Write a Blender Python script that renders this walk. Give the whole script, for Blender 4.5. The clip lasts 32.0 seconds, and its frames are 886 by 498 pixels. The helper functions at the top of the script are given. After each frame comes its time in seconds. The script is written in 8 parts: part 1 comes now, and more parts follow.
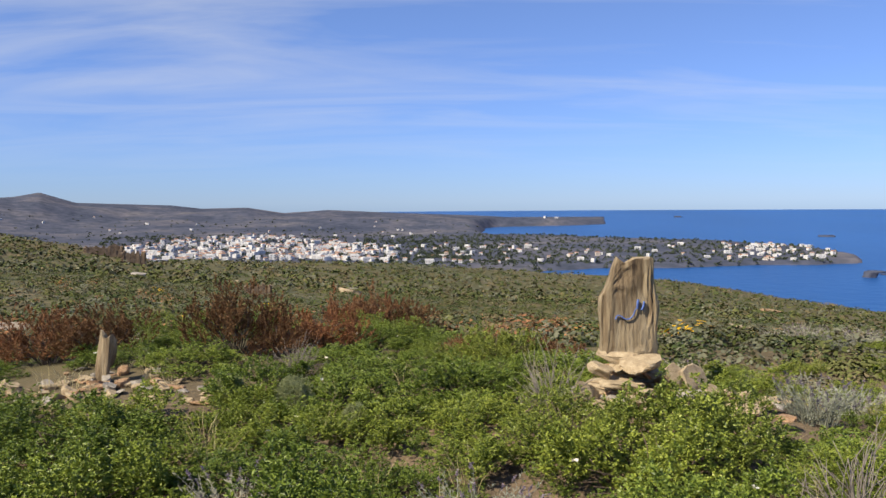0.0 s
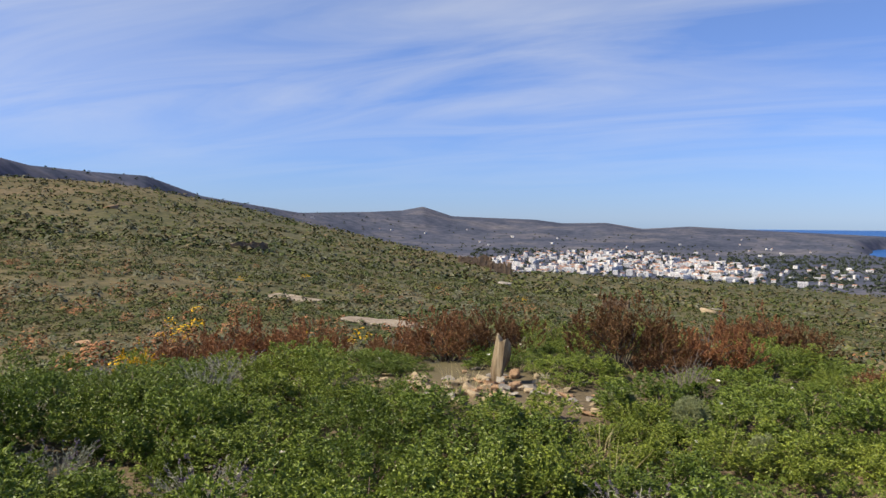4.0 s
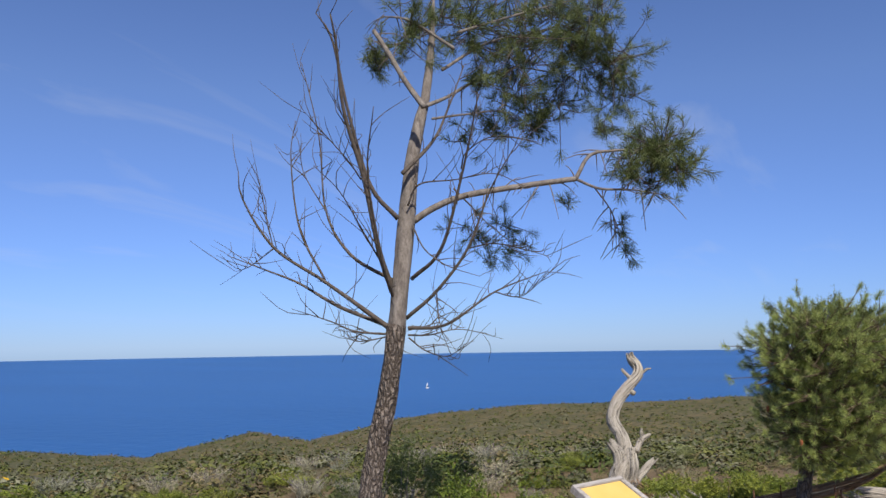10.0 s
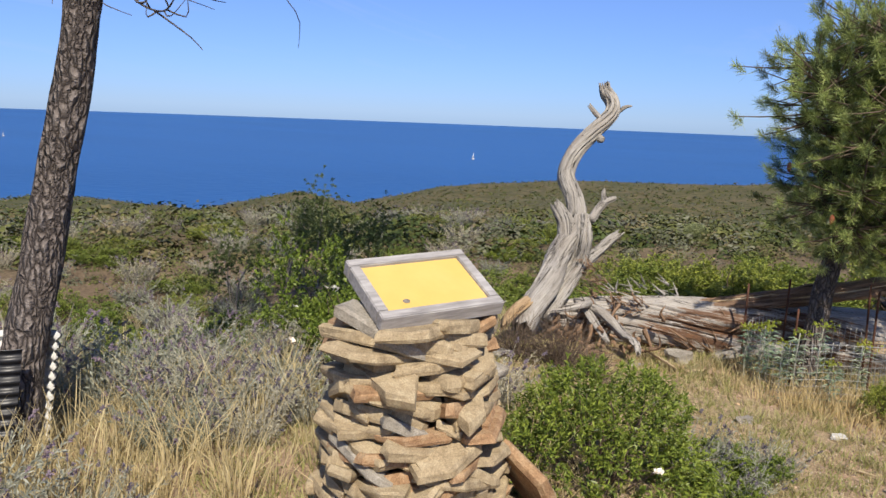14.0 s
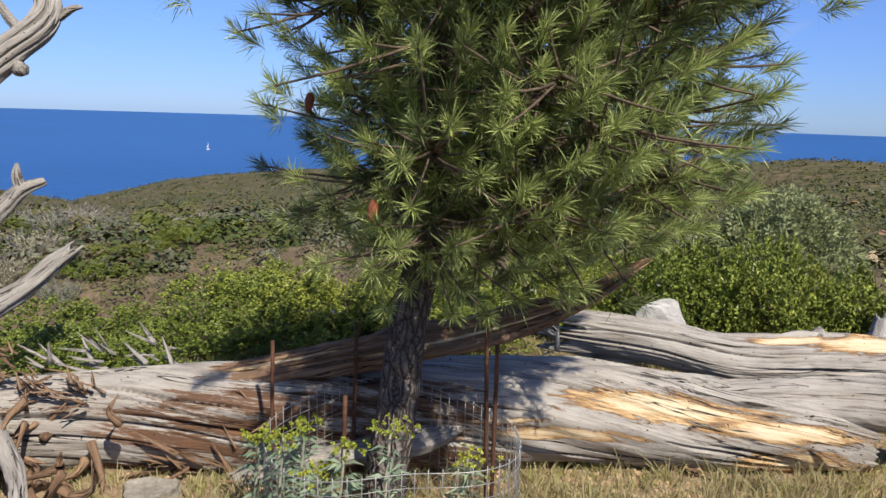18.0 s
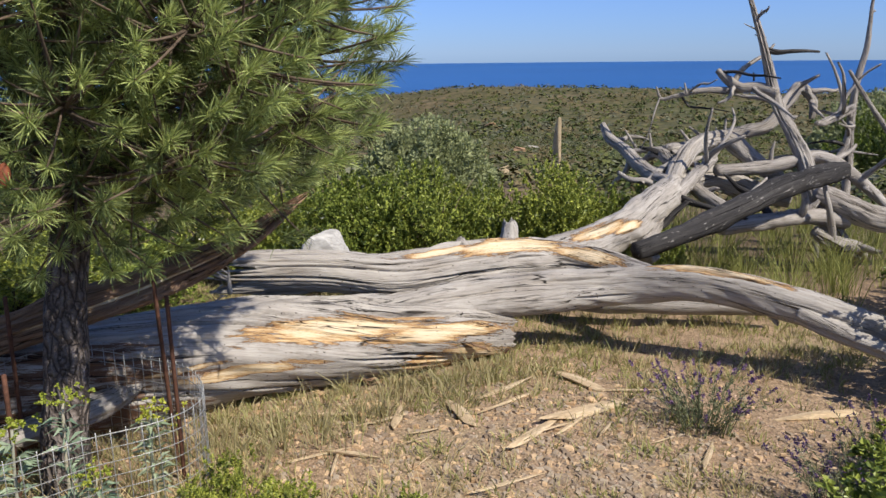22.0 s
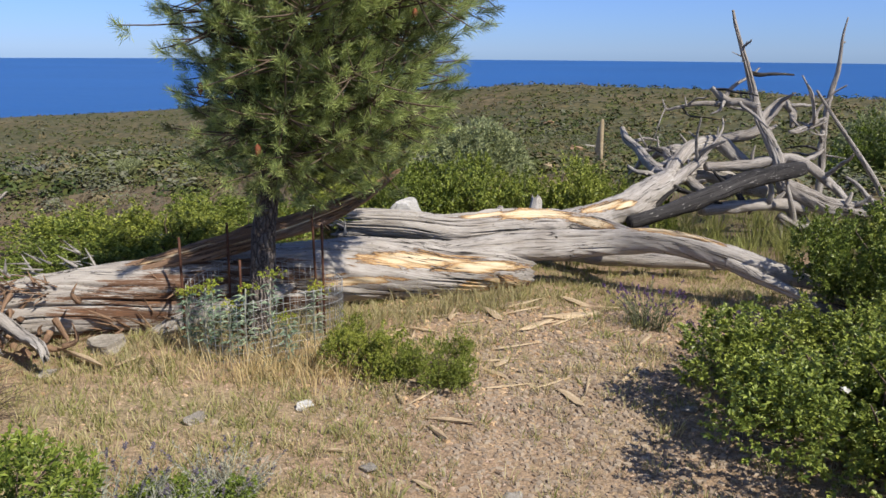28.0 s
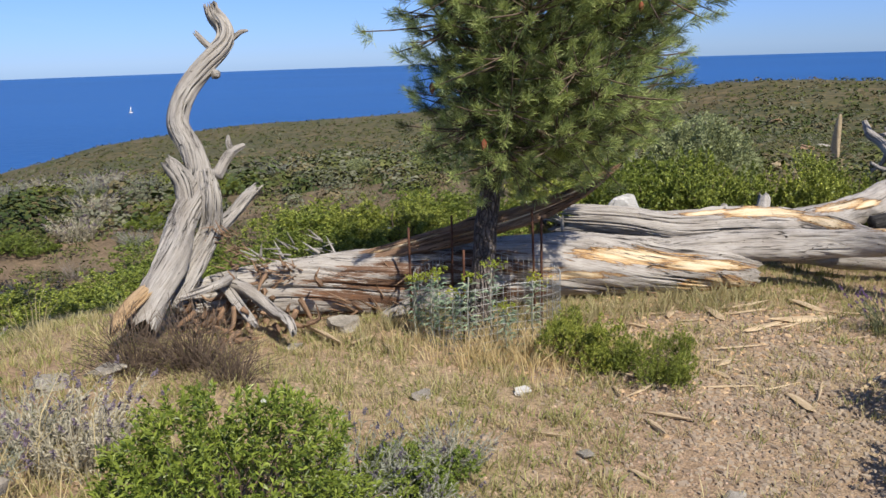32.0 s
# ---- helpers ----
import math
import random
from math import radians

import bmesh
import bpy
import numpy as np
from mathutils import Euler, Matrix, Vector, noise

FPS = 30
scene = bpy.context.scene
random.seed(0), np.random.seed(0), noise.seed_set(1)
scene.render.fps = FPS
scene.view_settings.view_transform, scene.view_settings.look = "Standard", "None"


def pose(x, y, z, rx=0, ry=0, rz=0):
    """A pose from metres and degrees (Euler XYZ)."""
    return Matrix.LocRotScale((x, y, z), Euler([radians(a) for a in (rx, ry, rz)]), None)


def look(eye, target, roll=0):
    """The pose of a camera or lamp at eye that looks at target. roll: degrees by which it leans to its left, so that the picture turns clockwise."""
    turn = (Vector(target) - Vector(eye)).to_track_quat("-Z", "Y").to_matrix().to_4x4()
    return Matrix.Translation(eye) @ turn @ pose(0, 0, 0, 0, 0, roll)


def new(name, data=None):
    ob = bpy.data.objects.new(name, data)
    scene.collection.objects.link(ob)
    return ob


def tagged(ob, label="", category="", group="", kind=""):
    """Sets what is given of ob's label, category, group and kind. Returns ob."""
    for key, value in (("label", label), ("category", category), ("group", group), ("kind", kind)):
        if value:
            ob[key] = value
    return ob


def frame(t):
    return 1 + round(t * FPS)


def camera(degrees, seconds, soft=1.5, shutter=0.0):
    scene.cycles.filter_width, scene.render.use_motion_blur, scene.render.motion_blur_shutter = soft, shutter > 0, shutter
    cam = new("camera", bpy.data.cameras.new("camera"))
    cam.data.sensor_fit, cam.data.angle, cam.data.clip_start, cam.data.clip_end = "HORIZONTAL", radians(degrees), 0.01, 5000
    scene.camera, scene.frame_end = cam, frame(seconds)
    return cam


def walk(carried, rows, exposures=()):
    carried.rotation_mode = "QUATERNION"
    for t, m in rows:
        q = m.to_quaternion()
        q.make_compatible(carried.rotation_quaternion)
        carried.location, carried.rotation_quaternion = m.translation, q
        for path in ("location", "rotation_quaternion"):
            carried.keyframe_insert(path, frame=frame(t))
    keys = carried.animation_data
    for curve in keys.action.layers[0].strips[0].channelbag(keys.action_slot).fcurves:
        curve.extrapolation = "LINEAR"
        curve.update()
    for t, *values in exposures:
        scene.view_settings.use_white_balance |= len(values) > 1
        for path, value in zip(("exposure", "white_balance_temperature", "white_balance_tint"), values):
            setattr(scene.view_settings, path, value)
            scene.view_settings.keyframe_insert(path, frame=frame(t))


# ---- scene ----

# ---- camera and walk: seconds, x, y, z, yaw to the left of +y, pitch up, roll ----
cam = camera(58.16, 32.0)
ROWS = [
    (0.0, 0.002, -0.000, 1.551, 1.66, -3.42, -0.46),
    (0.5, -0.234, 0.083, 1.539, 13.07, -2.75, -0.17),
    (1.0, -0.436, 0.144, 1.531, 22.81, -2.31, 0.34),
    (1.5, -0.498, 0.171, 1.528, 27.14, -2.30, 0.44),
    (2.0, -0.480, 0.140, 1.522, 29.02, -2.81, 0.35),
    (2.5, -0.473, 0.106, 1.515, 29.68, -2.86, 0.72),
    (4.5, -0.290, 0.056, 1.520, 24.12, -2.11, 0.09),
    (5.0, -0.269, -0.016, 1.533, 19.65, -2.29, 0.13),
    (5.5, -0.246, -0.054, 1.531, 13.31, -2.54, 0.67),
    (6.0, -0.177, -0.070, 1.530, 5.82, -2.88, 1.00),
    (6.5, -0.027, -0.034, 1.513, -3.24, -3.17, 0.93),
    (7.0, 0.184, 0.028, 1.489, -13.19, -3.62, 0.73),
    (7.5, 0.430, 0.074, 1.462, -24.69, -4.07, 0.42),
    (8.0, 0.676, 0.037, 1.455, -37.22, -4.16, 0.28),
    (8.5, 0.923, 0.009, 1.448, -47.48, -2.55, 0.03),
    (9.0, 1.215, 0.068, 1.459, -56.73, 0.22, -0.01),
    (9.5, 1.454, 0.082, 1.506, -61.83, 4.27, -0.49),
    (10.0, 1.721, 0.080, 1.488, -64.67, 6.75, -0.87),
    (10.5, 2.041, 0.076, 1.474, -64.35, 7.23, -0.42),
    (11.0, 2.387, 0.149, 1.405, -62.54, 6.38, -0.23),
    (11.5, 2.781, 0.197, 1.346, -61.07, 4.97, -0.76),
    (12.0, 3.184, 0.204, 1.332, -60.46, 4.47, -1.11),
    (12.5, 3.493, 0.176, 1.334, -60.58, 3.16, -0.84),
    (13.0, 3.848, 0.096, 1.255, -61.80, -0.54, 0.01),
    (13.5, 4.228, 0.105, 1.142, -61.91, -5.47, 1.21),
    (15.5, 5.668, 0.080, 0.973, -61.33, -15.37, 2.71),
    (16.0, 6.047, 0.098, 0.920, -63.77, -13.80, 1.28),
    (16.5, 6.454, 0.140, 0.914, -65.55, -11.99, 0.14),
    (17.0, 6.841, 0.121, 0.894, -67.38, -10.78, 0.18),
    (17.5, 7.237, 0.019, 0.854, -71.20, -10.13, 0.86),
    (18.0, 7.634, -0.216, 0.821, -79.88, -9.84, 1.87),
    (18.5, 8.055, -0.453, 0.768, -91.97, -10.39, 3.28),
    (19.0, 8.302, -0.734, 0.721, -102.35, -10.47, 3.78),
    (19.5, 8.353, -0.808, 0.738, -107.16, -11.57, 3.07),
    (20.0, 8.285, -0.673, 0.739, -107.82, -12.96, 1.84),
    (20.5, 8.116, -0.562, 0.751, -106.18, -13.85, 0.08),
    (21.0, 7.911, -0.469, 0.769, -104.83, -14.24, -0.91),
    (21.5, 7.706, -0.335, 0.818, -104.17, -14.04, -0.71),
    (22.0, 7.499, -0.258, 0.836, -103.52, -13.82, -0.63),
    (22.5, 7.321, -0.157, 0.864, -103.10, -14.44, -0.58),
    (23.0, 7.137, -0.039, 0.840, -101.45, -15.47, -1.18),
    (23.5, 6.955, 0.046, 0.848, -99.72, -15.89, -2.12),
    (24.0, 6.771, 0.099, 0.888, -98.65, -16.34, -2.33),
    (24.5, 6.605, 0.189, 0.866, -97.70, -16.14, -1.99),
    (26.5, 6.068, 0.347, 0.961, -94.95, -14.62, 0.44),
    (27.0, 5.924, 0.135, 1.003, -95.82, -14.54, 0.65),
    (27.5, 5.832, 0.057, 1.011, -98.34, -14.26, 0.49),
    (28.0, 5.770, 0.077, 1.028, -99.51, -14.09, 0.40),
    (28.5, 5.734, 0.077, 1.045, -99.66, -14.23, 0.43),
    (29.0, 5.692, 0.072, 1.017, -99.32, -14.63, 0.19),
    (29.5, 5.686, 0.056, 0.991, -99.71, -14.99, -0.01),
    (30.0, 5.688, 0.055, 0.995, -101.33, -14.80, 0.16),
    (30.5, 5.683, 0.020, 0.998, -102.90, -14.41, 0.15),
    (31.0, 5.657, 0.013, 1.008, -102.25, -13.96, -0.24),
    (31.5, 5.689, 0.048, 0.997, -96.42, -13.72, -0.96),
    (32.0, 5.668, 0.138, 1.004, -84.16, -13.76, -1.88),
]


def carried(x, y, z, yaw, pitch, roll):
    a, p = radians(yaw), radians(pitch)
    ahead = Vector((-math.sin(a) * math.cos(p), math.cos(a) * math.cos(p), math.sin(p)))
    return look((x, y, z), Vector((x, y, z)) + ahead, roll)


walk(cam, [(row[0], carried(*row[1:])) for row in ROWS], [(0, 0.34, 7300, 10), (2.5, 0.36, 7300, 10), (6, 0.30, 7250, 10), (8.0, 0.16, 7150, 10), (10, 0.09, 6950, 10), (13, 0.14, 6900, 10), (16, 0.18, 6800, 10), (20, 0.20, 6650, 10), (32, 0.20, 6600, 10)])

# ---- world and sun ----
SUN_BEARING, SUN_HEIGHT = 232.0, 47.0   # degrees clockwise from +y, degrees above the horizon
world = bpy.data.worlds.new("sky")
scene.world = world
world.use_nodes = True


def wire(tree, a, out, b, inp):
    tree.links.new(a.outputs[out], b.inputs[inp])


def build_sky():
    nt = world.node_tree
    nt.nodes.clear()
    N = nt.nodes.new
    out, bg = N("ShaderNodeOutputWorld"), N("ShaderNodeBackground")
    sky = N("ShaderNodeTexSky")
    sky.sky_type, sky.sun_disc = "NISHITA", False
    sky.sun_elevation, sky.sun_rotation = radians(SUN_HEIGHT), radians(SUN_BEARING)
    sky.altitude, sky.air_density, sky.dust_density, sky.ozone_density = 100.0, 1.0, 0.0, 1.0
    co = N("ShaderNodeTexCoord")
    sep = N("ShaderNodeSeparateXYZ")
    wire(nt, co, "Generated", sep, 0)
    # cirrus on a high flat layer: direction divided by its height
    lift = N("ShaderNodeMath"); lift.operation = "ADD"; lift.inputs[1].default_value = 0.10
    wire(nt, sep, 2, lift, 0)
    div = N("ShaderNodeVectorMath"); div.operation = "DIVIDE"
    comb = N("ShaderNodeCombineXYZ")
    for k in range(3):
        wire(nt, lift, 0, comb, k)
    wire(nt, co, "Generated", div, 0)
    wire(nt, comb, 0, div, 1)
    mp = N("ShaderNodeMapping")
    mp.inputs["Rotation"].default_value = (0, 0, radians(-28))
    mp.inputs["Scale"].default_value = (0.55, 1.5, 0.0)
    wire(nt, div, 0, mp, 0)
    n1 = N("ShaderNodeTexNoise")
    n1.inputs["Scale"].default_value, n1.inputs["Detail"].default_value = 0.9, 7
    n1.inputs["Roughness"].default_value, n1.inputs["Distortion"].default_value = 0.55, 0.9
    wire(nt, mp, 0, n1, "Vector")
    r1 = N("ShaderNodeMapRange")
    r1.inputs[1].default_value, r1.inputs[2].default_value, r1.inputs[4].default_value = 0.42, 0.86, 0.50
    # the cirrus is thicker to the north-west
    side = N("ShaderNodeMath"); side.operation = "MULTIPLY_ADD"; side.inputs[1].default_value = -0.18
    wire(nt, sep, 0, side, 0)
    wire(nt, n1, "Fac", side, 2)
    wire(nt, side, 0, r1, 0)
    low = N("ShaderNodeMapRange")
    low.inputs[1].default_value, low.inputs[2].default_value = 0.02, 0.14
    wire(nt, sep, 2, low, 0)
    mul = N("ShaderNodeMath"); mul.operation = "MULTIPLY"
    wire(nt, r1, 0, mul, 0)
    wire(nt, low, 0, mul, 1)
    mix = N("ShaderNodeMix"); mix.data_type = "RGBA"
    mix.inputs[7].default_value = (7.2, 7.8, 8.8, 1)
    wire(nt, mul, 0, mix, 0)
    tint = N("ShaderNodeMix"); tint.data_type, tint.blend_type = "RGBA", "MULTIPLY"
    tint.inputs[0].default_value = 1.0
    # a clear blue sky over the sea: the haze at the horizon is pale blue, not white
    ht = N("ShaderNodeMapRange")
    ht.inputs[1].default_value, ht.inputs[2].default_value = 0.0, 0.30
    wire(nt, sep, 2, ht, 0)
    hue = N("ShaderNodeMix"); hue.data_type = "RGBA"
    hue.inputs[6].default_value, hue.inputs[7].default_value = (0.39, 0.65, 1.50, 1), (0.78, 0.98, 1.52, 1)
    wire(nt, ht, 0, hue, 0)
    wire(nt, hue, 2, tint, 7)
    wire(nt, sky, 0, tint, 6)
    wire(nt, tint, 2, mix, 6)
    wire(nt, mix, 2, bg, 0)
    bg.inputs[1].default_value = SKY_STRENGTH
    wire(nt, bg, 0, out, 0)


SKY_STRENGTH, SUN_STRENGTH = 0.080, 5.4
build_sky()
lamp = bpy.data.lights.new("sun", "SUN")
lamp.energy, lamp.angle, lamp.color = SUN_STRENGTH, radians(0.53), (1.0, 0.94, 0.84)
sun = new("sun", lamp)
sb, se = radians(SUN_BEARING), radians(SUN_HEIGHT)
sun.matrix_world = look((math.sin(sb) * 50 * math.cos(se), math.cos(sb) * 50 * math.cos(se), 50 * math.sin(se)), (0, 0, 0))

# ---- materials ----
def material(name, rough=0.85, metal=0.0):
    m = bpy.data.materials.new(name)
    m.use_nodes = True
    b = m.node_tree.nodes["Principled BSDF"]
    b.inputs["Roughness"].default_value, b.inputs["Metallic"].default_value = rough, metal
    b.inputs["Specular IOR Level"].default_value = 0.25
    return m, m.node_tree, b


def noise_node(nt, scale, detail=5.0, rough=0.6, stretch=None, coord="Object", distort=0.0):
    co = nt.nodes.new("ShaderNodeTexCoord")
    n = nt.nodes.new("ShaderNodeTexNoise")
    n.inputs["Scale"].default_value, n.inputs["Detail"].default_value = scale, detail
    n.inputs["Roughness"].default_value, n.inputs["Distortion"].default_value = rough, distort
    if stretch:
        mp = nt.nodes.new("ShaderNodeMapping")
        mp.inputs["Scale"].default_value = stretch
        nt.links.new(co.outputs[coord], mp.inputs[0])
        nt.links.new(mp.outputs[0], n.inputs["Vector"])
    else:
        nt.links.new(co.outputs[coord], n.inputs["Vector"])
    return n


def ramp_node(nt, source, stops):
    r = nt.nodes.new("ShaderNodeValToRGB")
    e = r.color_ramp.elements
    while len(e) < len(stops):
        e.new(0.5)
    for k, (p, c) in enumerate(stops):
        e[k].position, e[k].color = p, (*c, 1)
    nt.links.new(source, r.inputs[0])
    return r


def mix_node(nt, fac, a, b, mode="MIX"):
    m = nt.nodes.new("ShaderNodeMix")
    m.data_type, m.blend_type = "RGBA", mode
    for sock, v in ((m.inputs[0], fac), (m.inputs[6], a), (m.inputs[7], b)):
        if isinstance(v, (int, float)):
            sock.default_value = v
        elif isinstance(v, tuple):
            sock.default_value = (*v, 1)
        else:
            nt.links.new(v, sock)
    return m.outputs[2]


def bump_node(nt, b, height, strength=0.4, distance=0.02):
    n = nt.nodes.new("ShaderNodeBump")
    n.inputs["Strength"].default_value, n.inputs["Distance"].default_value = strength, distance
    nt.links.new(height, n.inputs["Height"])
    nt.links.new(n.outputs[0], b.inputs["Normal"])


def mottled(name, stops, scale, fine=None, rough=0.85, bump=0.3, dist=0.02, stretch=None, coord="Object"):
    """A matt surface: colour from a two-scale noise, relief from the finer one."""
    m, nt, b = material(name, rough)
    n1 = noise_node(nt, scale, 6, 0.62, stretch, coord)
    n2 = noise_node(nt, fine or scale * 7, 5, 0.65, stretch, coord)
    r = ramp_node(nt, n1.outputs["Fac"], stops)
    r2 = ramp_node(nt, n2.outputs["Fac"], [(0.25, (0.55,) * 3), (0.7, (1.12,) * 3)])
    nt.links.new(mix_node(nt, 1.0, r.outputs[0], r2.outputs[0], "MULTIPLY"), b.inputs["Base Color"])
    bump_node(nt, b, n2.outputs["Fac"], bump, dist)
    return m


def leafy(name, dark, light, rough=0.55, vary=True, trans=0.25):
    """Leaves: colour varies from leaf to leaf and from plant to plant, some light passes through."""
    m, nt, b = material(name, rough)
    geo = nt.nodes.new("ShaderNodeNewGeometry")
    info = nt.nodes.new("ShaderNodeObjectInfo")
    r = ramp_node(nt, geo.outputs["Random Per Island"], [(0.0, dark), (1.0, light)])
    r2 = ramp_node(nt, info.outputs["Random"], [(0.0, (0.68, 0.72, 0.66)), (0.5, (1.0, 0.98, 0.95)), (1.0, (1.28, 1.14, 1.05))])
    c = mix_node(nt, 1.0 if vary else 0.0, r.outputs[0], r2.outputs[0], "MULTIPLY")
    nt.links.new(c, b.inputs["Base Color"])
    b.inputs["Specular IOR Level"].default_value = 0.3
    if trans:
        t = nt.nodes.new("ShaderNodeBsdfTranslucent")
        nt.links.new(c, t.inputs[0])
        mx = nt.nodes.new("ShaderNodeMixShader")
        mx.inputs[0].default_value = trans
        nt.links.new(b.outputs[0], mx.inputs[1])
        nt.links.new(t.outputs[0], mx.inputs[2])
        nt.links.new(mx.outputs[0], nt.nodes["Material Output"].inputs[0])
    return m


def plain(name, c, rough=0.7, metal=0.0, grain=60.0, amount=0.25, bump=0.1):
    lo, hi = tuple(v * (1 - amount) for v in c), tuple(min(1, v * (1 + amount)) for v in c)
    m = mottled(name, [(0.3, lo), (0.7, hi)], grain, grain * 6, rough, bump, 0.003)
    m.node_tree.nodes["Principled BSDF"].inputs["Metallic"].default_value = metal
    return m

# ---- mesh helpers ----
MASSES = ("foliage", "twigwork", "flowering", "splintering", "root_mass", "rot", "torn_end")   # parts made of pieces past counting


def mesh_object(name, verts, faces, mat, parent=None, smooth=True):
    me = bpy.data.meshes.new(name)
    verts, faces = np.asarray(verts, np.float32), np.asarray(faces, np.int32)
    n, k = faces.shape
    me.vertices.add(len(verts))
    me.vertices.foreach_set("co", verts.ravel())
    me.loops.add(n * k)
    me.loops.foreach_set("vertex_index", faces.ravel())
    me.polygons.add(n)
    me.polygons.foreach_set("loop_start", np.arange(0, n * k, k, dtype=np.int32))
    me.polygons.foreach_set("use_smooth", np.full(n, smooth))
    me.update(calc_edges=True)
    me.materials.append(mat)
    ob = new(name, me)
    if parent:
        ob.parent = parent
    return ob


def part(name, bm, mat, parent, label="", smooth=True):
    me = bpy.data.meshes.new(name)
    bmesh.ops.recalc_face_normals(bm, faces=bm.faces)
    for f in bm.faces:
        f.smooth = smooth
    bm.to_mesh(me)
    bm.free()
    me.materials.append(mat)
    ob = new(name, me)
    ob.parent = parent
    if label:
        ob["label"] = label
    return ob


def shared(name, me, parent, m=None):
    """Another object on a mesh that exists already."""
    ob = new(name, me)
    ob.parent = parent
    if name in MASSES:
        ob["kind"] = "stuff"
    if m is not None:
        ob.matrix_basis = m
    return ob


def thing(name, label, category, m=None, group=""):
    ob = new(name)
    ob.empty_display_size = 0.1
    if m is not None:
        ob.matrix_basis = m
    return tagged(ob, label, category, group)


def hash_noise(x, y, seed=0):
    """Smooth value noise on a unit lattice, for arrays."""
    xi, yi = np.floor(x), np.floor(y)
    fx, fy = x - xi, y - yi
    fx, fy = fx * fx * (3 - 2 * fx), fy * fy * (3 - 2 * fy)

    def h(a, b):
        v = np.sin(a * 127.1 + b * 311.7 + seed * 74.7) * 43758.5453
        return v - np.floor(v)
    return (h(xi, yi) * (1 - fx) + h(xi + 1, yi) * fx) * (1 - fy) + (h(xi, yi + 1) * (1 - fx) + h(xi + 1, yi + 1) * fx) * fy


def fractal(x, y, octaves=4, seed=0):
    total, amp = 0, 0.5
    for k in range(octaves):
        total = total + amp * (hash_noise(x * 2**k, y * 2**k, seed + k) - 0.5)
        amp *= 0.5
    return total


# ---- the lie of the land ----
TURN0 = 1.45                     # all bearings below are clockwise from +y, turned by this
HUB = np.array([6.0, 0.0])       # the middle of the plateau
SEA0, SEA_END, SEA_RISE = -100.0, 4930.0, 40.0
# crest of the scrub hill round the plateau: bearing, elevation seen from the plateau, distance
CREST_B = [-180, -100, -59.3, -51.6, -44.3, -39.2, -33.6, -28.3, -24.5, -10.6, 5.5, 13.2, 24.6, 32.9, 42.5, 49.4, 53.2, 60, 68, 78, 90, 101.6, 107.6, 117.6, 126.6, 150, 180]
CREST_E = [1.0, 2.5, 2.5, 2.1, 0.87, -0.3, -1.65, -2.8, -3.9, -4.3, -5.2, -5.75, -7.2, -6.1, -7.2, -5.8, -6.6, -5.15, -4.5, -4.1, -3.3, -2.6, -2.3, -2.5, -2.9, -2, 1.0]
CREST_D = [(-180, 150), (-60, 280), (-40, 260), (-25, 220), (0, 280), (25, 290), (33, 330), (42, 420), (50, 330), (54, 420), (62, 390), (80, 380), (105, 260), (130, 240), (180, 150)]
# skyline of the far land
FAR_B = [-75, -59.3, -56, -52.6, -49, -45.4, -42.4, -38.8, -34, -31.5, -30, -27.9, -22, -20, -17, -14.5, -11.4, -6.6, 0, 2, 4.5, 7, 8.2, 9]
FAR_E = [4.6, 4.05, 3.2, 2.9, 2.7, 1.4, 0.9, 0.3, 0.38, 0.5, 0.78, 0.1, -0.12, -0.36, -0.32, -0.72, -0.54, -0.78, -1.05, -1.2, -1.18, -1.36, -1.62, -2.4]
FAR_D = [(-75, 1300), (-59, 1400), (-45, 2000), (-30, 3000), (-10, 3100), (9, 2950)]
KNOTS = [(0, 0, 0.0), (-3, -2, 0.1), (3, -3, -0.25), (2, 3, -0.02), (1.4, 6.4, -0.06), (-3.2, 7, -0.02), (-3.9, 6.7, -0.06), (-2.6, 6.6, -0.08), (-6, 6, -0.1), (4.2, 0, -0.38), (6.4, 2.9, -0.28), (6.7, 1.4, -0.25), (4, 5, -0.25),
         (5.8, 0, -0.56), (7.4, -0.6, -0.6), (9.4, -0.5, -0.6), (9.6, 1.6, -0.52), (9.4, 2.2, -0.35), (11.2, -2.5, -0.62), (12.5, 0.5, -0.62), (13.5, -3.5, -0.75), (8.0, -4, -0.5), (10, 5, -0.95), (21, -5.6, -1.2), (3, 10, -0.8), (9.5, 6.2, -1.2), (12.2, 3.8, -1.1), (8, 6.5, -0.9), (5.5, 7.5, -0.7)]


def smooth01(v):
    v = np.clip(v, 0, 1)
    return v * v * (3 - 2 * v)


def plateau(x, y):
    w = 0.0
    s = 0.0
    for kx, ky, kz in KNOTS:
        q = 1.0 / ((x - kx) ** 2 + (y - ky) ** 2 + 0.8) ** 1.6
        w, s = w + q, s + q * kz
    return s / w + 0.10 * fractal(x * 0.7, y * 0.7, 4, 3) + 0.025 * fractal(x * 5, y * 5, 3, 8)


def bearing(x, y):
    return (np.degrees(np.arctan2(x - HUB[0], y - HUB[1])) - TURN0 + 180) % 360 - 180


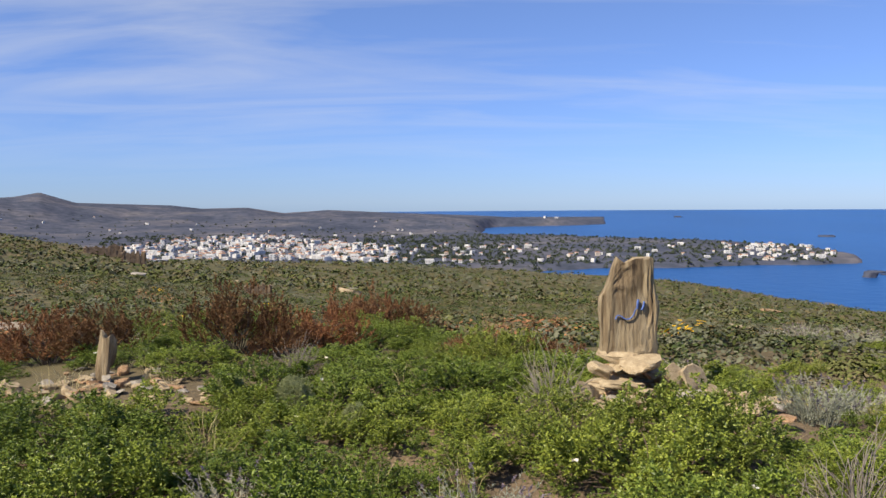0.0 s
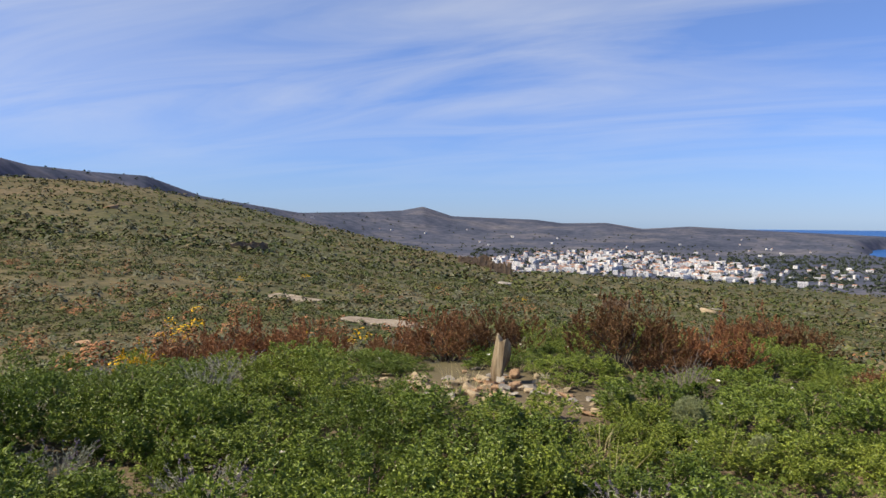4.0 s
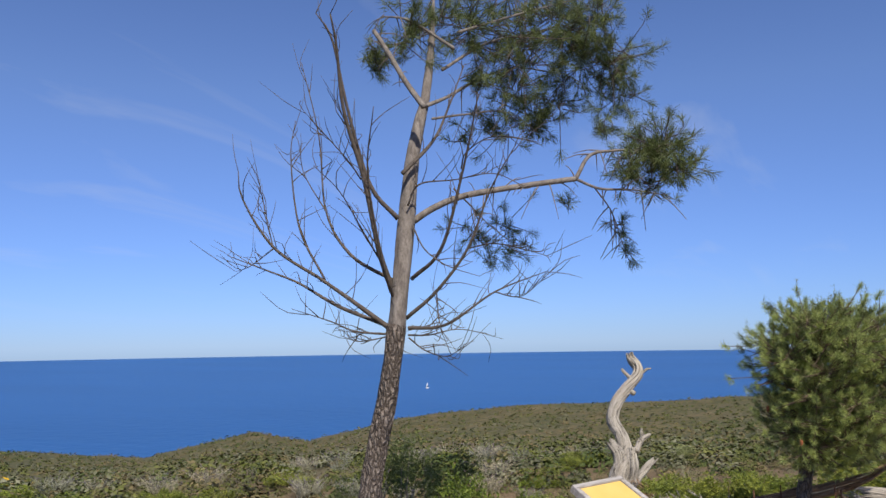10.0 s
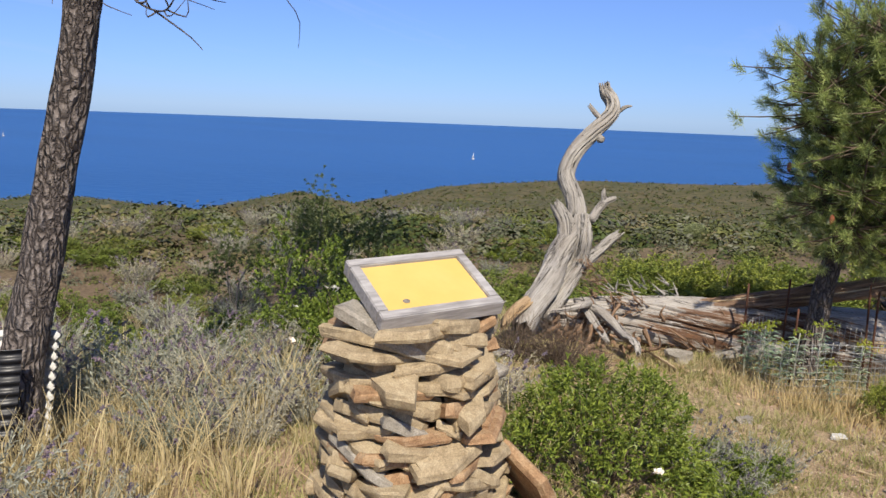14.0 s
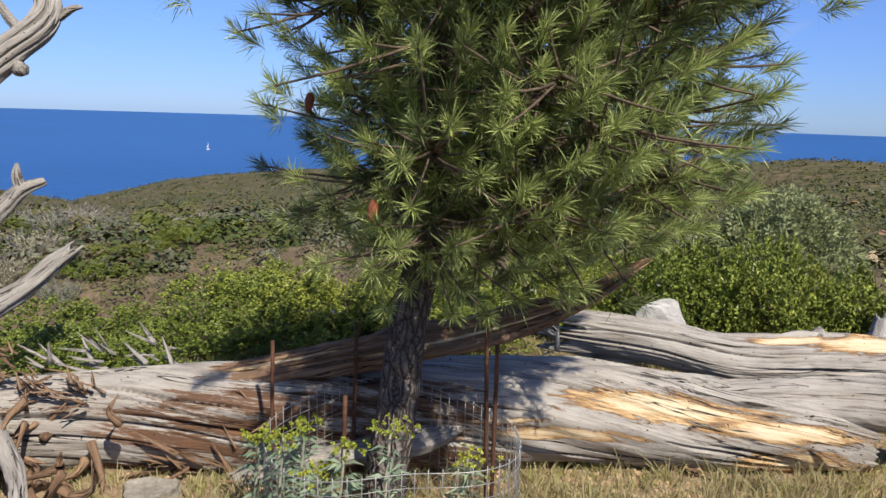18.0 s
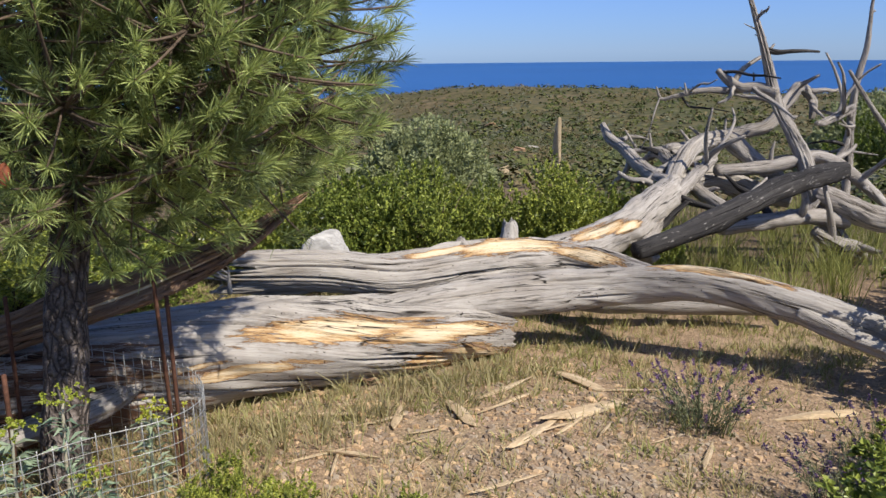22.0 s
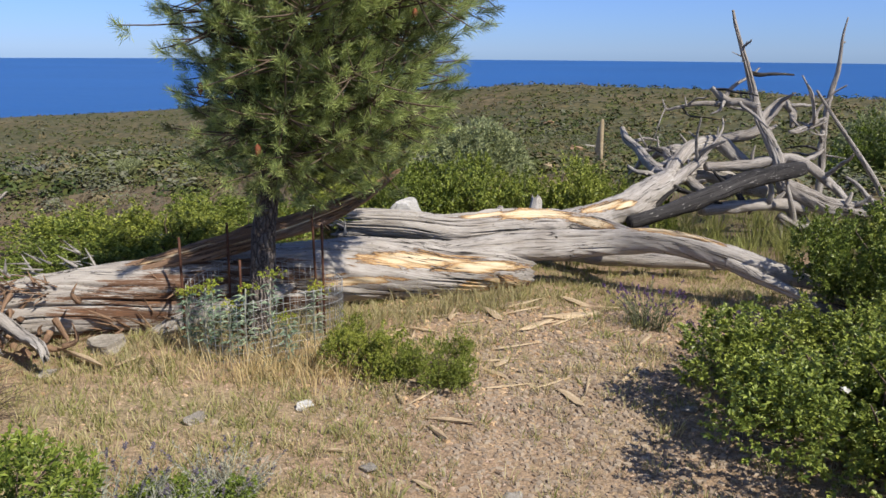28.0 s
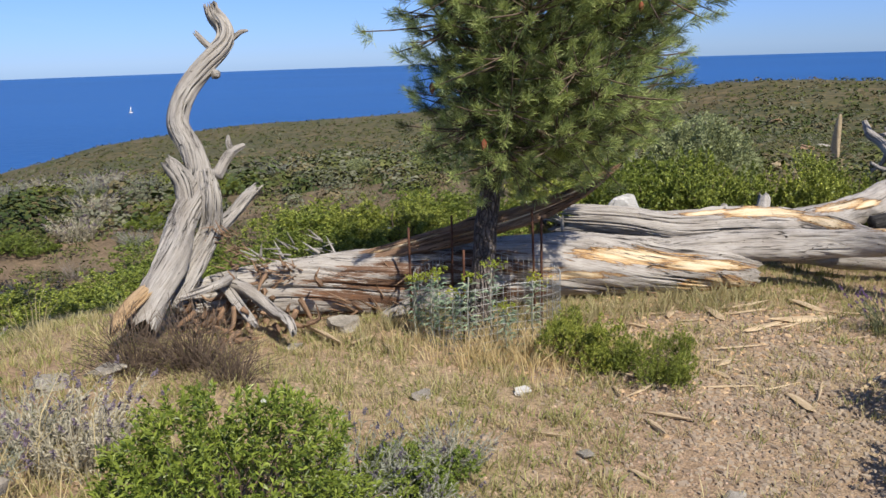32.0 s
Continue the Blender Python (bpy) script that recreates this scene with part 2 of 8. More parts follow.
def ground(x, y):
    x, y = np.asarray(x, float), np.asarray(y, float)
    r, b = np.hypot(x - HUB[0], y - HUB[1]), bearing(x, y)
    ec = np.interp(b, CREST_B, CREST_E)
    rc = np.interp(b, [k[0] for k in CREST_D], [k[1] for k in CREST_D])
    s = np.clip(np.log(np.maximum(r, 1) / 14) / np.log(rc / 14), 0, 1)
    e = -10.2 + (ec + 10.2) * s ** np.interp(b, [-180, -25, 10, 130, 180], [1.35, 1.35, 2.7, 2.7, 1.35])
    z = 1.4 + r * np.tan(np.radians(e))
    past = np.clip((r - rc) / rc, 0, None)
    z = z - rc * (0.9 * past**2 + 0.05 * past)
    z = z + np.minimum(r * 0.02, 2.5) * fractal(x * 0.03, y * 0.03, 5, 5) * (1 - smooth01(past * 4))
    t = smooth01((r - np.interp(b, [-75, -25, 5], [12.5, 11.5, 8.3])) / 8.0)
    return plateau(x, y) * (1 - t) + z * t


def sea_level(r):
    return SEA0 + SEA_RISE * (r / SEA_END) ** 2


def far_ground(b, r):
    """Height of the land beyond the valley, by bearing and distance."""
    e = np.interp(b, FAR_B, FAR_E)
    d = np.interp(b, [k[0] for k in FAR_D], [k[1] for k in FAR_D])
    ridge = 1.4 + d * np.tan(np.radians(e))
    x, y = r * np.sin(np.radians(b)), r * np.cos(np.radians(b))
    foot = np.interp(r, [900, 1180, 2000, 3000], [-88, -86, -70, -66])
    climb = smooth01((r - 0.62 * d) / (0.38 * d)) ** 1.3
    z = foot + (ridge - foot) * climb
    z = z - np.clip(r - d, 0, None) * 0.12
    rough = fractal(x / 260, y / 260, 5, 11)
    z = z + rough * 46 * np.clip(climb * (1 - climb) * 3.2, 0.0, 1)
    # the bay: the inlet between the tongue of land and the cape
    tongue_far = np.interp(b, [-7, -2, 5, 9.5, 16, 20, 23.5, 26], [2290, 2280, 2200, 2060, 1980, 1850, 1640, 1400])
    tongue_near = np.interp(b, [-12, 4, 8, 13, 19, 22, 26], [900, 1080, 1130, 1150, 1220, 1260, 1330])
    wob = 60 * fractal(x / 120, y / 120, 3, 21)
    inside = smooth01((tongue_far + wob - r) / 130) * smooth01((r - tongue_near - wob) / 60) * smooth01((25.5 - b) / 1.5)
    cape_on = smooth01((r - np.interp(b, [-8, -4, 2, 9], [2250, 2500, 2640, 2760]) + wob) / 240) * smooth01((9 - b) / 0.8)
    land = np.clip(smooth01((0.9 - b) / 2.2) + inside + cape_on, 0, 1)
    flat = np.minimum(z, sea_level(r) + 6 + 7 * fractal(x / 90, y / 90, 3, 2) + 5 * smooth01((b + 20) / -10))
    low = z + (flat - z) * smooth01((2550 - r) / 350)
    low = low + (np.maximum(z, sea_level(r) + 4) - low) * cape_on
    z = z + (low - z) * smooth01((b + 17) / 11)
    return -118 + (z + 118) * land


def polar_sheet(name, bearings, radii, height, mat, centre=HUB, close=False):
    b, r = np.meshgrid(np.radians(bearings + TURN0), radii)
    x, y = centre[0] + r * np.sin(b), centre[1] + r * np.cos(b)
    z = height(x, y, np.degrees(b) - TURN0, r)
    n, m = len(radii), len(bearings)
    i, j = np.meshgrid(np.arange(n - 1), np.arange(m if close else m - 1), indexing="ij")
    jn = (j + 1) % m
    faces = np.stack([i * m + j, i * m + jn, (i + 1) * m + jn, (i + 1) * m + j], -1).reshape(-1, 4)
    return mesh_object(name, np.stack([x, y, z], -1).reshape(-1, 3), faces[:, ::-1], mat)


def ground_material():
    """Pale reddish grit with dry grass litter on the plateau, scrub-covered earth further out."""
    m, nt, b = material("scrub earth", 0.95)
    co = nt.nodes.new("ShaderNodeTexCoord")
    n1 = noise_node(nt, 0.9, 6, 0.6)
    n2 = noise_node(nt, 26, 6, 0.7)
    vor = nt.nodes.new("ShaderNodeTexVoronoi")
    vor.inputs["Scale"].default_value = 85
    nt.links.new(co.outputs["Object"], vor.inputs["Vector"])
    soil = ramp_node(nt, n1.outputs["Fac"], [(0.3, (0.305, 0.218, 0.155)), (0.5, (0.385, 0.290, 0.210)), (0.7, (0.345, 0.290, 0.195))])
    grit = ramp_node(nt, vor.outputs["Color"], [(0.1, (0.6, 0.56, 0.52)), (0.6, (1.0, 0.98, 0.95)), (0.95, (1.22, 1.16, 1.08))])
    c1 = mix_node(nt, 1.0, soil.outputs[0], grit.outputs[0], "MULTIPLY")
    fine = ramp_node(nt, n2.outputs["Fac"], [(0.3, (0.7, 0.68, 0.62)), (0.7, (1.1, 1.08, 1.0))])
    c1 = mix_node(nt, 1.0, c1, fine.outputs[0], "MULTIPLY")
    # brown leaf litter under the shrubs
    at = nt.nodes.new("ShaderNodeSeparateXYZ")
    nt.links.new(co.outputs["Object"], at.inputs[0])
    under = nt.nodes.new("ShaderNodeMath")
    under.operation = "MULTIPLY_ADD"
    under.inputs[1].default_value = -0.2
    nt.links.new(at.outputs[0], under.inputs[0])
    nt.links.new(at.outputs[1], under.inputs[2])
    shrubs = nt.nodes.new("ShaderNodeMapRange")
    shrubs.inputs[1].default_value, shrubs.inputs[2].default_value, shrubs.inputs[4].default_value = 1.3, 2.2, 0.85
    nt.links.new(under.outputs[0], shrubs.inputs[0])
    beyond = nt.nodes.new("ShaderNodeMapRange")
    beyond.inputs[1].default_value, beyond.inputs[2].default_value, beyond.inputs[4].default_value = 11.4, 12.2, 0.85
    nt.links.new(at.outputs[0], beyond.inputs[0])
    most = nt.nodes.new("ShaderNodeMath")
    most.operation = "MAXIMUM"
    nt.links.new(shrubs.outputs[0], most.inputs[0])
    nt.links.new(beyond.outputs[0], most.inputs[1])
    litter = ramp_node(nt, n2.outputs["Fac"], [(0.3, (0.055, 0.042, 0.028)), (0.55, (0.13, 0.095, 0.06)), (0.75, (0.22, 0.17, 0.11))])
    patchy = ramp_node(nt, noise_node(nt, 1.3, 4, 0.6).outputs["Fac"], [(0.5, (1, 1, 1)), (0.62, (0.7, 0.7, 0.7))])
    c1 = mix_node(nt, mix_node(nt, 1.0, most.outputs[0], patchy.outputs[0], "MULTIPLY"), c1, litter.outputs[0])
    # far scrub
    s1 = noise_node(nt, 0.045, 7, 0.68)
    s2 = noise_node(nt, 0.42, 5, 0.6)
    s3 = noise_node(nt, 0.012, 4, 0.55)
    scrub = ramp_node(nt, s1.outputs["Fac"], [(0.32, (0.070, 0.072, 0.028)), (0.48, (0.098, 0.090, 0.043)), (0.62, (0.120, 0.100, 0.056)), (0.78, (0.21, 0.172, 0.112))])
    tone = ramp_node(nt, s3.outputs["Fac"], [(0.35, (0.85, 0.95, 0.85)), (0.65, (1.15, 1.02, 0.9))])
    dots = ramp_node(nt, s2.outputs["Fac"], [(0.40, (0.55, 0.62, 0.55)), (0.55, (1.0, 1.0, 1.0)), (0.72, (1.35, 1.25, 1.1))])
    c2 = mix_node(nt, 1.0, mix_node(nt, 1.0, scrub.outputs[0], dots.outputs[0], "MULTIPLY"), tone.outputs[0], "MULTIPLY")
    sub = nt.nodes.new("ShaderNodeVectorMath")
    sub.operation = "DISTANCE"
    sub.inputs[1].default_value = (HUB[0], HUB[1], 0)
    nt.links.new(co.outputs["Object"], sub.inputs[0])
    far = nt.nodes.new("ShaderNodeMapRange")
    far.inputs[1].default_value, far.inputs[2].default_value = 9.5, 15
    nt.links.new(sub.outputs["Value"], far.inputs[0])
    nt.links.new(mix_node(nt, far.outputs[0], c1, c2), b.inputs["Base Color"])
    mixh = nt.nodes.new("ShaderNodeMath")
    mixh.operation = "ADD"
    nt.links.new(vor.outputs["Distance"], mixh.inputs[0])
    nt.links.new(n2.outputs["Fac"], mixh.inputs[1])
    bump_node(nt, b, mixh.outputs[0], 0.55, 0.012)
    return m


def hazed_far_material():
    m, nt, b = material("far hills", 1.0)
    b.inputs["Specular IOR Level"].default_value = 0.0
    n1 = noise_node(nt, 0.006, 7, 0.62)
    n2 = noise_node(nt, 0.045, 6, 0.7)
    # blue-grey haze of the distance is painted into the hills' base colour
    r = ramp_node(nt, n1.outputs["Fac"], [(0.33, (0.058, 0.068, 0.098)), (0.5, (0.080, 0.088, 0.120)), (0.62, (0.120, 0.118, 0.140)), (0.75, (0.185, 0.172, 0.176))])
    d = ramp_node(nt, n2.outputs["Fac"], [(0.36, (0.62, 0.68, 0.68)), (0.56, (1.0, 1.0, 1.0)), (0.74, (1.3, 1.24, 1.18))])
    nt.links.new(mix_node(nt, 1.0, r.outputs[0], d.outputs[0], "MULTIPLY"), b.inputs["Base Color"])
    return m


def sea_material():
    m, nt, b = material("sea water", 0.32)
    n1 = noise_node(nt, 0.0022, 5, 0.6, (1.0, 0.35, 1.0))
    n2 = noise_node(nt, 0.05, 4, 0.6)
    r = ramp_node(nt, n1.outputs["Fac"], [(0.35, (0.006, 0.064, 0.215)), (0.65, (0.009, 0.080, 0.26))])
    nt.links.new(r.outputs[0], b.inputs["Base Color"])
    b.inputs["Specular IOR Level"].default_value = 0.08
    bump_node(nt, b, n2.outputs["Fac"], 0.6, 2.0)
    return m


MAT_GROUND, MAT_FAR_HAZED, MAT_SEA = ground_material(), hazed_far_material(), sea_material()
view_b = np.concatenate([np.arange(-180, -66, 3.0), np.arange(-66, 136, 0.5), np.arange(136, 180, 3.0)])
near_r = np.concatenate([[0.02], np.geomspace(0.4, 30, 90), np.geomspace(31.5, 900, 80)])
land = polar_sheet("ground", view_b, near_r, lambda x, y, b, r: ground(x, y), MAT_GROUND, close=True)
tagged(land, "dry reddish grit and scrub-covered hillside falling towards the sea", "ground", kind="structure")
sea = polar_sheet("water", np.arange(-180, 180, 2.0), np.concatenate([[0.1], np.linspace(60, SEA_END, 60)]), lambda x, y, b, r: sea_level(r), MAT_SEA, close=True)
tagged(sea, "deep blue open sea reaching the horizon", "sea", kind="structure")
far = polar_sheet("backdrop", np.arange(-76, 28, 0.16), np.concatenate([np.linspace(900, 2300, 70), np.linspace(2330, 3700, 46)]), lambda x, y, b, r: far_ground(b, r), MAT_FAR_HAZED)
tagged(far, "distant hills, coastal plain and rocky cape with blue-grey haze in their colour", "hills", kind="structure")


# ---- tubes: trunks, limbs, branches ----
def spline(points, n):
    """Points and radii along a smooth line through the given (x, y, z, radius) rows."""
    p = np.array(points, float)
    d = np.r_[0, np.cumsum(np.maximum(np.linalg.norm(np.diff(p[:, :3], axis=0), axis=1), 1e-4))]
    t = np.linspace(0, d[-1], n)
    ext = np.vstack([2 * p[0] - p[1], p, 2 * p[-1] - p[-2]])
    k = np.clip(np.searchsorted(d, t, "right") - 1, 0, len(p) - 2)
    u = ((t - d[k]) / np.maximum(d[k + 1] - d[k], 1e-6))[:, None]
    a, b, c, e = ext[k], ext[k + 1], ext[k + 2], ext[k + 3]
    q = 0.5 * (2 * b + (c - a) * u + (2 * a - 5 * b + 4 * c - e) * u**2 + (3 * b - a - 3 * c + e) * u**3)
    q[:, 3] = np.maximum(q[:, 3], 0.0012)
    return q


def tube(points, sides=10, n=24, rough=0.0, seed=0, ridges=0, flat=1.0, lobes=0.0, depth=0.26, sharp=3.5, twist=0.0, torn=(0, 0), wobble=1.0, cracks=0):
    """Vertices, quads and end caps of a bent, tapering limb. ridges: grain furrows along it; rough: knots and swellings."""
    q = spline(points, n)
    c, r = q[:, :3], q[:, 3]
    tan = np.gradient(c, axis=0)
    tan /= np.maximum(np.linalg.norm(tan, axis=1)[:, None], 1e-9)
    side = np.cross(tan, [0.03, 0.05, 1.0])
    side /= np.maximum(np.linalg.norm(side, axis=1)[:, None], 1e-6)
    for k in range(1, n):
        # carried along the limb without twist
        s = side[k - 1] - tan[k] * (side[k - 1] @ tan[k])
        side[k] = s / max(np.linalg.norm(s), 1e-6)
    up = np.cross(side, tan)
    a = np.linspace(0, 2 * np.pi, sides, endpoint=False)
    A = np.tile(a, (n, 1))
    R = r[:, None] * np.ones_like(A)
    L = np.r_[0, np.cumsum(np.linalg.norm(np.diff(c, axis=0), axis=1))][:, None] * np.ones_like(A)
    if rough:
        w = 1.2 / max(r.max(), 0.05)
        R = R * (1 + rough * 2 * fractal(np.cos(A) * 1.4 + seed * 7.1 + L * w * 0.35, np.sin(A) * 1.4 + L * w * 0.3 + seed, 3, seed))
    if ridges:
        wob = wobble * 2.2 * fractal(L * 1.3 + seed, np.cos(A) * 1.3 + 4, 3, seed + 3) + wobble * 1.2 * fractal(L * 4.0, np.sin(A) * 2.5 + 9, 3, seed + 5)
        g = np.abs(np.sin(np.pi * ((A + twist * L) * ridges / (2 * np.pi) + wob)))
        deep = 0.35 + 0.65 * smooth01(2.2 * (hash_noise(L * 1.7 + seed, A * ridges / 6.0, seed + 9) - 0.25))
        R = R * (1 - depth * deep * (1 - g) ** sharp + 0.02 * np.sin(A * 3 + L * 2))
    if cracks:
        # drying cracks along the grain, the wood on one side standing a little proud
        crng = np.random.default_rng(seed + 400)
        total, grain_a = L[-1, 0], A + twist * L
        for k_ in range(cracks):
            a0, mid, half = crng.uniform(0, 2 * np.pi), crng.uniform(0, total), 0.14 + 0.6 * crng.uniform()
            wide, deep_, lip = crng.uniform(0.0035, 0.0075), crng.uniform(0.018, 0.055) * min(1, r.max() / 0.17), crng.uniform(0.0, 0.006)
            bend = 0.35 * fractal(L * 1.5 + a0 * 9, L * 0.0 + k_, 3, seed)
            da = (grain_a - a0 - bend + np.pi) % (2 * np.pi) - np.pi
            xx, end = da * r[:, None], np.clip(1.0 - np.abs(L - mid) / half, 0, 1)
            w_ = wide * np.sqrt(end) + 1e-4
            R = R - deep_ * np.sqrt(end) * np.exp(-(xx / w_) ** 2) + lip * np.sqrt(end) * (xx > 0) * np.exp(-np.abs(xx) / 0.03)
    if lobes:
        R = R * (1 + lobes * np.cos(3 * A + 1.5 * L + seed))
    v = c[:, None] + R[..., None] * (np.cos(A)[..., None] * side[:, None] + flat * np.sin(A)[..., None] * up[:, None])
    for end, amount in zip((0, -1), torn):
        # teeth of broken wood at an end
        if amount:
            fade = np.clip(1 - (L if end == 0 else L[-1:] - L) / 0.35, 0, 1)
            jag = hash_noise(np.cos(A) * 5 + seed, np.sin(A) * 5 + 3, seed + 21) + 0.6 * hash_noise(np.cos(A) * 13, np.sin(A) * 13 + 7, seed + 22) - 0.6
            v = v + (amount * fade * jag)[..., None] * tan[end] * (-1 if end == 0 else 1)
    v = v.reshape(-1, 3)
    grain = np.stack([L + seed * 3.7, np.cos(A + twist * L) * r[:, None], np.sin(A + twist * L) * r[:, None]], -1).reshape(-1, 3)
    grain = np.vstack([grain, grain[0] * (1, 0, 0), grain[-1] * (1, 0, 0)])
    i, j = np.meshgrid(np.arange(n - 1), np.arange(sides), indexing="ij")
    jn = (j + 1) % sides
    f = np.stack([i * sides + j, i * sides + jn, (i + 1) * sides + jn, (i + 1) * sides + j], -1).reshape(-1, 4)
    v = np.vstack([v, c[0] - tan[0] * (r[0] * 0.3 if not torn[0] else -0.12), c[-1] + tan[-1] * (r[-1] * 0.3 if not torn[1] else -0.12)])
    s0, s1, jj = n * sides, n * sides + 1, np.arange(sides)
    caps = np.vstack([np.stack([np.full(sides, s0), (jj + 1) % sides, jj], -1), np.stack([np.full(sides, s1), (n - 1) * sides + jj, (n - 1) * sides + (jj + 1) % sides], -1)])
    return v, f, caps, grain


def faces_mesh(name, vs, fs, mats, slots=None, smooth=True):
    me = bpy.data.meshes.new(name)
    me.from_pydata(vs if isinstance(vs, list) else vs.tolist(), [], fs)
    me.polygons.foreach_set("use_smooth", np.full(len(me.polygons), smooth))
    for m in mats if isinstance(mats, (list, tuple)) else [mats]:
        me.materials.append(m)
    if slots is not None:
        me.polygons.foreach_set("material_index", np.asarray(slots, np.int32))
    me.update()
    return me


def tubes_mesh(name, tubes, mat, smooth=True):
    vs, fs, base = [], [], 0
    for v, f, caps, grain in tubes:
        vs.append(v)
        fs += (f + base).tolist() + (caps + base).tolist()
        base += len(v)
    me = faces_mesh(name, np.vstack(vs), fs, mat, None, smooth)
    att = me.attributes.new("grain", "FLOAT_VECTOR", "POINT")
    att.data.foreach_set("vector", np.vstack([t[3] for t in tubes]).astype(np.float32).ravel())
    return me


def tube_object(name, tubes, mat, parent=None, label="", smooth=True):
    """One mesh object from one tube or from several that grow into each other."""
    ob = new(name, tubes_mesh(name, [tubes] if isinstance(tubes, tuple) else tubes, mat, smooth))
    if parent:
        ob.parent = parent
    if name in MASSES:
        ob["kind"] = "stuff"
    if label:
        ob["label"] = label
    return ob


def skin_off(ob, seed, twist, spots, mark="bare"):
    """Marks where the grey skin has come off or decayed: (along, round, half length, half width)."""
    me = ob.data
    g = np.empty(len(me.vertices) * 3, np.float32)
    me.attributes["grain"].data.foreach_get("vector", g)
    g = g.reshape(-1, 3)
    L = g[:, 0] - seed * 3.7
    A = np.arctan2(g[:, 2], g[:, 1]) - twist * L
    w = np.zeros(len(L))
    for l, a, sl, sa, *most in spots:
        da = (A - a + np.pi) % (2 * np.pi) - np.pi
        w = np.maximum(w, np.minimum(1.25 - np.hypot((L - l) / sl, da / sa), most[0] if most else 1.0))
    att = me.attributes.new(mark, "FLOAT", "POINT")
    att.data.foreach_set("value", np.clip(w, 0, 1).astype(np.float32))


# ---- leaves, needles, blades ----
def unit(v):
    return v / np.maximum(np.linalg.norm(v, axis=-1, keepdims=True), 1e-9)


def leaf_quads(base, way, length, width, rng, droop=0.15, fold=0.25, sky=1.0):
    """Diamond leaves from base points along ways; each is one island of two triangles, folded on its midrib."""
    n = len(base)
    side = unit(np.cross(way, unit(np.array([-0.25, -0.2, 1.0]) + rng.normal(size=(n, 3)) * sky)))
    nor = np.cross(side, way)
    L, W = np.asarray(length).reshape(-1, 1) * np.ones((n, 1)), np.asarray(width).reshape(-1, 1) * np.ones((n, 1))
    mid = base + way * L * 0.5
    tip = base + way * L - np.array([0, 0, 1.0]) * L * droop
    v = np.stack([base, mid + side * W * 0.5 + nor * W * fold, tip, mid - side * W * 0.5 + nor * W * fold], 1).reshape(-1, 3)
    f = np.arange(4 * n).reshape(-1, 4)
    return v, f


def merge_quads(*sets):
    vs, fs, base = [], [], 0
    for v, f in sets:
        vs.append(v)
        fs.append(f + base)
        base += len(v)
    return np.vstack(vs), np.vstack(fs)


def quad_mesh(name, vf, mat, smooth=False):
    ob = mesh_object(name, vf[0], vf[1], mat, None, smooth)
    me = ob.data
    bpy.data.objects.remove(ob)
    return me


def dome_tips(n, w, d, h, rng, seed, lump=0.45, inner=0.35):
    """Tips of twigs over an uneven dome; some lie deeper inside."""
    a = rng.uniform(0, 2 * np.pi, n)
    up = rng.uniform(0.0, 1.0, n) ** 0.8
    way = np.stack([np.cos(a) * np.sqrt(1 - up**2), np.sin(a) * np.sqrt(1 - up**2), up], 1)
    k = 1 + lump * 2.2 * fractal(np.cos(a) * 1.7 + seed * 3.3 + way[:, 2] * 1.5, np.sin(a) * 1.7 + way[:, 2] * 2.0 + seed, 3, seed)
    k = k * (1 - inner * rng.uniform(0, 1, n) ** 2.5)
    return way * k[:, None] * np.array([w / 2, d / 2, h]), way


def bush_mesh(name, seed, w=0.9, d=0.9, h=0.6, sprigs=240, leaves=14, length=0.03, width=0.011, mat=None, spread=0.9, sprig=0.10, lump=0.45, upright=0.5):
    rng = np.random.default_rng(seed)
    tip, way = dome_tips(sprigs, w, d, h, rng, seed, lump)
    way = unit(way + np.array([0, 0, upright]) + rng.normal(size=way.shape) * 0.25)
    t = rng.uniform(0, 1, (sprigs, leaves)) ** 0.7
    base = tip[:, None] - way[:, None] * (sprig * (1 - t))[..., None]
    ring = unit(rng.normal(size=(sprigs, leaves, 3)))
    lw = unit(way[:, None] * (0.35 + 0.7 * t[..., None]) + ring * spread * (1.15 - 0.5 * t[..., None]))
    n = sprigs * leaves
    size = rng.uniform(0.65, 1.15, n) * length
    return quad_mesh(name, leaf_quads(base.reshape(-1, 3), lw.reshape(-1, 3), size, size * width / length, rng), mat)


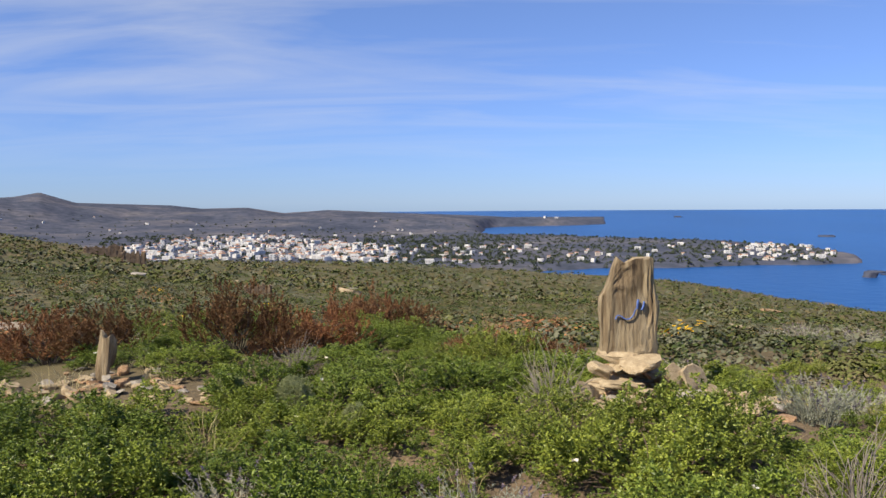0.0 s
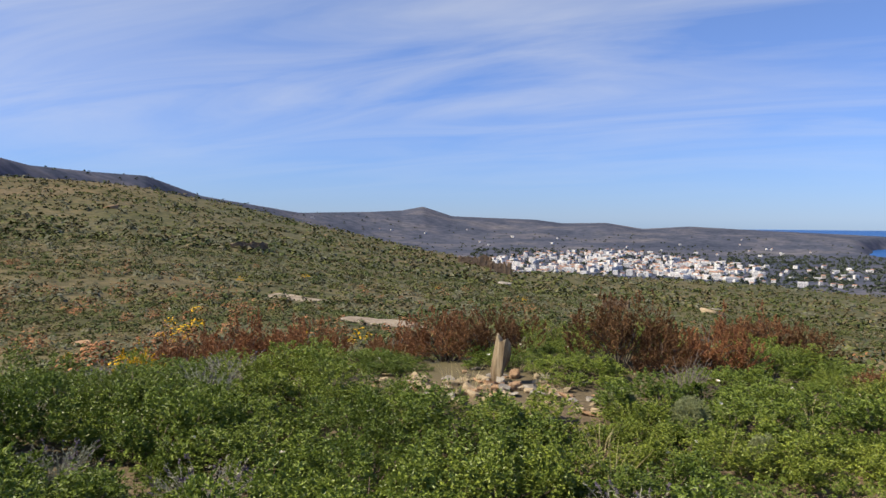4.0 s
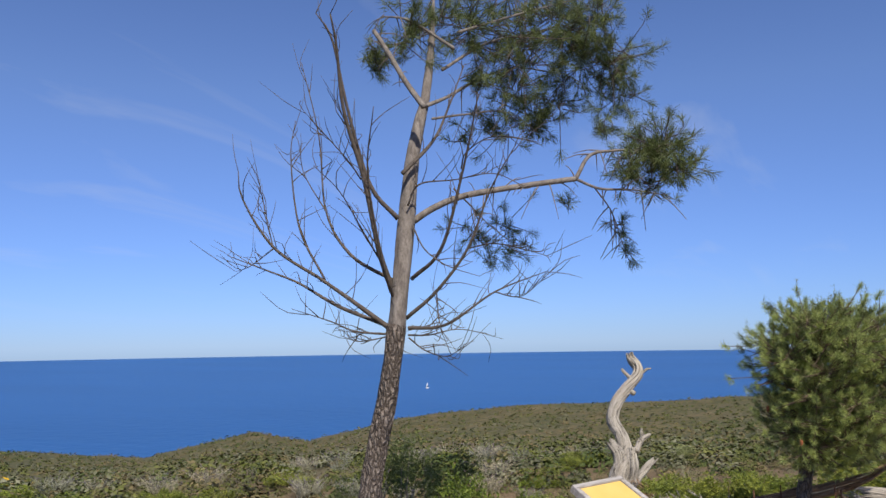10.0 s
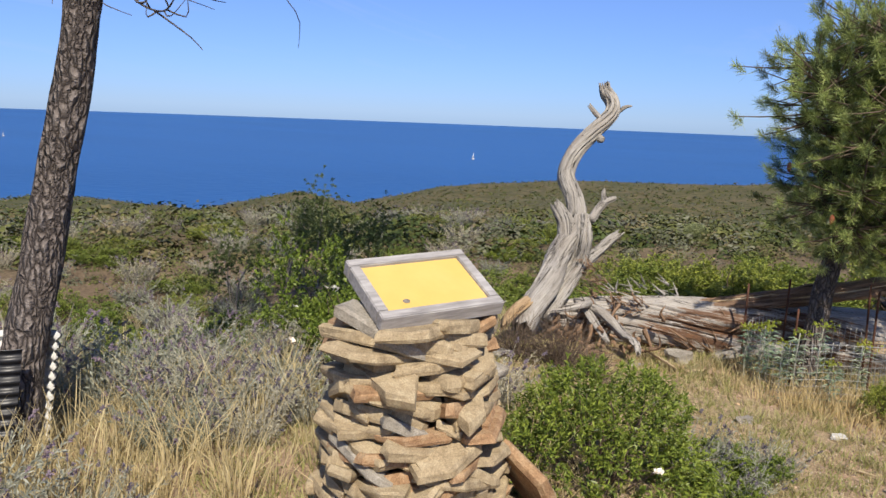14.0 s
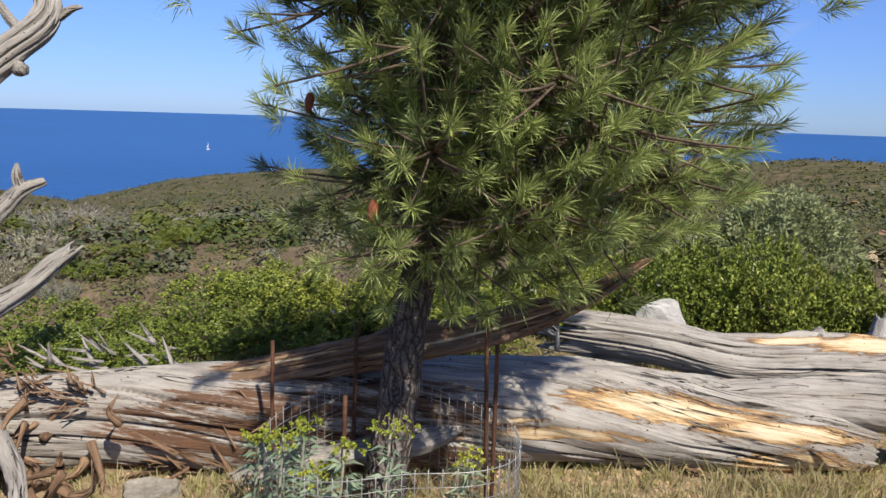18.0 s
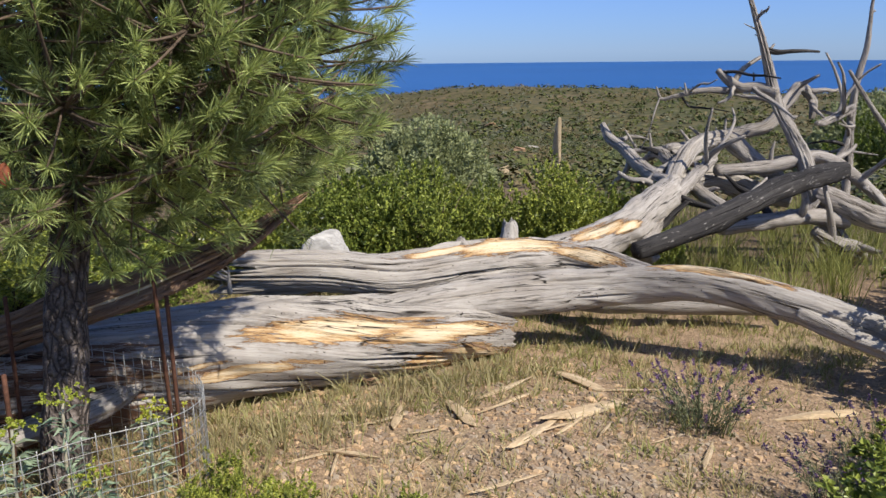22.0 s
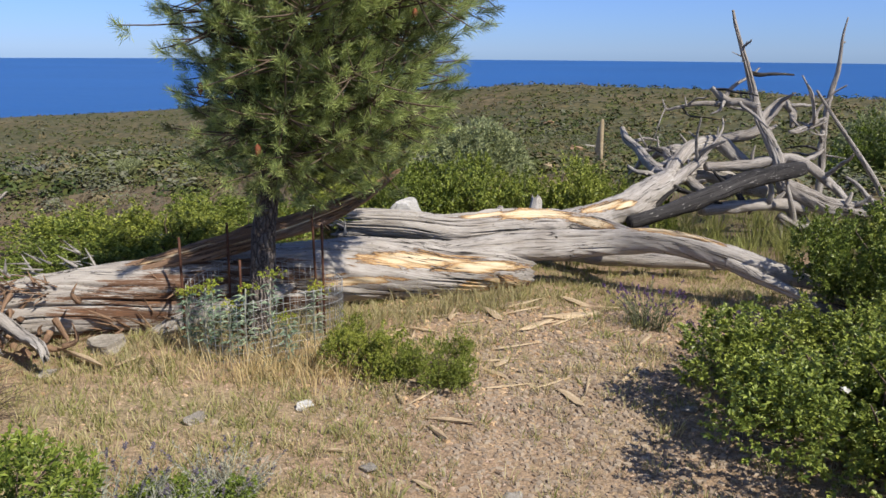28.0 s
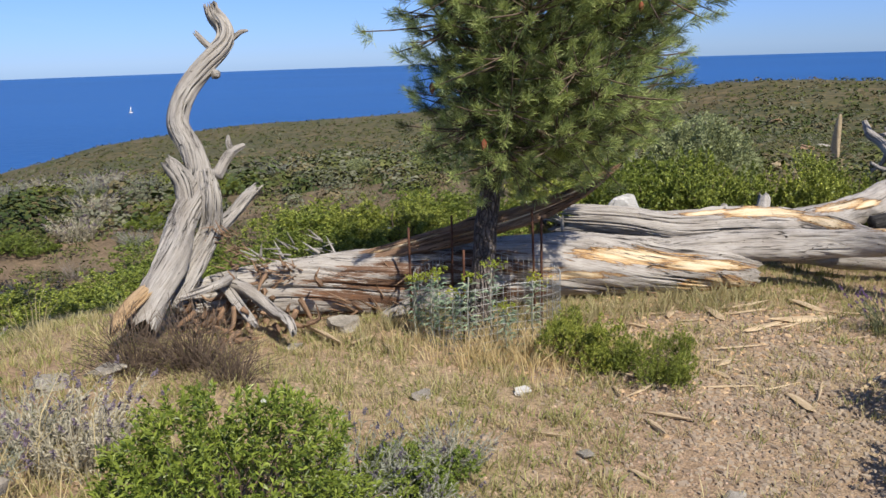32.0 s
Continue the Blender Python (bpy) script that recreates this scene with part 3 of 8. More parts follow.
def mounds_mesh(name, seed, w, h, mounds, sprigs, leaves, length, width, mat, spread=1.0, sprig=0.055, upright=0.35, low=0.42):
    """A shrub of several uneven heads with clefts between them; every head bears upright leafy sprigs."""
    rng = np.random.default_rng(seed)
    sets = []
    for k in range(mounds):
        a, q = k * 2.4 + rng.uniform(0, 0.8), w * 0.43 * math.sqrt((k + 0.3) / mounds)
        rad, top = w * rng.uniform(0.11, 0.22), h * rng.uniform(low, 1.05) * (1 - 0.35 * (q / w) ** 2)
        tip, way = dome_tips(sprigs, rad * 2, rad * 2, top * 0.66, rng, seed + k, 0.45, 0.45)
        tip = tip + np.array([math.cos(a) * q, math.sin(a) * q, top * 0.34])
        way = unit(way + np.array([0, 0, upright]) + rng.normal(size=way.shape) * 0.3)
        t = rng.uniform(0, 1, (sprigs, leaves)) ** 0.7
        reach = sprig * rng.uniform(0.6, 1.5, (sprigs, 1))
        base = tip[:, None] - way[:, None] * (reach * (1 - t))[..., None]
        ring = unit(rng.normal(size=(sprigs, leaves, 3)))
        lw = unit(way[:, None] * (0.35 + 0.75 * t[..., None]) + ring * spread * (1.2 - 0.55 * t[..., None]))
        size = rng.uniform(0.6, 1.15, sprigs * leaves) * length
        sets.append(leaf_quads(base.reshape(-1, 3), lw.reshape(-1, 3), size, size * width / length, rng, 0.1, 0.25, 0.7))
    return quad_mesh(name, merge_quads(*sets), mat)


def stems_mesh(name, seed, w, d, h, count, mat, r0=0.006, reach=0.95):
    rng = np.random.default_rng(seed + 50)
    tip, way = dome_tips(count, w, d, h, rng, seed)
    rows = []
    for k in range(count):
        p = tip[k] * reach
        root = np.array([p[0] * 0.12, p[1] * 0.12, -0.05])
        mid = root * 0.5 + p * 0.5 + np.array([0, 0, 0.12 * h]) + rng.normal(size=3) * 0.03
        rows.append(tube([(*root, r0), (*mid, r0 * 0.75), (*p, r0 * 0.35)], 4, 5))
    return tubes_mesh(name, rows, mat)


def spikes_mesh(name, seed, w, h, count, mat, thick=0.004, bend=0.25, blades=True, taper=0.2):
    """Thin upright stalks or blades from a small foot."""
    rng = np.random.default_rng(seed)
    a, r = rng.uniform(0, 2 * np.pi, count), np.sqrt(rng.uniform(0, 1, count)) * w / 2
    foot = np.stack([np.cos(a) * r * 0.6, np.sin(a) * r * 0.6, np.full(count, -0.02)], 1)
    out = np.stack([np.cos(a), np.sin(a), np.zeros(count)], 1)
    hh = h * rng.uniform(0.45, 1.0, count)
    lean = rng.uniform(0.2, 1.0, count) * bend
    mid = foot + out * (lean * hh * 0.35)[:, None] + np.array([0, 0, 1.0]) * (hh * 0.6)[:, None] + rng.normal(size=(count, 3)) * 0.015 * h
    tip = foot + out * (lean * hh)[:, None] + np.array([0, 0, 1.0]) * hh[:, None] + rng.normal(size=(count, 3)) * 0.04 * h
    s = unit(np.cross(tip - foot, rng.normal(size=(count, 3)))) * thick
    v = np.stack([foot - s, foot + s, mid + s * 0.8, mid - s * 0.8, tip + s * taper, tip - s * taper], 1).reshape(-1, 3)
    k = np.arange(count)[:, None] * 6
    f = np.concatenate([k + np.array([[0, 1, 2, 3]]), k + np.array([[3, 2, 4, 5]])], 0)
    return (v, f), tip, unit(tip - mid)


MAT_CISTUS = leafy("bright green rockrose leaf", (0.062, 0.105, 0.017), (0.27, 0.345, 0.062), 0.42, trans=0.14)
MAT_LENTISK = leafy("dark green mastic leaf", (0.060, 0.098, 0.018), (0.34, 0.40, 0.082), 0.4, trans=0.14)
MAT_LUSH = leafy("deep green rockrose leaf", (0.052, 0.092, 0.016), (0.215, 0.285, 0.052), 0.42, trans=0.12)
MAT_OLIVE = leafy("grey green olive leaf", (0.22, 0.25, 0.12), (0.42, 0.45, 0.23), 0.6, False)
MAT_RUST = leafy("rust brown dead heath", (0.115, 0.055, 0.028), (0.37, 0.19, 0.092), 0.8, trans=0.12)
MAT_LAV = leafy("grey lavender leaf", (0.22, 0.23, 0.18), (0.44, 0.445, 0.37), 0.8, trans=0.2)
MAT_LAVHEAD = leafy("purple lavender head", (0.13, 0.11, 0.15), (0.26, 0.22, 0.28), 0.8, trans=0.15)
MAT_STRAW = leafy("dry straw grass", (0.40, 0.33, 0.17), (0.66, 0.57, 0.34), 0.8, trans=0.3)
MAT_GRASS = leafy("green grass blade", (0.17, 0.20, 0.055), (0.33, 0.35, 0.12), 0.7, trans=0.3)
MAT_GORSE = leafy("yellow gorse flower", (0.45, 0.27, 0.008), (0.72, 0.48, 0.02), 0.7)
MAT_SPURGE = leafy("yellow green spurge head", (0.24, 0.29, 0.03), (0.43, 0.47, 0.09), 0.6)
MAT_NEEDLE = leafy("pine needle", (0.14, 0.195, 0.06), (0.60, 0.68, 0.25), 0.42, False, 0.38)
MAT_NEEDLE_DARK = leafy("old pine needle", (0.065, 0.095, 0.034), (0.17, 0.205, 0.075), 0.5, False, 0.2)
MAT_PETAL = leafy("white rockrose petal", (0.72, 0.70, 0.64), (0.85, 0.84, 0.80), 0.6, trans=0.2)
MAT_PINK = leafy("pink rockrose petal", (0.55, 0.28, 0.38), (0.70, 0.42, 0.50), 0.6, trans=0.2)
MAT_YELLOW = leafy("yellow petal", (0.70, 0.50, 0.02), (0.82, 0.62, 0.05), 0.6, trans=0.2)
MAT_TWIG = plain("brown twig bark", (0.13, 0.095, 0.07), 0.9, 0, 30, 0.4)
MAT_GREYTWIG = plain("grey dry twig", (0.24, 0.21, 0.18), 0.9, 0, 30, 0.35)


# ---- dead wood ----
def wood_material(name, tones, streak=26.0, crack=1.0, flecks=None, blotchy=1.0):
    """Weathered wood: fine grain along the limb, black drying cracks, tan wood where the skin has come off."""
    m, nt, b = material(name, 0.85)
    at = nt.nodes.new("ShaderNodeAttribute")
    at.attribute_name = "grain"
    bare = nt.nodes.new("ShaderNodeAttribute")
    bare.attribute_name = "bare"

    def along(scale, stretch, detail=6, rough=0.6, distort=0.0, shift=0.0):
        mp = nt.nodes.new("ShaderNodeMapping")
        mp.inputs["Scale"].default_value, mp.inputs["Location"].default_value = (stretch, 1, 1), (shift, shift, 0)
        nt.links.new(at.outputs["Vector"], mp.inputs[0])
        n = nt.nodes.new("ShaderNodeTexNoise")
        n.inputs["Scale"].default_value, n.inputs["Detail"].default_value = scale, detail
        n.inputs["Roughness"].default_value, n.inputs["Distortion"].default_value = rough, distort
        nt.links.new(mp.outputs[0], n.inputs["Vector"])
        return n

    def math_node(op, x, y):
        n = nt.nodes.new("ShaderNodeMath")
        n.operation = op
        for sock, v in ((n.inputs[0], x), (n.inputs[1], y)):
            if isinstance(v, (int, float)):
                sock.default_value = v
            else:
                nt.links.new(v, sock)
        return n.outputs[0]
    fine, mid, big = along(streak * 7, 0.03, 8, 0.8), along(streak * 1.5, 0.06, 8, 0.75, 0.15), along(5.0, 0.5, 6, 0.7)
    base = ramp_node(nt, mid.outputs["Fac"], [(0.30, tones[0]), (0.5, tones[1]), (0.70, tones[2])])
    f = ramp_node(nt, fine.outputs["Fac"], [(0.30, (0.50, 0.48, 0.46)), (0.5, (0.97, 0.96, 0.95)), (0.72, (1.22, 1.22, 1.2))])
    c = mix_node(nt, 1.0, base.outputs[0], f.outputs[0], "MULTIPLY")
    blotch = ramp_node(nt, big.outputs["Fac"], [(0.34, (0.80, 0.77, 0.74)), (0.55, (1.0, 1.0, 1.0)), (0.70, (1.12, 1.10, 1.07))])
    c = mix_node(nt, blotchy, c, blotch.outputs[0], "MULTIPLY")
    # red-brown decay, in part painted shade, in ragged streaks along the grain
    decay_shade = nt.nodes.new("ShaderNodeAttribute")
    decay_shade.attribute_name = "decay_shade"
    gone = math_node("ADD", decay_shade.outputs["Fac"], math_node("MULTIPLY", math_node("SUBTRACT", along(14, 0.10, 8, 0.8, 0, 8).outputs["Fac"], 0.5), 3.0))
    gone = math_node("MULTIPLY", gone, math_node("GREATER_THAN", decay_shade.outputs["Fac"], 0.02))
    gone_at = ramp_node(nt, gone, [(0.38, (0, 0, 0)), (0.46, (1, 1, 1))])
    gone_tone = ramp_node(nt, gone, [(0.4, (0.19, 0.12, 0.08)), (0.65, (0.125, 0.068, 0.042)), (0.85, (0.235, 0.115, 0.055)), (1.0, (0.09, 0.052, 0.036))])
    c = mix_node(nt, gone_at.outputs[0], c, mix_node(nt, 0.8, gone_tone.outputs[0], f.outputs[0], "MULTIPLY"))
    if flecks:
        fl = ramp_node(nt, along(60, 0.3, 3, 0.6, 0, 5).outputs["Fac"], [(0.63, (0, 0, 0)), (0.68, (0.8, 0.8, 0.8))])
        c = mix_node(nt, fl.outputs[0], c, flecks)
    # skin off: a ragged patch, brown at its rim and yellow inside
    ragged = math_node("ADD", bare.outputs["Fac"], math_node("MULTIPLY", math_node("SUBTRACT", along(40, 0.10, 8, 0.85, 0, 3).outputs["Fac"], 0.5), 2.6))
    ragged = math_node("MULTIPLY", ragged, math_node("GREATER_THAN", bare.outputs["Fac"], 0.02))
    where = ramp_node(nt, ragged, [(0.42, (0, 0, 0)), (0.45, (1, 1, 1))])
    inside = ramp_node(nt, ragged, [(0.45, (0.20, 0.10, 0.045)), (0.56, (0.42, 0.25, 0.11)), (0.72, (0.58, 0.43, 0.25)), (0.95, (0.68, 0.56, 0.39))])
    c = mix_node(nt, where.outputs[0], c, mix_node(nt, 0.75, inside.outputs[0], f.outputs[0], "MULTIPLY"))
    line = None
    for k, (sc, st, wide) in enumerate(((streak * 0.55, 0.02, 0.005), (streak * 1.7, 0.014, 0.007))):
        cr = along(sc, st, 4, 0.55, 0.0, 11.0 * k)
        li = ramp_node(nt, cr.outputs["Fac"], [(0.5 - 1.6 * wide, (1, 1, 1)), (0.5 - 0.5 * wide, (0.03, 0.025, 0.02)), (0.5 + 0.5 * wide, (0.03, 0.025, 0.02)), (0.5 + 1.1 * wide, (1, 1, 1))])
        on = ramp_node(nt, along(6.0, 0.3, 3, 0.5, 0, 20.0 + k).outputs["Fac"], [(0.44 + 0.05 * k, (0, 0, 0)), (0.52 + 0.05 * k, (crack, crack, crack))])
        lm = mix_node(nt, on.outputs[0], (1.0, 1.0, 1.0), li.outputs[0])
        line = lm if line is None else mix_node(nt, 1.0, line, lm, "MULTIPLY")
    # worm holes
    hole = ramp_node(nt, along(95, 0.8, 1, 0.3, 0, 40).outputs["Fac"], [(0.22, (0.08, 0.06, 0.05)), (0.26, (1, 1, 1))])
    c = mix_node(nt, 1.0, mix_node(nt, 1.0, c, line, "MULTIPLY"), hole.outputs[0], "MULTIPLY")
    nt.links.new(c, b.inputs["Base Color"])
    h = math_node("ADD", math_node("MULTIPLY", fine.outputs["Fac"], 0.45), line)
    h = math_node("SUBTRACT", math_node("ADD", h, math_node("MULTIPLY", mid.outputs["Fac"], 0.5)), math_node("MULTIPLY", where.outputs[0], 0.5))
    bump_node(nt, b, h, 0.9, 0.010)
    return m


GREY = ((0.31, 0.285, 0.255), (0.39, 0.365, 0.335), (0.47, 0.445, 0.415))
MAT_LOG = wood_material("weathered log", GREY, 18)
MAT_GREYWOOD = wood_material("silver grey dead wood", ((0.20, 0.18, 0.16), (0.33, 0.305, 0.28), (0.46, 0.435, 0.405)), 26, 0.9)
MAT_SNAG = wood_material("pale snag wood", ((0.25, 0.232, 0.21), (0.345, 0.325, 0.30), (0.45, 0.43, 0.40)), 24, 0.9)
MAT_ROT = wood_material("rotten red brown wood", ((0.12, 0.075, 0.05), (0.26, 0.165, 0.105), (0.42, 0.295, 0.195)), 16)
MAT_CHAR = wood_material("charred bark", ((0.018, 0.017, 0.017), (0.038, 0.036, 0.036), (0.085, 0.08, 0.078)), 14, 1.0, (0.30, 0.28, 0.26))
MAT_TAN = wood_material("split tan wood", ((0.33, 0.21, 0.11), (0.47, 0.33, 0.19), (0.60, 0.46, 0.29)), 30, 0.5)
MAT_BARK, _nt, _b = material("plated pine bark", 0.95)
_co = noise_node(_nt, 9, 4, 0.6)
_vo = _nt.nodes.new("ShaderNodeTexVoronoi")
_vo.feature, _vo.inputs["Scale"].default_value = "DISTANCE_TO_EDGE", 46
_mp = _nt.nodes.new("ShaderNodeMapping")
_mp.inputs["Scale"].default_value = (1, 1, 0.24)
_tc = _nt.nodes.new("ShaderNodeTexCoord")
_nt.links.new(mix_node(_nt, 0.06, _tc.outputs["Object"], _co.outputs["Color"]), _mp.inputs[0])
_nt.links.new(_mp.outputs[0], _vo.inputs["Vector"])
_plate = ramp_node(_nt, _vo.outputs["Distance"], [(0.0, (0.05, 0.041, 0.037)), (0.10, (0.145, 0.122, 0.112)), (0.32, (0.245, 0.215, 0.20))])
_fl = ramp_node(_nt, noise_node(_nt, 130, 5, 0.7).outputs["Fac"], [(0.3, (0.5, 0.48, 0.46)), (0.7, (1.2, 1.18, 1.15))])
_nt.links.new(mix_node(_nt, 1.0, _plate.outputs[0], _fl.outputs[0], "MULTIPLY"), _b.inputs["Base Color"])
bump_node(_nt, _b, _vo.outputs["Distance"], 1.0, 0.05)
MAT_BARK_TOP = mottled("smooth pale pine bark", [(0.3, (0.115, 0.098, 0.090)), (0.5, (0.195, 0.173, 0.160)), (0.7, (0.28, 0.252, 0.236))], 22, 110, 0.85, 0.6, 0.008, (1, 1, 0.4))
MAT_DEADTWIG = plain("dead pine twig", (0.105, 0.088, 0.078), 0.9, 0, 40, 0.4)


def splinters(points, count, seed, size=0.07):
    """Broken wooden teeth about a torn end."""
    rng = np.random.default_rng(seed)
    rows = []
    p = np.array(points, float)
    for k in range(count):
        a = p[rng.integers(len(p))]
        q = a[:3] + rng.normal(size=3) * a[3] * 0.55
        way = unit(np.array([-0.3, 0.8, 0.35]) + rng.normal(size=3) * 0.35)
        s = size * rng.uniform(0.5, 1.4)
        rows.append(tube([(*q, s * 0.22), (*(q + way * s), s * 0.16), (*(q + way * s * 2), 0.002)], 5, 5, 0.2, k, 0, 0.5))
    return rows


def fallen_tree():
    t = thing("fallen_tree", "huge weathered grey fallen pine lying split on dry ground", "fallen tree")
    LOWER = [(9.92, 2.02, -0.34, 0.10), (10.05, 1.78, -0.35, 0.165), (10.22, 1.45, -0.35, 0.185), (10.36, 0.9, -0.345, 0.21), (10.56, 0.4, -0.35, 0.215), (10.75, -0.15, -0.355, 0.21), (10.88, -0.7, -0.41, 0.182),
             (10.98, -1.12, -0.44, 0.168), (11.06, -1.38, -0.475, 0.150)]
    ARM = [(10.88, -0.5, -0.33, 0.05), (10.95, -0.9, -0.325, 0.09), (11.03, -1.4, -0.315, 0.110), (10.93, -1.93, -0.275, 0.088), (10.68, -2.28, -0.225, 0.080), (10.45, -2.58, -0.275, 0.082), (10.25, -2.86, -0.345, 0.062), (10.1, -3.06, -0.40, 0.03)]
    fine = dict(depth=0.035, sharp=10.0, wobble=0.4)
    arm = tube_object("limb", tube(ARM, 150, 260, 0.16, 13, 7, 1.0, 0.05, twist=0.35, cracks=26, **fine), MAT_LOG, t)
    skin_off(arm, 13, 0.35, [(1.95, 1.25, 0.34, 0.42)])
    tube_object("limb", tube([(10.40, -2.58, -0.30, 0.05), (10.22, -2.72, -0.37, 0.042), (10.05, -2.86, -0.43, 0.03), (9.95, -2.95, -0.50, 0.012)], 40, 50, 0.2, 17, 5, cracks=8, depth=0.04), MAT_LOG, t)
    trunk = tube_object("trunk", tube(LOWER, 260, 380, 0.20, 2, 11, 1.0, 0.06, twist=0.75, torn=(0.14, 0.08), cracks=80, **fine), MAT_LOG, t)
    skin_off(trunk, 2, 0.75, [(2.75, 0.55, 0.52, 0.42), (3.2, 0.25, 0.45, 0.30), (2.3, -0.12, 0.36, 0.16), (2.05, 0.12, 0.22, 0.07), (3.3, -0.55, 0.3, 0.5)])
    # decayed streaks; the first spot is enlarged to paint in the young pine's shade
    skin_off(trunk, 2, 0.75, [(1.35, 0.2, 0.8, 0.9, 0.5), (1.5, -0.75, 0.6, 0.5, 0.6), (0.75, -1.0, 0.4, 0.35, 0.6), (3.5, -0.9, 0.25, 0.45, 0.8)], "decay_shade")
    UPPER = [(11.10, -0.24, -0.12, 0.088), (11.10, -0.36, -0.125, 0.100), (11.12, -0.54, -0.145, 0.104), (11.16, -0.88, -0.205, 0.106), (11.3, -1.25, -0.225, 0.108), (11.42, -1.62, -0.245, 0.106), (11.42, -1.86, -0.262, 0.10), (11.26, -2.04, -0.275, 0.088), (11.05, -2.14, -0.27, 0.066), (10.85, -2.2, -0.255, 0.04)]
    upper = tube_object("limb", tube(UPPER, 180, 260, 0.20, 5, 8, 1.0, 0.05, torn=(0.26, 0), cracks=40, **fine), MAT_LOG, t)
    skin_off(upper, 5, 0.0, [(1.35, 1.1, 0.48, 0.62), (1.85, 0.8, 0.30, 0.6), (0.9, 1.25, 0.3, 0.3), (2.4, 0.7, 0.25, 0.3)])
    SLAB = [(10.22, 1.44, -0.232, 0.047), (10.3, 0.98, -0.167, 0.078), (10.36, 0.594, -0.079, 0.096), (10.42, 0.265, -0.001, 0.104), (10.47, 0.011, 0.074, 0.089), (10.5, -0.175, 0.143, 0.069), (10.53, -0.3, 0.215, 0.042), (10.55, -0.393, 0.276, 0.014)]
    slab = tube_object("slab", tube(SLAB, 150, 220, 0.35, 7, 9, 0.6, 0.1, depth=0.2, sharp=5, torn=(0.1, 0.16), cracks=40), MAT_ROT, t, "rotten red-brown split slab")
    skin_off(slab, 7, 0.0, [(0.6, 0.9, 0.3, 0.2), (1.3, 0.2, 0.5, 0.16), (1.9, 0.8, 0.4, 0.3)])
    tube_object("slab", tube([(10.12, 0.95, -0.5, 0.05), (10.2, 0.7, -0.42, 0.085), (10.35, 0.35, -0.38, 0.08), (10.45, 0.2, -0.35, 0.03)], 40, 60, 0.3, 9, 7, 0.6, torn=(0.06, 0.06)), MAT_LOG, t)
    bm = stone_bm(0.27, 0.13, 0.18, 91, 6, 0.12)
    for v in bm.verts:
        v.co.z -= 0.35 * abs(v.co.y + 0.02) * (v.co.y < 0)
        v.co = Matrix.Rotation(radians(-82), 3, "Z") @ v.co + Vector((11.38, -0.60, -0.115))
    part("stub", bm, MAT_STUB, t, "pale broken branch stub", False)
    tube_object("knot", tube([(11.50, -1.58, -0.22, 0.085), (11.53, -1.60, -0.14, 0.058), (11.55, -1.61, -0.09, 0.046), (11.56, -1.61, -0.06, 0.034)], 24, 20, 0.3, 4, 4, torn=(0, 0.04)), MAT_LOG, t)
    tube_object("knot", tube([(11.33, -1.28, -0.16, 0.06), (11.35, -1.28, -0.11, 0.035), (11.36, -1.29, -0.085, 0.012)], 12, 10, 0.25, 8), MAT_LOG, t)
    tube_object("prop", tube([(11.5, -1.75, -0.5, 0.05), (11.3, -2.2, -0.5, 0.06), (11.1, -2.7, -0.5, 0.05), (11.0, -2.95, -0.52, 0.02)], 14, 24, 0.2, 6, 5), MAT_GREYWOOD, t)
    tube_object("prop", tube([(10.55, -2.5, -0.26, 0.03), (10.5, -2.52, -0.34, 0.02), (10.47, -2.53, -0.38, 0.006)], 8, 8, 0.2, 6), MAT_GREYWOOD, t)
    tube_object("torn_end", splinters([(11.02, -0.1, -0.06, 0.07), (11.03, -0.12, -0.15, 0.07)], 16, 3, 0.05), MAT_LOG, t, "splintered torn end")
    tube_object("torn_end", splinters([(10.25, 1.55, -0.16, 0.07), (10.15, 1.7, -0.18, 0.08), (10.3, 1.35, -0.15, 0.06)], 30, 4, 0.05), MAT_SNAG, t, "pale splintered torn edge")
    tube_object("rot", splinters([(11.0, -1.3, -0.52, 0.06), (10.86, -1.0, -0.54, 0.06), (10.76, -0.7, -0.56, 0.06), (10.9, -1.15, -0.5, 0.07)], 60, 5, 0.05), MAT_ROT, t, "crumbling orange-brown rot under the trunk")
    tube_object("rot", splinters([(10.16, 1.15, -0.46, 0.07), (10.2, 0.95, -0.48, 0.08), (10.28, 0.75, -0.47, 0.08), (10.36, 0.55, -0.46, 0.07), (10.24, 0.85, -0.30, 0.05), (10.34, 0.6, -0.25, 0.05), (10.2, 1.2, -0.52, 0.08)], 110, 8, 0.075), MAT_ROT, t, "dark red-brown crumbling heartwood")
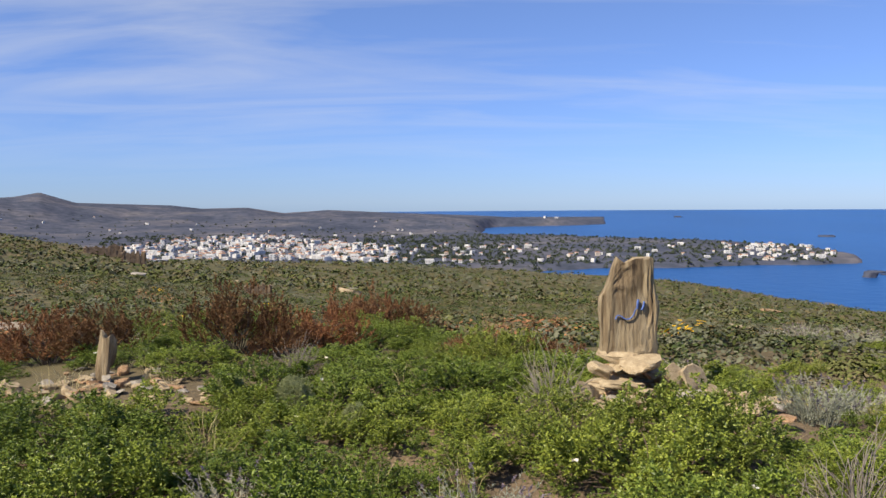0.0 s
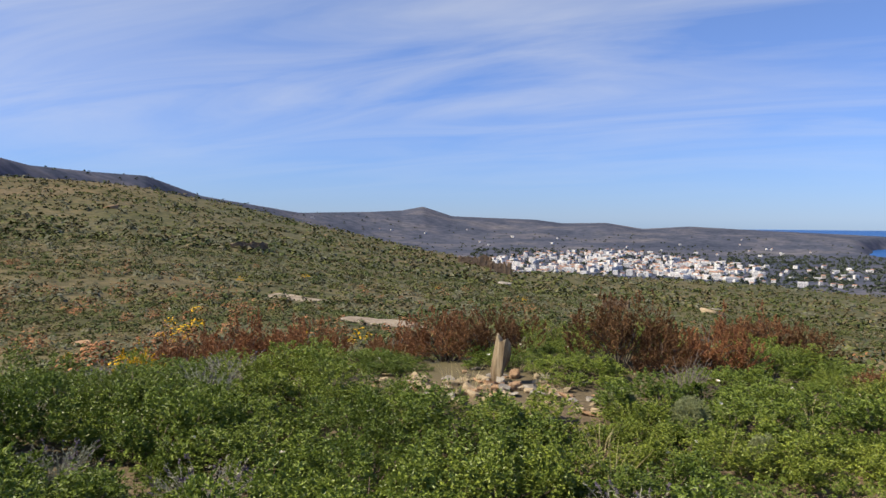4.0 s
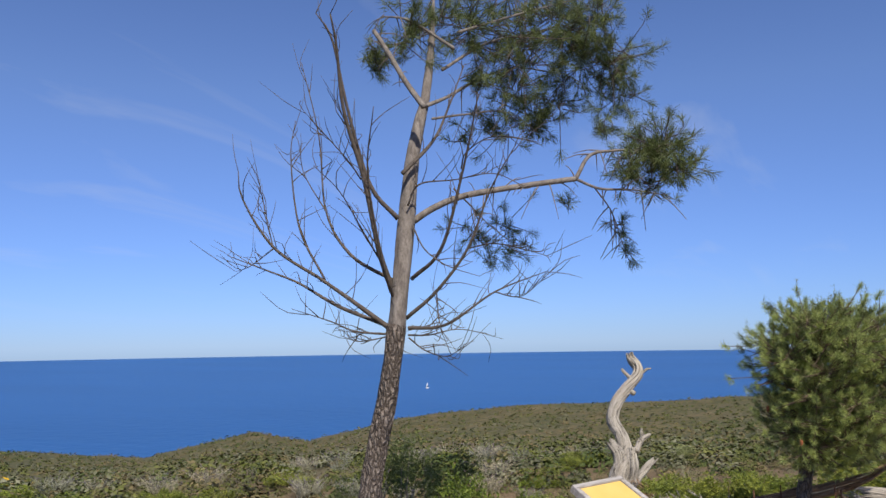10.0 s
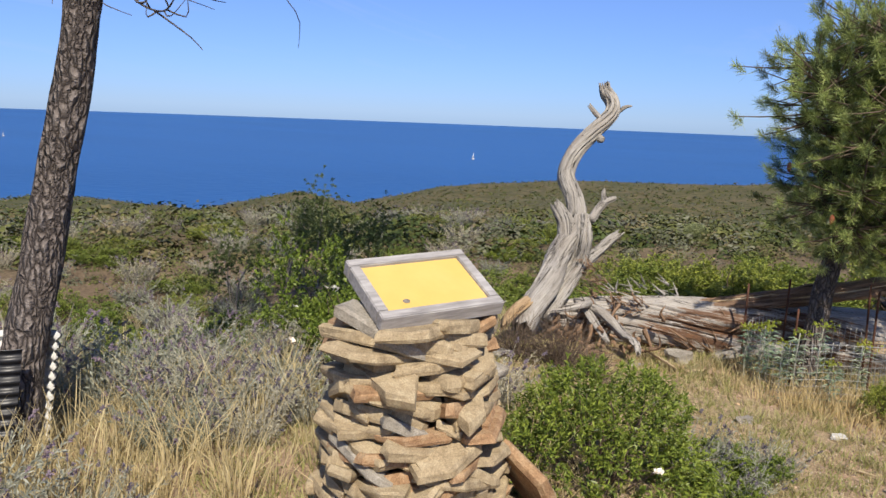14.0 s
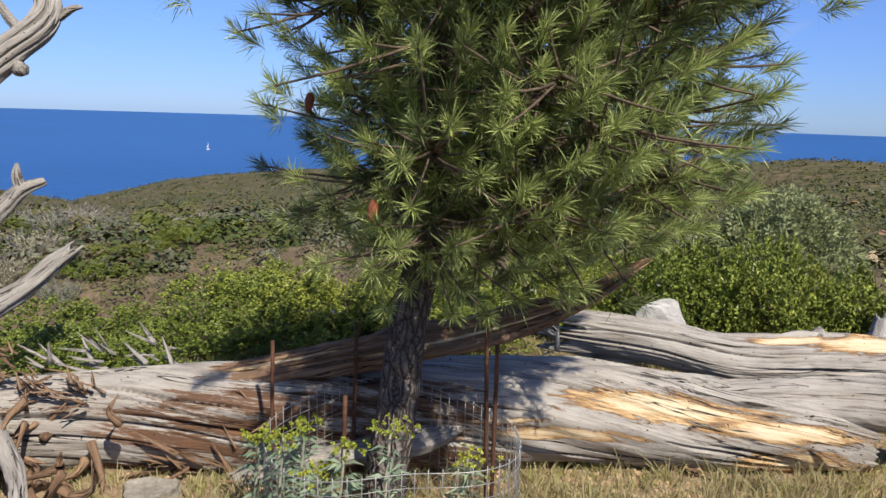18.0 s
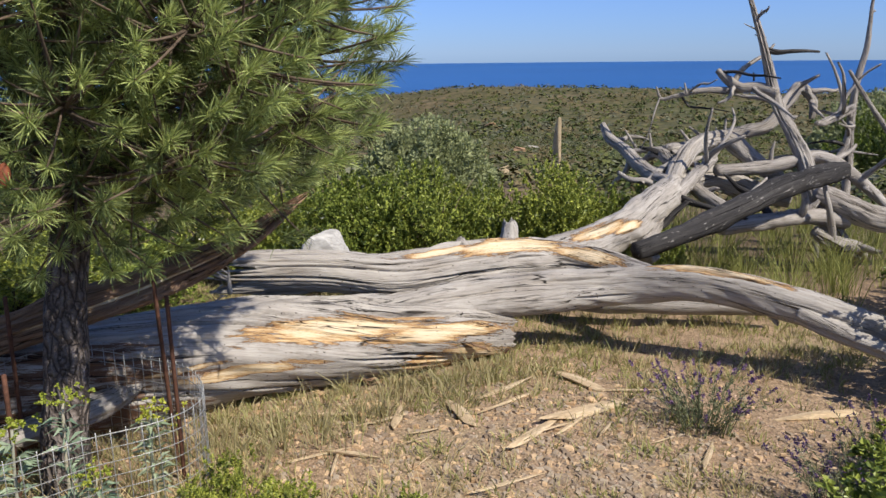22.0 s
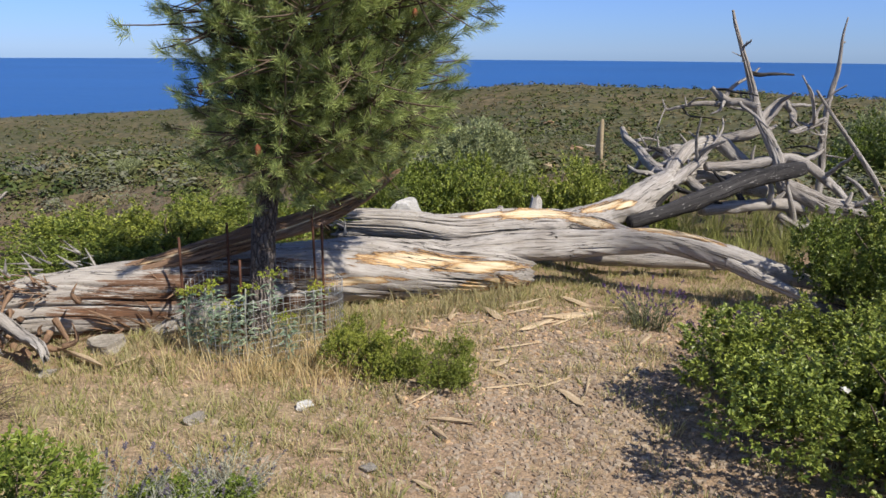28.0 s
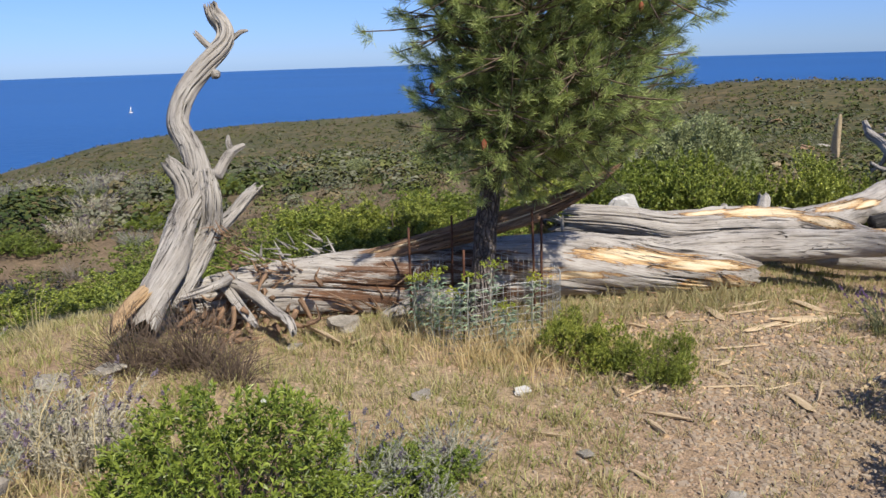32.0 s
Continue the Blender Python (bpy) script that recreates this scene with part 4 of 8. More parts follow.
    CROWN = {
    'bough_1': [(11.40, -1.62, -0.25, 0.07), (11.62, -2.06, -0.25, 0.112), (11.85, -2.44, -0.22, 0.115), (12.08, -2.70, -0.165, 0.112), (12.34, -2.98, -0.12, 0.105), (12.60, -3.22, -0.105, 0.090), (12.80, -3.63, -0.10, 0.090), (12.80, -4.00, -0.22, 0.085), (12.70, -4.23, -0.27, 0.070)],
    'horn': [(12.50, -3.09, -0.08, 0.060), (13.00, -3.16, -0.04, 0.055), (13.40, -3.20, 0.06, 0.045), (13.60, -3.15, 0.14, 0.040), (13.70, -3.13, 0.25, 0.022)],
    'bough_2': [(12.50, -3.10, -0.15, 0.070), (12.70, -3.29, 0.03, 0.070), (12.90, -3.54, 0.15, 0.065), (13.00, -3.83, 0.17, 0.065), (12.90, -3.97, 0.05, 0.065), (12.80, -4.08, -0.06, 0.060), (12.70, -4.22, -0.17, 0.050)],
    'bough_3': [(13.10, -3.40, 0.07, 0.060), (13.20, -3.69, 0.09, 0.060), (13.20, -4.01, 0.17, 0.055), (13.10, -4.25, 0.24, 0.050), (13.10, -4.42, 0.40, 0.045), (13.10, -4.53, 0.54, 0.045), (13.10, -4.67, 0.43, 0.035), (13.10, -4.67, 0.29, 0.020)],
    'stem_1': [(12.20, -4.39, -0.62, 0.100), (12.30, -4.31, -0.44, 0.090), (12.45, -4.24, -0.21, 0.080), (12.55, -4.22, 0.03, 0.075), (12.65, -4.17, 0.22, 0.065), (12.75, -4.09, 0.43, 0.055), (12.80, -4.04, 0.66, 0.045), (12.80, -3.95, 0.90, 0.036), (12.80, -3.87, 1.09, 0.026), (12.80, -3.80, 1.26, 0.020), (12.80, -3.76, 1.39, 0.012)],
    'arm_1': [(12.75, -4.08, 0.52, 0.045), (12.85, -3.99, 0.56, 0.040), (12.90, -3.88, 0.56, 0.036), (12.95, -3.80, 0.61, 0.036), (13.00, -3.73, 0.69, 0.022)],
    'arm_2': [(12.90, -3.98, 0.55, 0.028), (12.95, -3.81, 0.54, 0.030), (13.00, -3.61, 0.54, 0.022), (13.05, -3.42, 0.50, 0.016), (13.10, -3.33, 0.48, 0.013), (13.10, -3.28, 0.57, 0.007)],
    'stem_2': [(13.00, -4.98, -0.40, 0.050), (13.00, -4.98, -0.12, 0.045), (13.00, -4.96, 0.30, 0.040), (13.00, -4.98, 0.60, 0.035), (13.00, -5.03, 0.81, 0.028), (13.00, -5.04, 0.99, 0.022), (13.00, -5.04, 1.17, 0.016), (13.00, -5.07, 1.35, 0.009)],
    'pole': [(12.60, -4.56, 0.68, 0.012), (12.60, -4.78, 0.42, 0.018), (12.50, -5.04, 0.05, 0.024), (12.50, -5.22, -0.17, 0.026), (12.40, -5.29, -0.37, 0.024)],
    'bough_4': [(12.00, -3.20, -0.29, 0.050), (12.10, -3.62, -0.29, 0.055), (12.20, -4.01, -0.30, 0.055), (12.20, -4.33, -0.35, 0.060)],
    'bough_5': [(12.30, -4.14, -0.15, 0.070), (12.20, -4.28, -0.22, 0.080), (12.10, -4.49, -0.32, 0.085), (12.00, -4.74, -0.34, 0.075), (11.90, -5.00, -0.39, 0.045)],
    'beam': [(11.55, -2.37, -0.28, 0.050), (11.60, -2.63, -0.23, 0.062), (11.70, -3.01, -0.15, 0.070), (11.85, -3.49, -0.03, 0.075), (12.00, -3.93, 0.02, 0.075), (12.05, -4.14, 0.04, 0.060)],
    'bough_6': [(12.60, -3.52, -0.01, 0.045), (12.60, -3.99, -0.00, 0.050), (12.60, -4.34, 0.06, 0.050), (12.55, -4.56, -0.03, 0.045), (12.50, -4.79, -0.22, 0.040), (12.40, -4.88, -0.33, 0.030)],
    'arm_3': [(12.95, -4.92, 0.38, 0.030), (12.80, -4.68, 0.34, 0.032), (12.70, -4.47, 0.30, 0.028), (12.65, -4.36, 0.30, 0.015)],
    'arm_4': [(13.00, -4.91, 0.38, 0.030), (13.00, -4.96, 0.27, 0.030), (13.00, -4.93, 0.07, 0.028), (13.00, -4.87, -0.02, 0.020)],
    'bough_7': [(11.70, -2.55, -0.39, 0.060), (11.75, -2.54, -0.30, 0.050), (12.20, -2.90, -0.20, 0.050), (12.50, -3.31, -0.01, 0.040), (12.70, -3.56, 0.06, 0.030)],
    'root_1': [(12.20, -4.38, -0.62, 0.070), (12.10, -4.37, -0.55, 0.060), (12.10, -4.16, -0.47, 0.050), (12.10, -4.00, -0.39, 0.040)],
    'bough_8': [(12.30, -3.42, -0.23, 0.050), (12.60, -3.37, -0.14, 0.050), (13.00, -3.31, 0.07, 0.045), (13.20, -3.28, 0.01, 0.030)],
    }
    for k, (name, rows) in enumerate(CROWN.items()):
        mat = MAT_CHAR if name == "beam" else MAT_LOG if name == "bough_1" else MAT_GREYWOOD
        big = rows[0][3] > 0.05
        if name.startswith("stem"):
            rows = [(x, y, z, r * 0.78) for x, y, z, r in rows]
        ob = tube_object(name.split("_")[0], tube(rows, 60 if big else 16, 20 * len(rows), 0.25, k + 11, 7 if big else 4, depth=0.10, sharp=6, cracks=14 if big else 0), mat, t)
        if name == "bough_1":
            skin_off(ob, k + 11, 0.0, [(0.55, 0.9, 0.3, 0.5), (0.85, 0.5, 0.2, 0.3)])
        if name == "beam":
            ob["label"] = "charred black beam-like branch"
    rng = np.random.default_rng(14)
    keys = [k for k in CROWN if k not in ("beam", "pole", "stem_2")]
    for k in range(60):
        q = spline(CROWN[keys[k % len(keys)]], 20)
        p = q[int(rng.integers(5, 19))]
        way = unit(rng.normal(size=3) * (0.8, 0.8, 0.55) + np.array([0, 0, 0.25]))
        L, rows = rng.uniform(0.12, 0.6), [(*p[:3], min(p[3] * 0.6, 0.035))]
        for j in range(1, 5):
            way = unit(way + rng.normal(size=3) * 0.28)
            a = np.array(rows[-1][:3]) + way * L / 4
            rows.append((a[0], a[1], max(a[2], -0.6), rows[0][3] * (1 - j / 6.5)))
        tube_object("branch", tube(rows, 12, 22, 0.25, k + 70, 4, torn=(0, 0.03)), MAT_CHAR if k % 7 == 0 else MAT_GREYWOOD, t)
    TWIGS = [
    [(12.70, -4.04, -0.01, 0.020), (12.70, -4.04, 0.09, 0.014), (12.70, -4.06, 0.17, 0.006)],
    [(12.90, -3.50, 0.13, 0.020), (12.90, -3.39, 0.26, 0.008)],
    [(13.00, -3.83, 0.17, 0.015), (13.00, -3.83, 0.32, 0.009)],
    [(13.00, -3.75, 0.15, 0.012), (13.00, -3.75, 0.26, 0.006)],
    [(13.40, -3.30, 0.06, 0.014), (13.40, -3.19, 0.22, 0.008)],
    [(13.20, -3.32, 0.10, 0.014), (13.20, -3.30, 0.21, 0.007)],
    [(12.80, -3.92, 0.97, 0.008), (12.80, -3.79, 1.02, 0.003)],
    [(12.80, -3.91, 1.06, 0.008), (12.80, -3.93, 1.12, 0.003)],
    [(12.80, -3.98, 0.92, 0.008), (12.80, -3.89, 0.94, 0.004)],
    [(13.00, -3.48, 0.52, 0.010), (13.00, -3.46, 0.60, 0.005)],
    [(12.00, -4.57, -0.29, 0.030), (12.00, -4.61, -0.17, 0.012)],
    [(12.90, -3.98, 0.61, 0.010), (12.90, -3.97, 0.67, 0.006)],
    [(13.00, -5.07, 1.12, 0.010), (13.00, -5.02, 1.10, 0.004)],
    [(12.20, -3.54, -0.12, 0.020), (12.40, -3.80, -0.05, 0.010)],
    [(13.00, -3.71, 0.14, 0.020), (13.10, -3.58, 0.26, 0.008)],
    [(13.00, -4.97, 0.03, 0.012), (12.90, -5.17, 0.00, 0.004)],
    [(12.60, -4.90, 0.27, 0.012), (12.60, -4.91, 0.32, 0.005)],
    ]
    for k, rows in enumerate(TWIGS):
        tube_object("twig", tube(rows, 8, 8, 0.2, k), MAT_GREYWOOD, t)
    return t


def snag():
    t = thing("driftwood_snag", "twisted silver-grey dead tree stump with broken arms and roots", "dead tree")
    LIMBS = {
    'trunk': [(9.35, 2.07, -0.31, 0.078), (9.50, 2.06, -0.19, 0.086), (9.70, 2.03, -0.03, 0.086), (9.95, 2.05, 0.15, 0.080), (10.12, 2.01, 0.34, 0.075), (10.18, 2.06, 0.50, 0.066), (10.25, 2.16, 0.66, 0.060), (10.35, 2.13, 0.84, 0.060), (10.45, 2.03, 0.99, 0.058), (10.55, 1.94, 1.11, 0.055), (10.60, 1.95, 1.20, 0.050), (10.63, 2.02, 1.28, 0.045), (10.63, 2.03, 1.33, 0.040)],
    'second': [(9.60, 1.99, -0.28, 0.045), (9.85, 1.98, -0.13, 0.060), (10.05, 1.95, 0.04, 0.062), (10.05, 1.92, 0.23, 0.065), (10.10, 1.96, 0.39, 0.050)],
    'stub_1': [(10.00, 2.04, 0.22, 0.055), (10.02, 2.06, 0.34, 0.055), (10.02, 2.12, 0.43, 0.045), (10.02, 2.14, 0.46, 0.030)],
    'fork_1': [(10.10, 1.89, 0.36, 0.030), (10.20, 1.88, 0.42, 0.030), (10.25, 1.84, 0.48, 0.026), (10.30, 1.78, 0.51, 0.012)],
    'fork_2': [(10.25, 1.84, 0.47, 0.022), (10.25, 1.86, 0.53, 0.018), (10.25, 1.86, 0.58, 0.006)],
    'stub_2': [(10.15, 1.94, 0.04, 0.050), (10.30, 1.90, 0.09, 0.040), (10.40, 1.83, 0.18, 0.034), (10.45, 1.78, 0.23, 0.026)],
    'stub_3': [(10.48, 1.96, 1.05, 0.020), (10.50, 2.04, 1.11, 0.020), (10.52, 2.10, 1.17, 0.016)],
    'thorn': [(10.58, 1.90, 1.13, 0.012), (10.60, 1.85, 1.17, 0.008), (10.60, 1.80, 1.18, 0.003)],
    'root_1': [(9.90, 1.82, -0.23, 0.080), (9.80, 1.66, -0.24, 0.060), (9.70, 1.50, -0.32, 0.045), (9.55, 1.36, -0.34, 0.035), (9.50, 1.33, -0.38, 0.020)],
    'root_2': [(10.00, 1.81, -0.21, 0.050), (9.70, 1.77, -0.17, 0.040), (9.60, 1.90, -0.20, 0.030), (9.55, 1.94, -0.21, 0.012)],
    'root_3': [(9.95, 1.89, -0.20, 0.060), (9.75, 1.73, -0.26, 0.050), (9.60, 1.60, -0.32, 0.040), (9.55, 1.55, -0.35, 0.015)],
    'board': [(9.60, 2.09, -0.12, 0.050), (9.40, 2.10, -0.16, 0.055), (9.25, 2.12, -0.21, 0.040), (9.20, 2.14, -0.27, 0.012)],
    'knurl': [(10.45, 2.00, 0.92, 0.020), (10.45, 1.97, 0.93, 0.030), (10.45, 1.95, 0.94, 0.012)],
    }
    for k, (name, rows) in enumerate(LIMBS.items()):
        if name.startswith("root"):
            rows = [(x, y, z, r * 0.62) for x, y, z, r in rows]
        big = name in ("trunk", "second")
        mat = MAT_TAN if name == "board" else MAT_LOG if name.startswith("root") else MAT_SNAG
        tube_object(name.split("_")[0], tube(rows, 90 if big else 30, 18 * len(rows), 0.2, k + 31, 8 if big else 5, 0.45 if name in ("board", "root_3") else 1.0, twist=1.5 if big else 0.0, depth=0.06, sharp=8, cracks=26 if big else 5, torn=(0.05, 0.06) if name.startswith(("stub", "trunk", "root", "board")) else (0, 0)), mat, t)
    rng = np.random.default_rng(8)
    clods = []
    for k in range(110):
        p = np.array([9.85, 1.76, -0.40]) + rng.normal(size=3) * (0.16, 0.20, 0.07)
        q = p + unit(rng.normal(size=3) + np.array([-0.6, 0, -0.1])) * rng.uniform(0.06, 0.2)
        clods.append(tube([(*p, 0.018), (*((p + q) / 2 + rng.normal(size=3) * 0.02), 0.011), (*q, 0.002)], 6, 8, 0.4, k))
    tube_object("rot", splinters([(10.02, 1.86, 0.02, 0.05), (9.98, 1.76, -0.08, 0.07), (10.0, 1.64, -0.17, 0.08), (10.05, 1.5, -0.2, 0.07)], 110, 19, 0.035), MAT_ROT, t, "splintered red-brown torn wood")
    tube_object("root_mass", clods, MAT_ROT, t, "tangled reddish-brown rotten roots")
    return t




# ---- pines ----
def needle_tufts(centres, ways, rng, count=34, length=0.085, width=0.0022, spread=0.75, core=0.05):
    """Bunches of long needles about twig ends."""
    n = len(centres)
    d = unit(ways[:, None] * 0.9 + rng.normal(size=(n, count, 3)) * spread)
    base = centres[:, None] - ways[:, None] * core * rng.uniform(0, 1, (n, count, 1)) + d * 0.004
    L = length * rng.uniform(0.6, 1.1, n * count)
    return leaf_quads(base.reshape(-1, 3), d.reshape(-1, 3), L, width, rng, 0.06, 0.1)


def young_pine():
    t = thing("young_pine", "bushy young pine with long green needles behind wire guard", "pine tree")
    rng = np.random.default_rng(5)
    tube_object("trunk", tube([(10.02, 0.40, -0.60, 0.085), (10.05, 0.37, -0.3, 0.072), (10.1, 0.34, 0.05, 0.062), (10.14, 0.27, 0.5, 0.05), (10.16, 0.2, 0.95, 0.036), (10.16, 0.15, 1.35, 0.02), (10.16, 0.12, 1.6, 0.008)], 18, 50, 0.2, 4, 8), MAT_BARK, t)
    boughs, tips, ways, near = [], [], [], np.empty((9000, 3))
    nb = 62
    for k in range(nb):
        h = 0.42 + 1.12 * (k / nb) ** 0.9
        a = k * 2.399 + rng.uniform(-0.3, 0.3)
        reach = np.interp(h, [0.0, 0.3, 0.6, 1.0, 1.3, 1.55], [0.3, 0.42, 0.80, 1.0, 0.94, 0.64]) * rng.uniform(0.75, 1.1)
        side = np.array([math.cos(a) * 0.64, math.sin(a) * 0.62, 0])
        root = np.array([10.12 + 0.02 * h, 0.34 - 0.1 * h, h])
        rise = 0.02 + 0.36 * (h / 1.8)
        end = root + side * reach + np.array([0, -0.29, reach * rise])
        mid = (root + end) / 2 + np.array([0, 0, -0.05])
        boughs.append(tube([(*root, 0.02 * (1.15 - h / 2.2)), (*mid, 0.012), (*end, 0.004)], 6, 10, 0.15, k))
        m = int(34 + 100 * reach)
        for j in range(m):
            f = rng.uniform(0.2, 1.0) ** 0.5
            c = root + (end - root) * f + np.array([0, 0, -0.05 * math.sin(f * 3.1)])
            off = rng.normal(size=3) * np.array([0.13, 0.13, 0.10])
            q = c + off
            w = unit(unit(end - root) * 0.7 + unit(off) * 0.45 + np.array([0, 0, 0.35]))
            if tips and np.min(np.sum((near[:len(tips)] - q) ** 2, 1)) < 0.076 ** 2:
                continue
            near[len(tips)] = q
            boughs.append(tube([(*c, 0.005), (*((c + q) / 2 + [0, 0, -0.01]), 0.004), (*q, 0.0025)], 4, 4))
            tips.append(q)
            ways.append(w)
    tube_object("twigwork", boughs, MAT_TWIG, t)
    tips, ways = np.array(tips), np.array(ways)
    old = rng.uniform(0, 1, len(tips)) < 0.30
    for name, sel, mat, seed in (("foliage", ~old, MAT_NEEDLE, 1), ("foliage", old, MAT_NEEDLE_DARK, 2)):
        r2 = np.random.default_rng(seed)
        ob = new(name, quad_mesh(name, needle_tufts(tips[sel], ways[sel], r2, 130, 0.070, 0.0028, 0.46, 0.09), mat))
        ob.parent = t
    # pale shoots of the year standing up from the outer twigs
    up = np.argsort(-tips[:, 2] - rng.uniform(0, 1.2, len(tips)))[:170]
    r3 = np.random.default_rng(9)
    sh = new("shoots", quad_mesh("shoots", needle_tufts(tips[up] + [0, 0, 0.09], np.tile([0.0, 0, 1.0], (len(up), 1)), r3, 46, 0.036, 0.003, 0.4, 0.13), MAT_SHOOT))
    sh.parent = t
    sh["label"], sh["kind"] = "pale yellow-green new shoots", "stuff"
    for k, p in enumerate([(9.6, 0.32, 0.57), (9.9, 0.6, 0.84), (9.72, 0.1, 1.15), (9.8, -0.45, 1.2)]):
        c = tube_object("cone", tube([(p[0], p[1], p[2] + 0.02, 0.006), (p[0], p[1], p[2], 0.014), (p[0] - 0.01, p[1], p[2] - 0.025, 0.010), (p[0] - 0.01, p[1], p[2] - 0.04, 0.003)], 10, 14, 0.35, k), MAT_CONE, t, "reddish-brown pine cone")
    return t


MAT_SHOOT = leafy("new pine shoot", (0.20, 0.22, 0.075), (0.32, 0.34, 0.13), 0.6)
MAT_CONE = plain("pine cone", (0.24, 0.075, 0.035), 0.7, 0, 60, 0.4)


